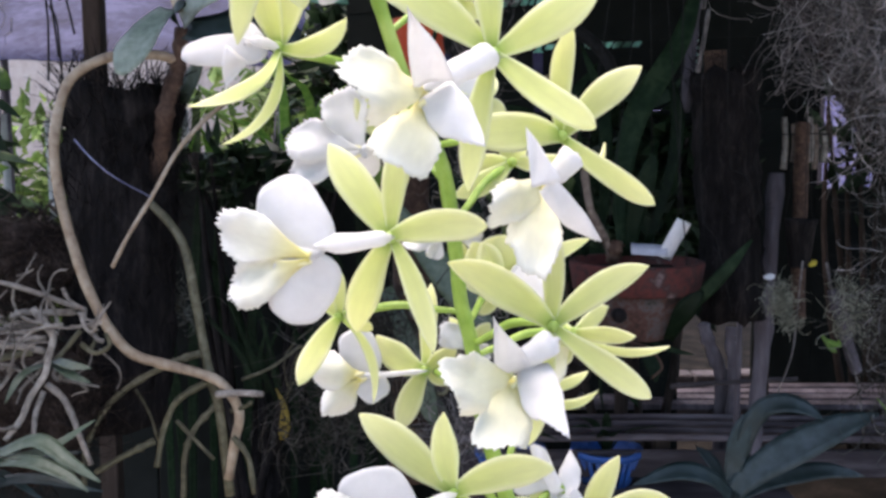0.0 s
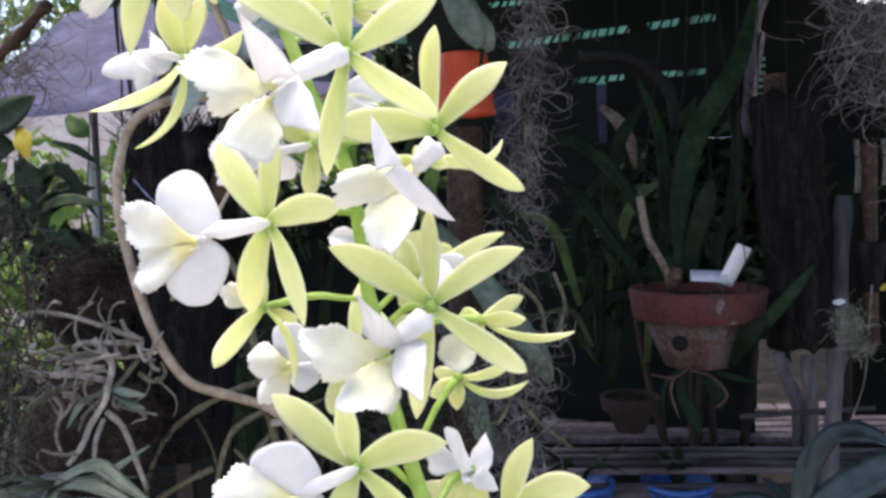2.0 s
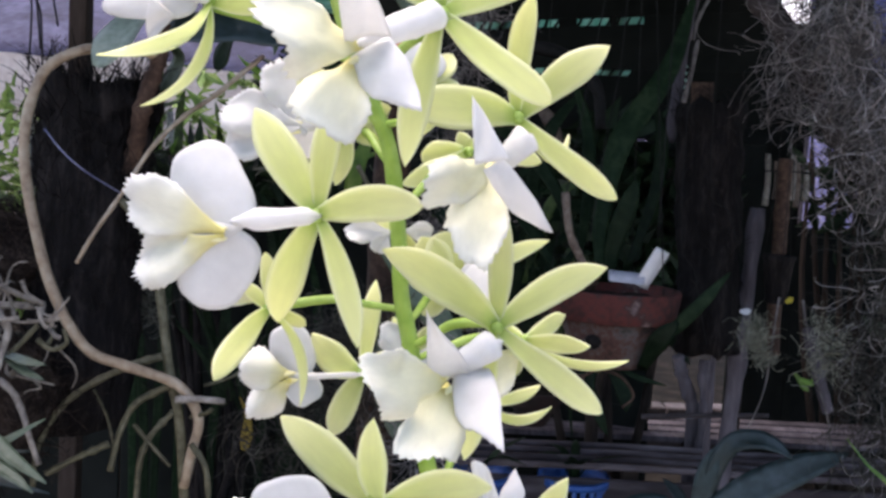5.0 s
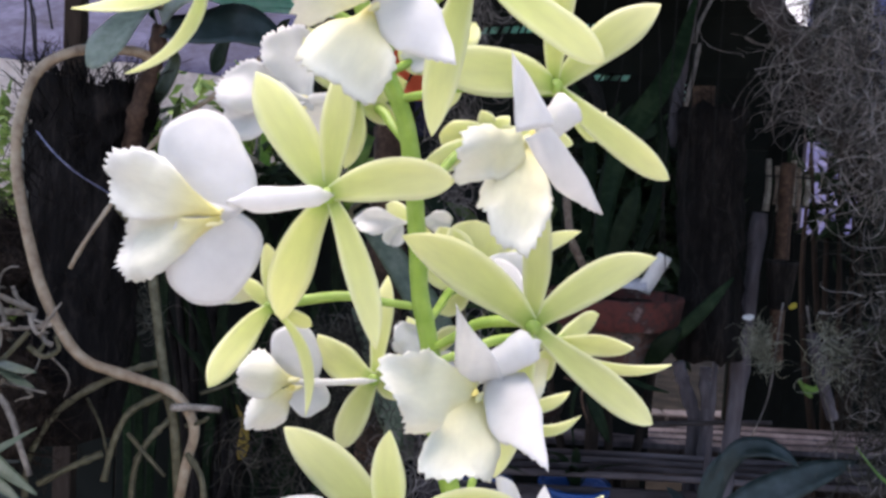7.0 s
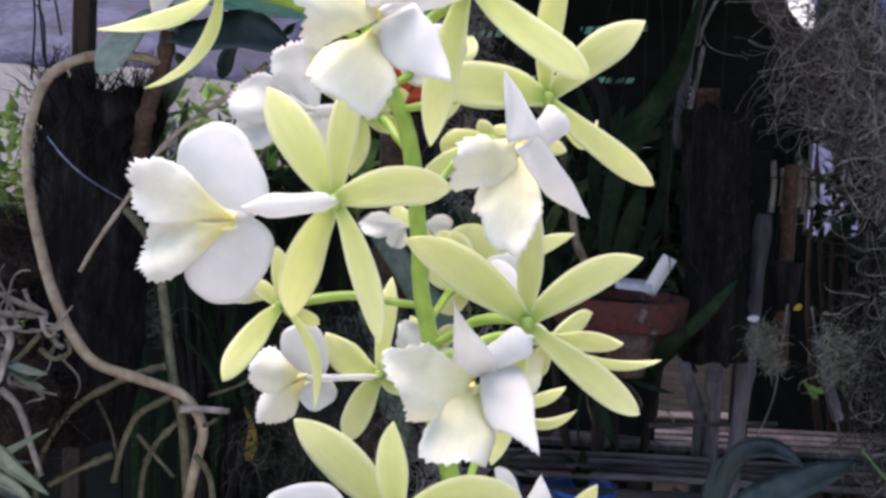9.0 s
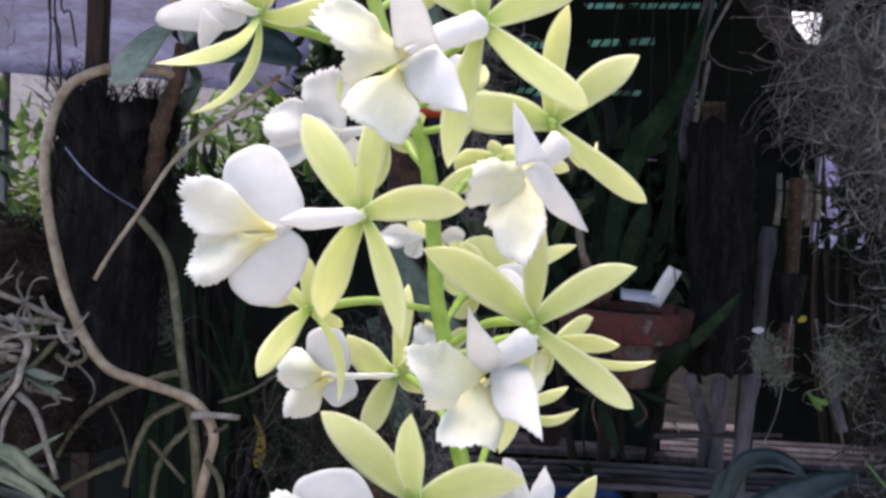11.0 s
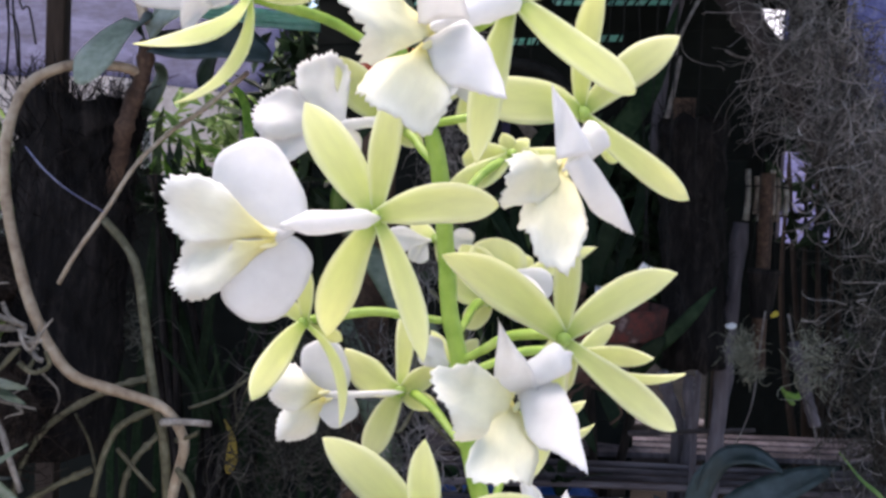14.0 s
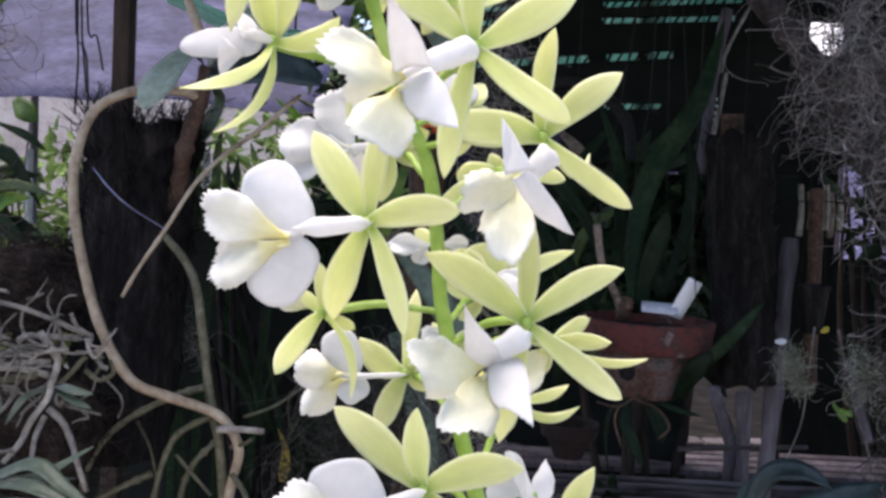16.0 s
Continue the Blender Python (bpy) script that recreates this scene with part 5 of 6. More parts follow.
# ---- hanging moss ----
def hanging_moss(lo, hi, count, length, seed, label, mat=None, radius=0.0011):
    """Threads that hang and curl inside a slanting column between two places (x, y, z, half-width)."""
    lo, hi = Vector(lo), Vector(hi)

    def start(r):
        s = r.random()
        q = lo.lerp(hi, s)
        w = (lo.w + (hi.w - lo.w) * s)
        return q.x + r.gauss(0, 0.5) * w, q.y + r.gauss(0, 0.35) * w, q.z + 0.02

    return stuff("hanging_moss", strands(count, start, lambda r: (r.gauss(0, 0.7), r.gauss(0, 0.7), r.gauss(-0.7, 0.7)), length, 0.42, radius, seed, segs=9), mat or M_MOSS, (lo.x, lo.y, lo.z), label, "moss")


def column(a, wa, b, wb):
    return Vector((*a, wa)), Vector((*b, wb))


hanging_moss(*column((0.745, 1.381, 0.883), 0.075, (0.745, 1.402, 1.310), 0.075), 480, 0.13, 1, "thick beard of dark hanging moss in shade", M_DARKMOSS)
hanging_moss(*column((0.740, 1.372, 0.887), 0.08, (0.735, 1.392, 1.311), 0.08), 70, 0.15, 21, "few paler threads in the dark moss")
hanging_moss(*column((0.722, 1.393, 1.327), 0.08, (0.632, 1.451, 1.715), 0.06), 560, 0.13, 2, "grey hanging moss along a branch")
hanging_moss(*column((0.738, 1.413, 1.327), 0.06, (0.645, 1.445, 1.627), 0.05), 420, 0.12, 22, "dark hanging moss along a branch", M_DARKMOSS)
hanging_moss(*column((0.712, 1.322, 1.343), 0.05, (0.590, 1.359, 1.610), 0.05), 430, 0.12, 9, "grey moss on a slanting branch")
hanging_moss(*column((0.585, 1.455, 1.46), 0.06, (0.59, 1.47, 1.66), 0.05), 170, 0.11, 27, "thin pale threads of moss hung from a branch", radius=0.0008)
hanging_moss(*column((0.025, 1.480, 1.166), 0.03, (0.078, 1.517, 1.688), 0.022), 560, 0.09, 3, "brown-grey hanging moss column", radius=0.0008)
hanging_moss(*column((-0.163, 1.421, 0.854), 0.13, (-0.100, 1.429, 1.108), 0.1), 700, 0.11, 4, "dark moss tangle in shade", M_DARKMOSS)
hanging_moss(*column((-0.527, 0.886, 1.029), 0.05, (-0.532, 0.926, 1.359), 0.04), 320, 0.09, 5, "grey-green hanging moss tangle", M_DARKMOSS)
hanging_moss(*column((0.006, 1.409, 0.859), 0.07, (0.029, 1.426, 1.098), 0.06), 330, 0.1, 6, "grey-brown moss tangle near the basket")
hanging_moss(*column((-1.209, 2.076, 1.608), 0.12, (-1.232, 2.090, 1.874), 0.16), 240, 0.2, 7, "brown dry moss and twigs", radius=0.0016)
hanging_moss(*column((0.655, 1.709, 1.032), 0.026, (0.652, 1.713, 1.085), 0.022), 110, 0.05, 8, "small tuft of pale moss", M_PALEMOSS)
hanging_moss(*column((0.676, 1.715, 0.995), 0.022, (0.668, 1.718, 1.066), 0.02), 130, 0.045, 18, "pale green-grey tuft of moss beside the post", M_PALEMOSS)
hanging_moss(*column((0.708, 1.497, 1.030), 0.025, (0.691, 1.500, 1.124), 0.02), 130, 0.07, 19, "pale patch of moss on a shaded log", M_PALEMOSS)

# branch that carries the moss on the darker side
single("branch", tube([(0.473, 1.548, 1.776), (0.518, 1.522, 1.698), (0.557, 1.487, 1.629), (0.589, 1.484, 1.583), (0.636, 1.446, 1.475), (0.696, 1.439, 1.379)], 0.027, 0.013, sides=12, knots=0.2, seed=2), M_BRANCH, (0.695, 1.446, 1.372), "dark slanting branch hung with moss", "branch")
single("branch", tube([(-1.132, 1.780, 1.574), (-1.059, 1.792, 1.644), (-0.998, 1.803, 1.702), (-0.949, 1.833, 1.772)], 0.015, 0.011, sides=9, knots=0.45, seed=3), M_OLDCANE, (-1.132, 1.780, 1.574), "grey-brown broken branch with bark", "branch")

# ---- the hanging clay pot ----
def clay_pot(centre, rim, height, label, name="clay_pot", body=None, band=None):
    """A thick terracotta pot with a heavy rim band; centre is the middle of the rim."""
    ob = thing(name, (centre[0], centre[1], centre[2] - height), label, "pot", "clay pots")
    r, h = rim, height
    part("body", lathe([(0.02, 0), (r * 0.48, 0), (r * 0.5, 0.004), (r * 0.66, h * 0.36), (r * 0.79, h * 0.64), (r * 0.76, h * 0.645), (0.02, h * 0.6)], 48, 0.008, 2), body or M_CLAYBODY, ob, "grey-stained mossy clay body", local=True)
    part("rim", lathe([(r * 0.78, h * 0.615), (r * 0.93, h * 0.62), (r * 0.945, h * 0.64), (r * 1.0, h * 0.975), (r * 0.985, h), (r * 0.9, h), (r * 0.885, h * 0.97), (r * 0.8, h * 0.66)], 48, 0.006, 3), band or M_CLAY, ob, "heavy red-brown rim with white stains", local=True)
    soil = bmesh.new()
    bmesh.ops.create_grid(soil, x_segments=16, y_segments=16, size=r * 0.84)
    for v in list(soil.verts):
        if v.co.xy.length > r * 0.86:
            v.co.xy *= r * 0.86 / v.co.xy.length
        v.co.z = h * 0.86 + 0.012 * noise.noise(v.co * 40)
    part("potting_bark", soil, M_SOIL, ob, "dark potting bark", local=True)
    return ob


pot = clay_pot((0.389, 1.781, 1.140), 0.134, 0.154, "weathered terracotta pot with a stained rim, hung on wires")
rim_c = Vector((0.389, 1.781, 1.140))
hc = Vector((0.340, 1.703, 1.043))
# No hole is cut; a black plug gives the dark inside it.
part("drain_hole", tube([hc + Vector((0, -0.012, 0)), hc, hc + Vector((0, 0.02, 0))], 0.0145, 0.013, sides=12, steps=2), M_FERN, pot, "black plug standing for the dark inside a drain hole")
for dx, dy in ((-0.13, 0), (0.075, -0.1), (0.06, 0.11)):
    single("hanging_wire", tube([rim_c + Vector((dx, dy, 0.0)), rim_c + Vector((dx * 0.6, dy * 0.6, 0.4)), rim_c + Vector((0.0, 0, 1.0))], 0.0011, 0.0011, sides=5, steps=3), M_WIRE, rim_c + Vector((dx, dy, 0)), "thin dark wire carrying the clay pot", "wire", "pot wires")
plant = thing("potted_orchid", (0.336, 1.736, 1.165), "orchid with bare pale cane and dark leaves in clay pot", "orchid")
part("cane", tube([(0.335, 1.735, 1.149), (0.313, 1.726, 1.194), (0.284, 1.716, 1.249), (0.271, 1.719, 1.325)], 0.0085, 0.007, sides=9, knots=0.15), M_DIMCANE, plant, "bare pale cane")
part("crown", tube([(0.332, 1.735, 1.143), (0.335, 1.726, 1.166), (0.340, 1.728, 1.185)], 0.015, 0.012, sides=9, knots=0.5, seed=4), M_OLDCANE, plant, "woody brown root crown")


def add_leaf_three(pts, w, m):
    part("leaf", blade(pts, w, fold=0.2, face=(0.1, -0.85, 0.4), tip=0.12, belly=0.5), m, plant)


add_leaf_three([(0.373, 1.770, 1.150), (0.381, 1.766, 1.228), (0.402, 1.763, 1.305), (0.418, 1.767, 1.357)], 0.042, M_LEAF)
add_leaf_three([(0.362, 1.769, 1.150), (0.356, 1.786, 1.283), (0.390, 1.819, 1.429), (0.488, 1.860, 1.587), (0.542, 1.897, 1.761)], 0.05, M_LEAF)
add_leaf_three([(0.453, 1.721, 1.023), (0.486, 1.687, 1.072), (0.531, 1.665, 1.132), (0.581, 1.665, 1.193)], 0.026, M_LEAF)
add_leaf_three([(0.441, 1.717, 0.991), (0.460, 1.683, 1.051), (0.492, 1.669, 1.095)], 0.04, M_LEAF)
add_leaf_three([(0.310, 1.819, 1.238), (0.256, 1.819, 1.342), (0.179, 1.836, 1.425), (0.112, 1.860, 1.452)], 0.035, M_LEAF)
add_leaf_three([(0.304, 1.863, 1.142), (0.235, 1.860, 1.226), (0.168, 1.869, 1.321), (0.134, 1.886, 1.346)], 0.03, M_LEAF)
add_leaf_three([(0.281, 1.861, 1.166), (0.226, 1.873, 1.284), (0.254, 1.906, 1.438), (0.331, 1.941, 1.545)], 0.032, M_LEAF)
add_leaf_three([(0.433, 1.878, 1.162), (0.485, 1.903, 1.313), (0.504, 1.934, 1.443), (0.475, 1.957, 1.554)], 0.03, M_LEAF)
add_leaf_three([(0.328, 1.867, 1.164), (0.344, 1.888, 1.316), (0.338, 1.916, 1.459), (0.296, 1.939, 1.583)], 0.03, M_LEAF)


# dim strap leaves crowding the shade behind the pot
crowd = thing("shade_plant", (0.224, 2.046, 0.994), "clump of dim green strap leaves deep in shade", "plant")
rng_crowd = random.Random(31)
root_at = Vector((0.224, 2.046, 0.994))
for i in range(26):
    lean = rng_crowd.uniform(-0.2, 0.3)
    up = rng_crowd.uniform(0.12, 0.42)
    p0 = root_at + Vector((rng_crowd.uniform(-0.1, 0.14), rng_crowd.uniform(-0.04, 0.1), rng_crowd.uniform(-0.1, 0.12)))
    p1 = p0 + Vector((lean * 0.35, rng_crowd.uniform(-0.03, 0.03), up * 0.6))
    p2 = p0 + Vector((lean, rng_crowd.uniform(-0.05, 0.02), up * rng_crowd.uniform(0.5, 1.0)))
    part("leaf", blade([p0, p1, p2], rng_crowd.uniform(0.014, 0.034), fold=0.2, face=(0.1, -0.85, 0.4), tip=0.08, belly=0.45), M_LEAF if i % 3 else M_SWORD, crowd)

for pts, w, m in (
    ([(0.357, 1.748, 0.986), (0.347, 1.734, 0.944), (0.368, 1.723, 0.891), (0.387, 1.723, 0.853)], 0.026, M_LEAF),
    ([(0.387, 1.751, 0.985), (0.415, 1.742, 0.942), (0.422, 1.730, 0.901)], 0.036, M_LEAF),
    ([(0.392, 1.742, 0.989), (0.446, 1.737, 0.968), (0.502, 1.742, 0.955)], 0.012, M_LEAF),
    ([(0.365, 1.729, 0.992), (0.319, 1.713, 0.971), (0.307, 1.708, 0.917), (0.318, 1.714, 0.838)], 0.009, M_LEAF),
):
    part("leaf", blade(pts, w, fold=0.2, face=(0.1, -0.85, 0.4), tip=0.06, belly=0.45), m, plant)
for i, pts in enumerate(([(0.343, 1.727, 0.990), (0.324, 1.712, 0.949), (0.339, 1.710, 0.895)], [(0.368, 1.719, 0.986), (0.404, 1.712, 0.973), (0.430, 1.713, 0.938), (0.408, 1.709, 0.915)], [(0.359, 1.728, 0.988), (0.328, 1.704, 0.975), (0.286, 1.700, 0.983)])):
    part("root", tube(pts, 0.003, 0.002, sides=6, knots=0.2, seed=i), M_OLDCANE, plant)
part("dry_leaf", blade([(0.235, 2.126, 1.533), (0.271, 2.127, 1.499), (0.300, 2.127, 1.451), (0.315, 2.124, 1.384)], 0.04, fold=0.3, face=(0.2, -0.8, 0.5), tip=0.1, belly=0.4), M_DIMCANE, plant, "withered beige leaf")


def tag_card(a, b, width, face):
    return blade([a, Vector(a).lerp(Vector(b), 0.5), b], width, thick=0.0012, fold=0.0, face=face, tip=0.95, belly=0.9, base=0.95, cols=2)


single("plant_tag", tag_card((0.425, 1.705, 1.153), (0.460, 1.694, 1.226), 0.034, (0.35, -0.9, 0.1)), M_TAG, (0.428, 1.706, 1.158), "white plastic plant tag stuck in the clay pot", "tag")
single("plant_tag", tag_card((0.361, 1.699, 1.172), (0.430, 1.697, 1.168), 0.026, (0, -0.8, 0.6)), M_GREYPLASTIC, (0.361, 1.699, 1.172), "grey plastic label lying on the potting bark", "tag")

# second clay pot far in the shade, which is put into its darkened clay
clay_pot((0.308, 2.246, 0.816), 0.075, 0.09, "small dark terracotta pot deep in the shade", body=M_SHADECLAY, band=M_SHADECLAY)

# ---- red plastic pot hung upside down, with its straps of leaf ----
red = thing("red_pot", (-0.041, 1.392, 1.461), "orange-red plastic pot hanging upside down", "pot")
rc = Vector((-0.041, 1.392, 1.461))
bm = lathe([(0.03, 0.092), (0.036, 0.096), (0.039, 0.093), (0.0475, 0.009), (0.0505, 0.007), (0.0505, 0.0), (0.047, 0.0), (0.045, 0.006), (0.036, 0.09), (0.028, 0.09)], 32)
bmesh.ops.translate(bm, verts=bm.verts, vec=rc)
part("body", bm, M_RED, red)
single("hanging_wire", tube([rc + Vector((0, 0, 0.093)), rc + Vector((0.01, 0, 0.4)), rc + Vector((0, 0.02, 0.98))], 0.001, 0.001, sides=5, steps=3), M_WIRE, rc, "thin dark wire carrying the red pot", "wire")
strap = thing("strap_leaf_plant", (-0.091, 1.476, 1.302), "orchid with long strap leaves behind the spike", "orchid")


def add_leaf_four(pts, w, m, lab):
    part("leaf", blade(pts, w, fold=0.15, face=(-0.1, -0.9, 0.35), tip=0.3, belly=0.6), m, strap, lab)


add_leaf_four([(-0.077, 1.361, 1.711), (-0.056, 1.350, 1.656), (-0.031, 1.340, 1.602), (-0.009, 1.339, 1.557)], 0.05, M_PALELEAF, "broad blunt grey-green leaf")
add_leaf_four([(-0.010, 1.369, 1.559), (-0.021, 1.355, 1.511), (-0.052, 1.348, 1.456), (-0.085, 1.362, 1.406)], 0.019, M_LEAF, "")
add_leaf_four([(-0.084, 1.432, 1.404), (-0.104, 1.437, 1.350), (-0.117, 1.452, 1.285)], 0.03, M_FRESH, "")
add_leaf_four([(-0.009, 1.487, 1.333), (0.028, 1.468, 1.295), (0.064, 1.459, 1.243)], 0.033, M_LEAF, "")
add_leaf_four([(-0.100, 1.474, 1.283), (-0.043, 1.446, 1.218), (0.017, 1.417, 1.141), (0.078, 1.399, 1.061)], 0.05, M_PALELEAF, "long blade with a yellowed tip")
add_leaf_four([(-0.094, 1.465, 1.131), (-0.060, 1.433, 1.050), (-0.037, 1.412, 0.989), (-0.015, 1.400, 0.918)], 0.042, M_PALELEAF, "")
add_leaf_four([(-0.095, 1.455, 1.695), (-0.047, 1.440, 1.643), (-0.013, 1.426, 1.599), (0.002, 1.423, 1.564)], 0.04, M_PALELEAF, "")
add_leaf_four([(0.033, 1.472, 1.127), (0.059, 1.458, 1.085), (0.086, 1.454, 1.022)], 0.04, M_PALELEAF, "")
add_leaf_four([(-0.039, 1.469, 0.975), (-0.008, 1.455, 0.924), (0.003, 1.453, 0.888)], 0.03, M_PALELEAF, "")
single("timber_post", tube([(-0.062, 1.567, 0.764), (-0.058, 1.586, 1.072), (-0.057, 1.599, 1.278), (-0.056, 1.610, 1.457)], 0.034, 0.032, sides=10, knots=0.08), M_OLDCANE, (-0.062, 1.567, 0.764), "brown weathered post behind the spike", "post")
for i, pts in enumerate((
    [(-0.102, 1.417, 1.350), (-0.083, 1.407, 1.311), (-0.108, 1.412, 1.286), (-0.087, 1.423, 1.257)],
    [(0.040, 1.443, 1.188), (0.072, 1.434, 1.152), (0.080, 1.432, 1.096)],
    [(0.021, 1.394, 1.085), (0.024, 1.391, 1.022), (0.005, 1.386, 0.977), (-0.009, 1.384, 0.973)],
    [(0.028, 1.410, 1.008), (0.072, 1.412, 0.961), (0.117, 1.425, 0.921)],
    [(0.097, 1.490, 1.202), (0.115, 1.489, 1.144), (0.094, 1.483, 1.088)],
)):
    single("aerial_root", tube(pts, 0.0042, 0.003, sides=7, knots=0.2, seed=i), M_ROOT, pts[0], "curling grey-olive aerial root in shade", "root", "aerial roots")

# ---- posts, hanging logs and wires on the shaded side ----
single("pale_post", tube([(0.684, 1.925, 0.644), (0.700, 1.937, 0.813), (0.719, 1.954, 1.053), (0.736, 1.971, 1.311)], 0.018, 0.015, sides=10, knots=0.28), M_POST, (0.684, 1.925, 0.644), "crooked pale grey wooden post", "post")
single("pale_post", tube([(0.551, 2.060, 1.449), (0.562, 2.066, 1.525), (0.580, 2.098, 1.680), (0.617, 2.142, 1.841)], 0.014, 0.013, sides=8, knots=0.1), M_POST, (0.551, 2.060, 1.449), "thin pale upright stick", "post")
single("dark_post", box((1.099, 1.941, 0.736), Vector((1.099, 1.941, 0.736)) + Vector((0.07, 0.07, 1.75)), 0.004), M_DARKWOOD, (1.099, 1.941, 0.736), "dark squared shelter post", "post", smooth=False)
pl = Vector((-0.931, 2.403, 1.591))
single("dark_post", box((pl.x - 0.024, pl.y, 0), (pl.x + 0.024, pl.y + 0.05, 2.4), 0.004), M_DARKWOOD, (pl.x, pl.y, 0), "thin dark shelter post", "post", smooth=False)
for i, (a, b) in enumerate((((-0.785, 1.799, 1.725), (-0.781, 1.788, 1.498)), ((-0.777, 1.798, 1.725), (-0.752, 1.786, 1.489)), ((-0.766, 1.798, 1.726), (-0.726, 1.789, 1.588)), ((-0.799, 1.820, 1.729), (-0.768, 1.810, 1.545)))):
    a, b = Vector(a), Vector(b)
    single("hanging_wire", tube([(a.x, a.y, 2.31 + 0.06 * (a.y - 0.42)), a, a.lerp(b, 0.5) + Vector((0.004, 0, 0)), b], 0.0022, 0.0022, sides=5, steps=4), M_WIRE, a, "black wire hanger of the shelter", "wire", "wire hangers")
for a, b in (((0.369, 1.751, 1.662), (0.326, 1.739, 1.220)), ((0.470, 1.781, 1.652), (0.464, 1.754, 1.216)), ((0.572, 1.809, 1.422), (0.656, 1.804, 1.198)), ((0.502, 1.745, 1.335), (0.571, 1.735, 1.042))):
    single("hanging_wire", tube([(a[0], a[1], 2.31 + 0.06 * (a[1] - 0.42)), a, Vector(a).lerp(Vector(b), 0.5), b], 0.0012, 0.0012, sides=5, steps=3), M_WIRE, a, "thin grey hanging wire in shade", "wire", "thin wires")
single("pale_post", tube([(0.825, 1.739, 0.920), (0.803, 1.743, 0.985), (0.775, 1.750, 1.084)], 0.011, 0.013, sides=8, knots=0.2), M_POST, (0.825, 1.739, 0.920), "split pale stick hanging in shade", "stick")
single("bamboo_stub", tube([(0.775, 1.936, 1.420), (0.773, 1.930, 1.348), (0.772, 1.924, 1.263), (0.777, 1.931, 1.092), (0.779, 1.924, 0.995)], 0.016, 0.014, sides=9, knots=0.1), M_OLDCANE, (0.779, 1.924, 0.995), "short tan bamboo stick in shade", "stick")

slab = tube([(0.586, 1.95, 1.575), (0.590, 1.952, 1.50), (0.598, 1.95, 1.43), (0.604, 1.948, 1.36)], 0.026, 0.024, sides=8, steps=4, knots=0.12, seed=9)
for v in slab.verts:
    v.co.y = 1.95 + (v.co.y - 1.95) * 0.3
single("timber_slab", slab, M_OLDCANE, (0.604, 1.948, 1.36), "brown weathered slab of wood hung in shade", "slab")
single("dark_branch", tube([(0.198, 2.3, 1.675), (0.29, 2.28, 1.672), (0.36, 2.26, 1.64), (0.415, 2.25, 1.575), (0.43, 2.25, 1.48)], 0.018, 0.013, sides=9, knots=0.2, seed=6), M_WIRE, (0.43, 2.25, 1.48), "black curved branch before the slatted wall", "branch")
single("hanging_wire", tube([(0.29, 2.28, 1.67), (0.292, 2.28, 2.0), (0.295, 2.28, 2.43)], 0.0012, 0.0012, sides=5, steps=2), M_WIRE, (0.29, 2.28, 1.67), "thin dark wire carrying a black branch", "wire")

# ---- bench of timber slats with blue baskets ----
def bench():
    lo = Vector((-0.040, 2.298, 0.646))
    ob = thing("slatted_bench", (1.0, 2.4, 0), "grey weathered bench of timber slats", "bench")
    z = lo.z
    for i in range(4):
        y = 2.2 + i * 0.06
        part("slat", tube([(0.03, y, z - 0.011), (0.15, y, z - 0.012), (0.55, y + 0.004, z - 0.01), (1.05, y - 0.004, z - 0.013), (1.56, y, z - 0.011)], 0.009, 0.009, sides=8, steps=3, knots=0.1, seed=i), M_WOOD, ob)
    part("front_board", box((0.03, 2.2, z - 0.115), (1.56, 2.22, z - 0.045), 0.004), M_WOOD, ob, smooth=False)
    part("front_rail", tube([(0.03, 2.19, z - 0.2), (0.15, 2.19, z - 0.203), (0.6, 2.19, z - 0.197), (1.58, 2.19, z - 0.203)], 0.01, 0.01, sides=8, steps=3, knots=0.1), M_WOOD, ob)
    for x in (0.05, 0.55, 1.5):
        for y in (2.24, 2.36):
            part("leg", box((x, y, 0), (x + 0.04, y + 0.04, z - 0.021), 0.004), M_DARKWOOD, ob, smooth=False)
    rear = thing("slatted_bench", (1.0, 3.0, 0), "second grey slat bench further back in shade", "bench")
    zr = Vector((0.309, 2.934, 0.525)).z
    for i in range(4):
        part("slat", box((0.1, 2.9 + i * 0.075, zr - 0.02), (2.3, 2.955 + i * 0.075, zr), 0.003), M_POST, rear, smooth=False)
    for x in (0.15, 2.2):
        part("leg", box((x, 2.95, 0), (x + 0.05, 3.0, zr - 0.021), 0.004), M_DARKWOOD, rear, smooth=False)


bench()


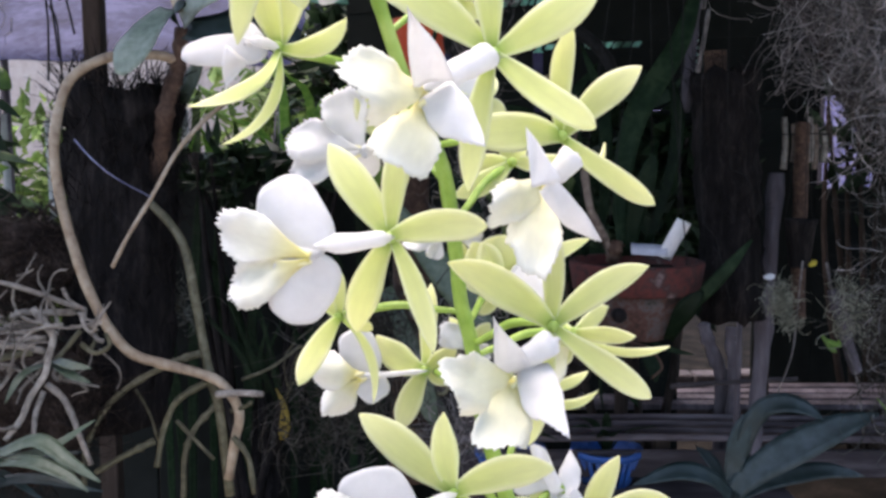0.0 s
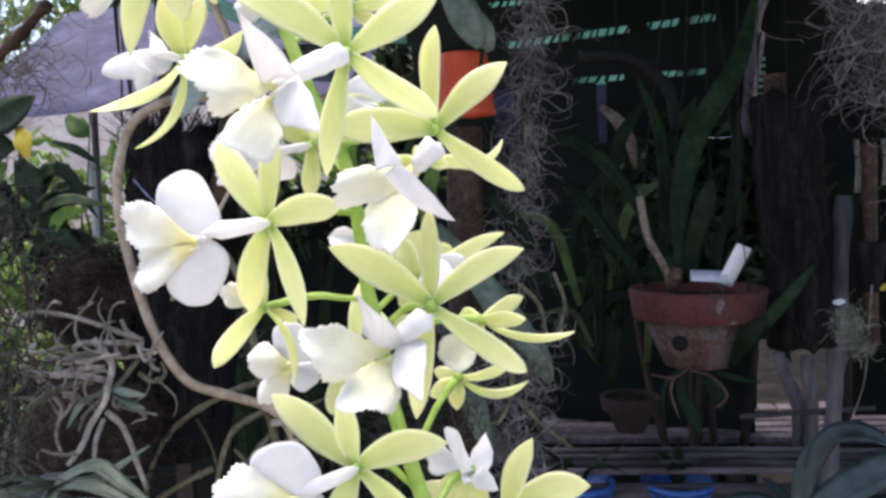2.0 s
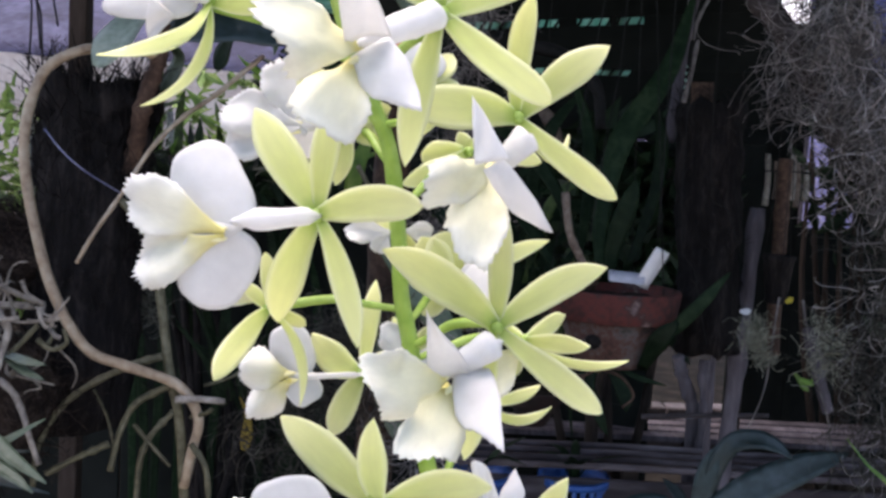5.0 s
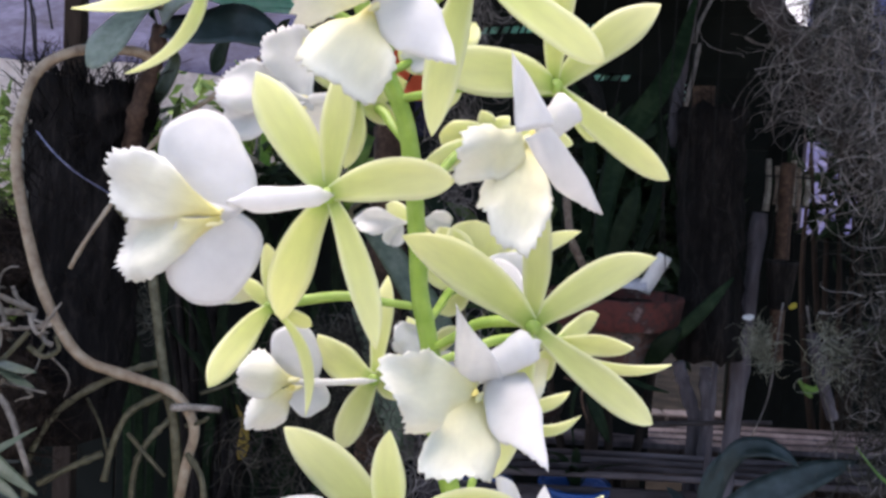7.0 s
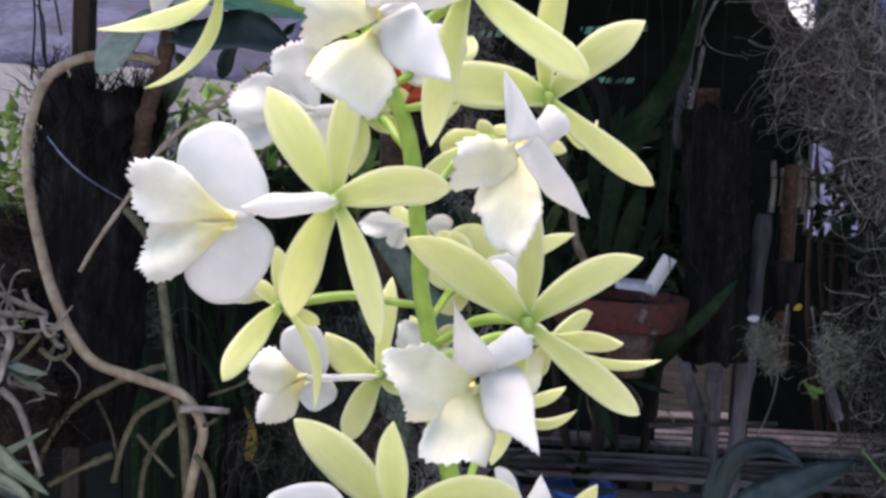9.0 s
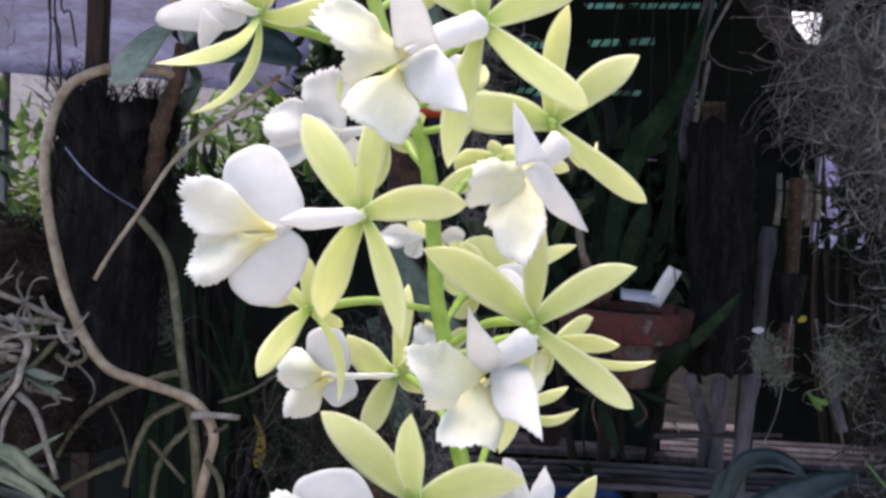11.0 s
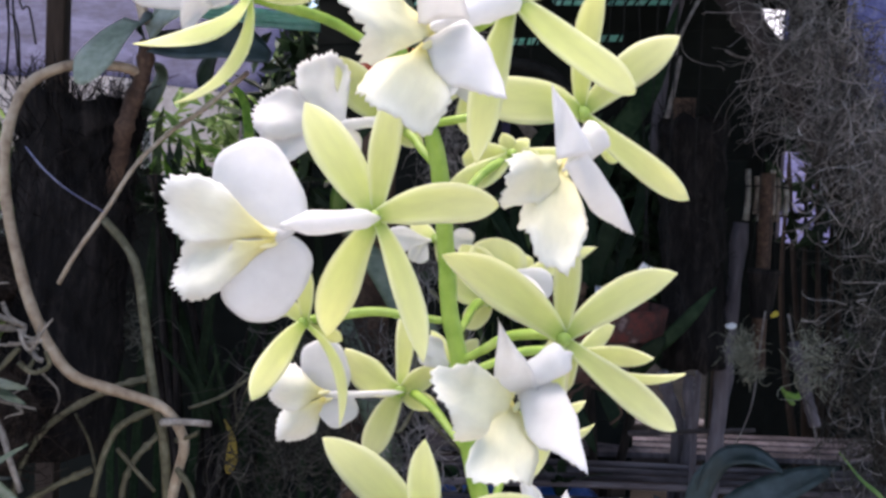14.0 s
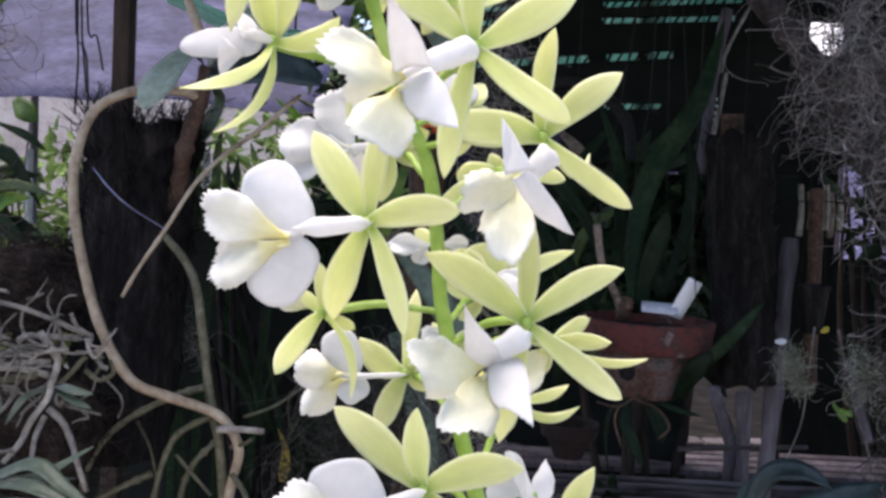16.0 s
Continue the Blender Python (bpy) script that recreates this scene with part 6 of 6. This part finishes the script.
def blue_basket(centre, label):
    """A round plastic orchid basket with a rim and slotted side."""
    ob = thing("blue_basket", centre, label, "basket", "blue baskets")
    part("rim", lathe([(0.08, 0.08), (0.093, 0.082), (0.093, 0.097), (0.08, 0.097), (0.078, 0.09), (0.079, 0.081)], 28), M_BLUE, ob, local=True)
    for k in range(22):
        a = 2 * math.pi * k / 22
        part("rib", tube([(0.058 * math.cos(a), 0.058 * math.sin(a), 0.004), (0.07 * math.cos(a), 0.07 * math.sin(a), 0.045), (0.084 * math.cos(a), 0.084 * math.sin(a), 0.085)], 0.006, 0.007, sides=6, steps=1), M_BLUE, ob, local=True)
    part("floor", lathe([(0.01, 0.0), (0.06, 0.0), (0.061, 0.007), (0.01, 0.007)], 24), M_BLUE, ob, local=True)
    part("compost", lathe([(0.01, 0.008), (0.052, 0.01), (0.062, 0.06), (0.01, 0.075)], 16, 0.05), M_SOIL, ob, "dark compost", local=True)
    rng = random.Random(int(centre[0] * 1000))
    for k in range(7):
        a = rng.uniform(0, 6.28)
        c = Vector((0, 0, 0.07))
        d = Vector((math.cos(a), math.sin(a), 0))
        part("leaf", blade([c, c + d * 0.05 + Vector((0, 0, 0.07)), c + d * 0.13 + Vector((0, 0, rng.uniform(0.02, 0.12)))], 0.025, fold=0.25, face=(0, 0, 1) if abs(d.z) < 0.9 else (1, 0, 0)), M_LEAF, ob, local=True)
    return ob


b1, b2 = Vector((0.173, 2.217, 0.588)), Vector((0.424, 2.245, 0.581))
for b in (b1, b2):
    blue_basket((b.x, b.y, b.z - 0.08), "blue plastic slotted basket holding a small orchid")
single("plank_shelf", box((b1.x - 0.1, b1.y - 0.12, b1.z - 0.115), (b2.x + 0.45, b1.y + 0.12, b1.z - 0.081), 0.004), M_WOOD, (b1.x - 0.1, b1.y - 0.12, b1.z - 0.115), "grey plank shelf under the blue baskets", "shelf", smooth=False)
for x in (b1.x - 0.06, b2.x + 0.4):
    single("shelf_leg", box((x - 0.025, b1.y - 0.03, 0), (x + 0.025, b1.y + 0.03, b1.z - 0.116), 0.003), M_DARKWOOD, (x, b1.y, 0), "dark timber leg under the plank shelf", "leg", "shelf legs", smooth=False)

# pale blocks in daylight beyond the shelter's shaded corner
rng_block = random.Random(3)
blocks = thing("block_wall", (1.5, 4.5, 0), "low wall of pale rough blocks catching light", "wall")
for r in range(2):
    for c in range(5):
        x = 1.0 + c * 0.2 + (0.1 if r % 2 else 0)
        y = 4.5 + rng_block.uniform(-0.02, 0.02)
        part("block", box((x, y, 0.12 * r), (x + 0.19, y + 0.12, 0.12 * r + 0.108), 0.012), M_STONE, blocks, smooth=False)

# split pale stakes leaning behind the benches
for pts, r in (
    ([(0.794, 2.485, 0.697), (0.778, 2.488, 0.768), (0.753, 2.490, 0.830), (0.739, 2.492, 0.877)], 0.021),
    ([(0.812, 2.436, 0.712), (0.812, 2.439, 0.774), (0.801, 2.441, 0.828), (0.802, 2.443, 0.875)], 0.018),
    ([(0.741, 2.194, 0.930), (0.742, 2.196, 0.986), (0.733, 2.199, 1.048)], 0.008),
):
    foot = Vector(pts[0])
    single("timber_stake", tube([(foot.x, foot.y, 0), (foot.x, foot.y, foot.z * 0.6), *pts], r, r * 0.8, sides=9, knots=0.3, seed=int(r * 1000)), M_POST, (foot.x, foot.y, 0), "pale split timber stake standing behind the bench", "stake", "timber stakes")

bundle = thing("cane_bundle", (1.05, 2.6, 1.33), "bundle of pale cut canes hung in the shaded corner", "canes")
for k in range(6):
    x, y, h = 0.99 + 0.023 * k + 0.004 * math.sin(9 * k), 2.6 + 0.01 * math.sin(4 * k), 1.46 - 0.02 * (k % 3)
    part("cane", tube([(x, y, 1.31 + 0.02 * (k % 2)), (x + 0.003, y, 1.38), (x - 0.003, y, h)], 0.009, 0.0075, sides=8, knots=0.1, seed=k), M_DIMCANE if k % 3 == 1 else M_GREYROOT, bundle)
part("binding", tube([(0.978, 2.59, 1.41), (1.05, 2.582, 1.413), (1.12, 2.59, 1.41), (1.05, 2.618, 1.41), (0.978, 2.59, 1.41)], 0.002, 0.002, sides=5, steps=2), M_WIRE, bundle)
part("hanger", tube([(1.05, 2.6, 1.41), (1.05, 2.6, 1.9), (1.05, 2.6, 2.43)], 0.0012, 0.0012, sides=5, steps=2), M_WIRE, bundle)

# ---- dark strap-leaf plant at the shaded front corner ----
front = thing("strap_leaf_plant", (0.472, 1.458, 0.810), "orchid with broad dark drooping leaves", "orchid")


def add_leaf_five(pts, w):
    part("leaf", blade(pts, w, fold=0.22, face=(0.0, -0.75, 0.65), tip=0.04, belly=0.5, base=0.55), M_BLUELEAF, front)


add_leaf_five([(0.495, 1.439, 0.788), (0.500, 1.436, 0.875), (0.524, 1.432, 0.931), (0.558, 1.416, 0.948), (0.590, 1.407, 0.941), (0.613, 1.397, 0.925)], 0.036)
add_leaf_five([(0.482, 1.428, 0.792), (0.510, 1.423, 0.826), (0.561, 1.410, 0.868), (0.635, 1.398, 0.912), (0.702, 1.394, 0.940)], 0.056)
add_leaf_five([(0.481, 1.438, 0.789), (0.482, 1.432, 0.838), (0.493, 1.437, 0.889), (0.506, 1.441, 0.928)], 0.036)
add_leaf_five([(0.482, 1.428, 0.783), (0.436, 1.408, 0.826), (0.379, 1.395, 0.841), (0.304, 1.379, 0.825)], 0.034)
add_leaf_five([(0.493, 1.448, 0.775), (0.557, 1.474, 0.794), (0.660, 1.501, 0.804), (0.746, 1.526, 0.785)], 0.034)
add_leaf_five([(0.485, 1.467, 0.768), (0.468, 1.490, 0.818), (0.443, 1.520, 0.843)], 0.022)
single("strap_leaf", blade([(0.81, 1.2, 0.0), (0.79, 1.198, 0.6), (0.72, 1.196, 0.87), (0.663, 1.196, 0.952), (0.631, 1.199, 0.980), (0.599, 1.202, 1.017)], 0.014, tip=0.05, belly=0.3), M_FRESH, (0.81, 1.2, 0.0), "bright green blade tip of a grassy leaf", "leaf")

# ---- leaves in the open garden ----
garden = thing("climbing_plant", (-1.073, 1.875, 1.380), "climber with broad dark leaves and one yellow leaf", "climber")
part("stem", tube([(-1.07, 1.9, 0.0), (-1.06, 1.89, 0.6), (-1.064, 1.882, 1.136), (-1.075, 1.870, 1.291), (-1.060, 1.879, 1.417), (-1.070, 1.886, 1.545)], 0.006, 0.004, sides=7), M_OLDCANE, garden)


def add_leaf_six(pts, w, m, lab):
    part("leaf", blade(pts, w, fold=0.2, face=(-0.1, -0.9, 0.3), tip=0.05, belly=0.4, base=0.35), m, garden, lab)


add_leaf_six([(-1.115, 1.859, 1.513), (-1.065, 1.856, 1.536), (-1.003, 1.855, 1.576)], 0.09, M_LEAF, "")
add_leaf_six([(-1.160, 1.851, 1.470), (-1.098, 1.837, 1.465), (-1.046, 1.843, 1.468)], 0.085, M_LEAF, "")
add_leaf_six([(-1.041, 1.846, 1.509), (-1.019, 1.827, 1.476), (-1.011, 1.825, 1.439)], 0.045, M_YELLOW, "yellowed leaf")
add_leaf_six([(-1.054, 1.861, 1.442), (-1.019, 1.842, 1.390), (-0.996, 1.841, 1.334)], 0.065, M_LEAF, "")
add_leaf_six([(-0.989, 1.891, 1.481), (-0.923, 1.877, 1.457), (-0.879, 1.879, 1.425)], 0.02, M_LEAF, "")
add_leaf_six([(-1.076, 1.866, 1.240), (-1.044, 1.854, 1.304), (-1.000, 1.862, 1.353)], 0.04, M_LEAF, "")
add_leaf_six([(-1.013, 1.873, 1.239), (-0.963, 1.863, 1.314), (-0.906, 1.870, 1.325)], 0.035, M_FRESH, "")
add_leaf_six([(-1.007, 1.994, 1.545), (-0.971, 1.976, 1.516), (-0.945, 1.977, 1.495)], 0.05, M_FRESH, "")
add_leaf_six([(-1.117, 1.870, 1.381), (-1.092, 1.855, 1.418), (-1.079, 1.858, 1.436)], 0.04, M_FRESH, "")
add_leaf_six([(-1.000, 1.875, 1.238), (-0.960, 1.887, 1.358), (-0.896, 1.895, 1.375)], 0.03, M_LEAF, "")
add_leaf_six([(-1.151, 1.860, 1.268), (-1.100, 1.848, 1.318), (-1.050, 1.855, 1.329)], 0.05, M_LEAF, "")
rng_bed = random.Random(58)
for i in range(16):
    a = rng_bed.uniform(-0.2, 1.0)
    foot = Vector((-1.062 + rng_bed.uniform(-0.02, 0.03), 1.885 + rng_bed.uniform(-0.03, 0.05), rng_bed.uniform(1.15, 1.32)))
    out, up = rng_bed.uniform(0.1, 0.22), rng_bed.uniform(0.02, 0.16)
    side = -1 if i % 4 == 0 else 1
    add_leaf_six([foot, foot + Vector((side * out * 0.5, -0.04 * a, up)), foot + Vector((side * out, -0.06 * a, up * rng_bed.uniform(0.1, 0.9)))], rng_bed.uniform(0.025, 0.045), M_SWORD if i % 3 else M_LEAF, "")
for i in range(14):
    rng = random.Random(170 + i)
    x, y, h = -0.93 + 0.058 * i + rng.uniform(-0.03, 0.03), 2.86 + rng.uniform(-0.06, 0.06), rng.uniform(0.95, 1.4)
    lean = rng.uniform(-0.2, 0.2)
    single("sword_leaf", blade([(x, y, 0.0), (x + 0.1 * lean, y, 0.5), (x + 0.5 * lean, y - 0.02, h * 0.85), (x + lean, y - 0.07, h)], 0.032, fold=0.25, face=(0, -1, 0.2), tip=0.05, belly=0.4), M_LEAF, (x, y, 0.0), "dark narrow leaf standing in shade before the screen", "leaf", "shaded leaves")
for i in range(16):
    rng = random.Random(70 + i)
    x, y = -0.98 + 0.05 * i + rng.uniform(-0.03, 0.03), 3.08 + rng.uniform(-0.04, 0.04)
    h = rng.uniform(1.42, 1.72)
    single("sword_leaf", blade([(x, y, 0.0), (x, y, 0.7), (x + rng.uniform(-0.05, 0.05), y, h * 0.9), (x + rng.uniform(-0.16, 0.16), y - 0.05, h)], 0.04, fold=0.2, face=(0, -1, 0.2), tip=0.05, belly=0.4), M_FRESH if i % 3 else M_SWORD, (x, y, 0.0), "fresh green sword-shaped leaf in daylight", "leaf", "sword leaves")

part("yellow_leaf", blade([(-0.290, 1.511, 0.948), (-0.277, 1.509, 0.920), (-0.275, 1.508, 0.891), (-0.279, 1.506, 0.858)], 0.02, fold=0.3, face=(0.2, -0.9, 0.3), tip=0.4, belly=0.75, base=0.1), M_SHADEYELLOW, cane, "yellowed leaf hanging in the shade")
net = thing("net_edge", (-0.647, 2.196, 1.823), "rolled edge of green shade net under the roof", "net")
for k in range(3):
    lift = Vector((0, 0.01 * k, -0.012 * k))
    part("fold", tube([Vector(p) + lift for p in ((-0.743, 2.203, 1.857), (-0.605, 2.192, 1.793), (-0.510, 2.185, 1.763), (-0.389, 2.177, 1.748), (-0.230, 2.188, 1.747))], 0.009, 0.008, sides=7, knots=0.35, seed=k), M_NETLIGHT, net)
for p in ((-0.716, 2.202, 1.852), (-0.416, 2.179, 1.759)):
    part("tie", tube([p, (p[0], p[1], p[2] + 0.1), (p[0], p[1], 2.31 + 0.06 * (p[1] - 0.42))], 0.003, 0.003, sides=5, steps=2), M_WIRE, net)

rt = Vector((-0.454, 0.972, 1.150))
stuff("root_tangle", strands(40, lambda r: (rt.x + r.gauss(0, 0.05), rt.y + r.gauss(0, 0.02), rt.z + r.gauss(0, 0.035)), lambda r: (r.gauss(-0.3, 1), r.gauss(0, 0.4), r.gauss(0.1, 0.5)), 0.075, 0.26, 0.0024, 52, segs=8, sides=5), M_GREYROOT, rt, "tangle of thin pale pinkish roots", "roots")

# ---- small things in the shade ----
grass = thing("grass_tuft", (-0.275, 1.510, 0.925), "thin dark grass-like leaves crossing in shade", "grass")
rng_grass = random.Random(11)
g0, g1 = Vector((-0.342, 1.522, 1.111)), Vector((-0.214, 1.510, 0.947))
for i in range(16):
    a = Vector((rng_grass.uniform(g0.x, g1.x), g0.y + rng_grass.uniform(-0.05, 0.08), g1.z - rng_grass.uniform(0, 0.05)))
    lean = rng_grass.choice((-1, 1)) * rng_grass.uniform(0.03, 0.11)
    part("blade", blade([a, a + Vector((lean * 0.4, 0, 0.08)), a + Vector((lean, -0.01, rng_grass.uniform(0.1, 0.19)))], 0.008, fold=0.2, face=(0, -0.9, 0.3), tip=0.05, belly=0.3), M_LEAF, grass)
for k in range(3):
    part("dry_blade", tube([g1 + Vector((-0.06, 0.02 * k, -0.02)), g1 + Vector((-0.02 - 0.02 * k, 0.02, 0.06)), g1 + Vector((0.02, 0.0, 0.09 + 0.02 * k))], 0.0016, 0.001, sides=5, steps=3), M_ROOT, grass)
hanging_moss(*column((-0.409, 1.372, 1.086), 0.022, (-0.434, 1.376, 1.144), 0.03), 110, 0.06, 31, "small grey-green tuft of air plant", M_GREENMOSS)
single("nylon_knot", tube([(-0.443, 1.356, 1.151), (-0.432, 1.357, 1.158), (-0.418, 1.356, 1.154), (-0.423, 1.355, 1.137), (-0.437, 1.355, 1.130)], 0.0028, 0.002, sides=6, knots=0.2), M_BRIGHTWIRE, (-0.432, 1.356, 1.151), "pale violet knot of nylon twine", "twine")
single("pale_stick", tube([(0.512, 1.957, 0.834), (0.648, 1.970, 0.840), (0.806, 1.984, 0.845)], 0.006, 0.005, sides=7, knots=0.15), M_STONE, (0.512, 1.957, 0.834), "pale split stick lying level in shade", "stick")


def add_twig_seven(pts, r):
    single("twig", tube(pts, r, r * 0.7, sides=6, knots=0.25), M_MOSS, pts[0], "thin grey dry twig tangled in shade", "twig", "twigs")


add_twig_seven([(0.739, 1.704, 1.144), (0.748, 1.701, 1.102), (0.771, 1.695, 1.006), (0.804, 1.689, 0.911), (0.816, 1.682, 0.814)], 0.0024)
add_twig_seven([(0.702, 1.725, 1.145), (0.695, 1.721, 1.074), (0.684, 1.714, 0.964), (0.653, 1.709, 0.875)], 0.0018)
add_twig_seven([(0.672, 1.575, 1.461), (0.690, 1.576, 1.479), (0.706, 1.574, 1.463), (0.693, 1.573, 1.438), (0.673, 1.574, 1.449)], 0.0016)
add_twig_seven([(0.598, 1.536, 1.621), (0.633, 1.534, 1.590), (0.668, 1.531, 1.558), (0.688, 1.529, 1.541)], 0.0028)
add_twig_seven([(0.540, 1.587, 1.616), (0.562, 1.586, 1.606), (0.595, 1.585, 1.606)], 0.002)
add_twig_seven([(0.595, 1.585, 1.606), (0.604, 1.582, 1.561), (0.604, 1.580, 1.522), (0.587, 1.579, 1.506)], 0.003)
add_twig_seven([(0.661, 1.539, 1.691), (0.647, 1.539, 1.676), (0.681, 1.538, 1.678), (0.713, 1.538, 1.692)], 0.0028)
add_twig_seven([(0.511, 1.789, 1.636), (0.522, 1.792, 1.681), (0.570, 1.797, 1.783)], 0.004)
add_twig_seven([(0.501, 1.782, 1.513), (0.514, 1.786, 1.580), (0.522, 1.789, 1.636)], 0.005)
for pts, w, m in (
    ([(0.619, 1.630, 1.522), (0.614, 1.631, 1.532), (0.625, 1.632, 1.553)], 0.017, M_STONE),
    ([(0.620, 1.447, 1.476), (0.624, 1.446, 1.469), (0.631, 1.445, 1.460)], 0.016, M_TAG),
    ([(0.673, 1.853, 1.096), (0.685, 1.853, 1.096), (0.697, 1.853, 1.099)], 0.014, M_TAG),
    ([(0.808, 1.842, 0.963), (0.832, 1.841, 0.955), (0.846, 1.842, 0.977)], 0.014, M_FRESH),
    ([(0.796, 1.843, 0.974), (0.815, 1.841, 0.949), (0.827, 1.840, 0.938)], 0.014, M_FRESH),
    ([(0.747, 1.803, 1.126), (0.755, 1.803, 1.131), (0.762, 1.804, 1.136)], 0.012, M_YELLOW),
    ([(0.813, 1.797, 1.043), (0.822, 1.795, 1.015), (0.832, 1.793, 0.987)], 0.028, M_POST),
):
    single("leaf_scrap", blade(pts, w, fold=0.2, face=(0.1, -0.9, 0.3), tip=0.25, belly=0.5), m, pts[0], "small dry leaf scrap caught in shade", "leaf", "leaf scraps")
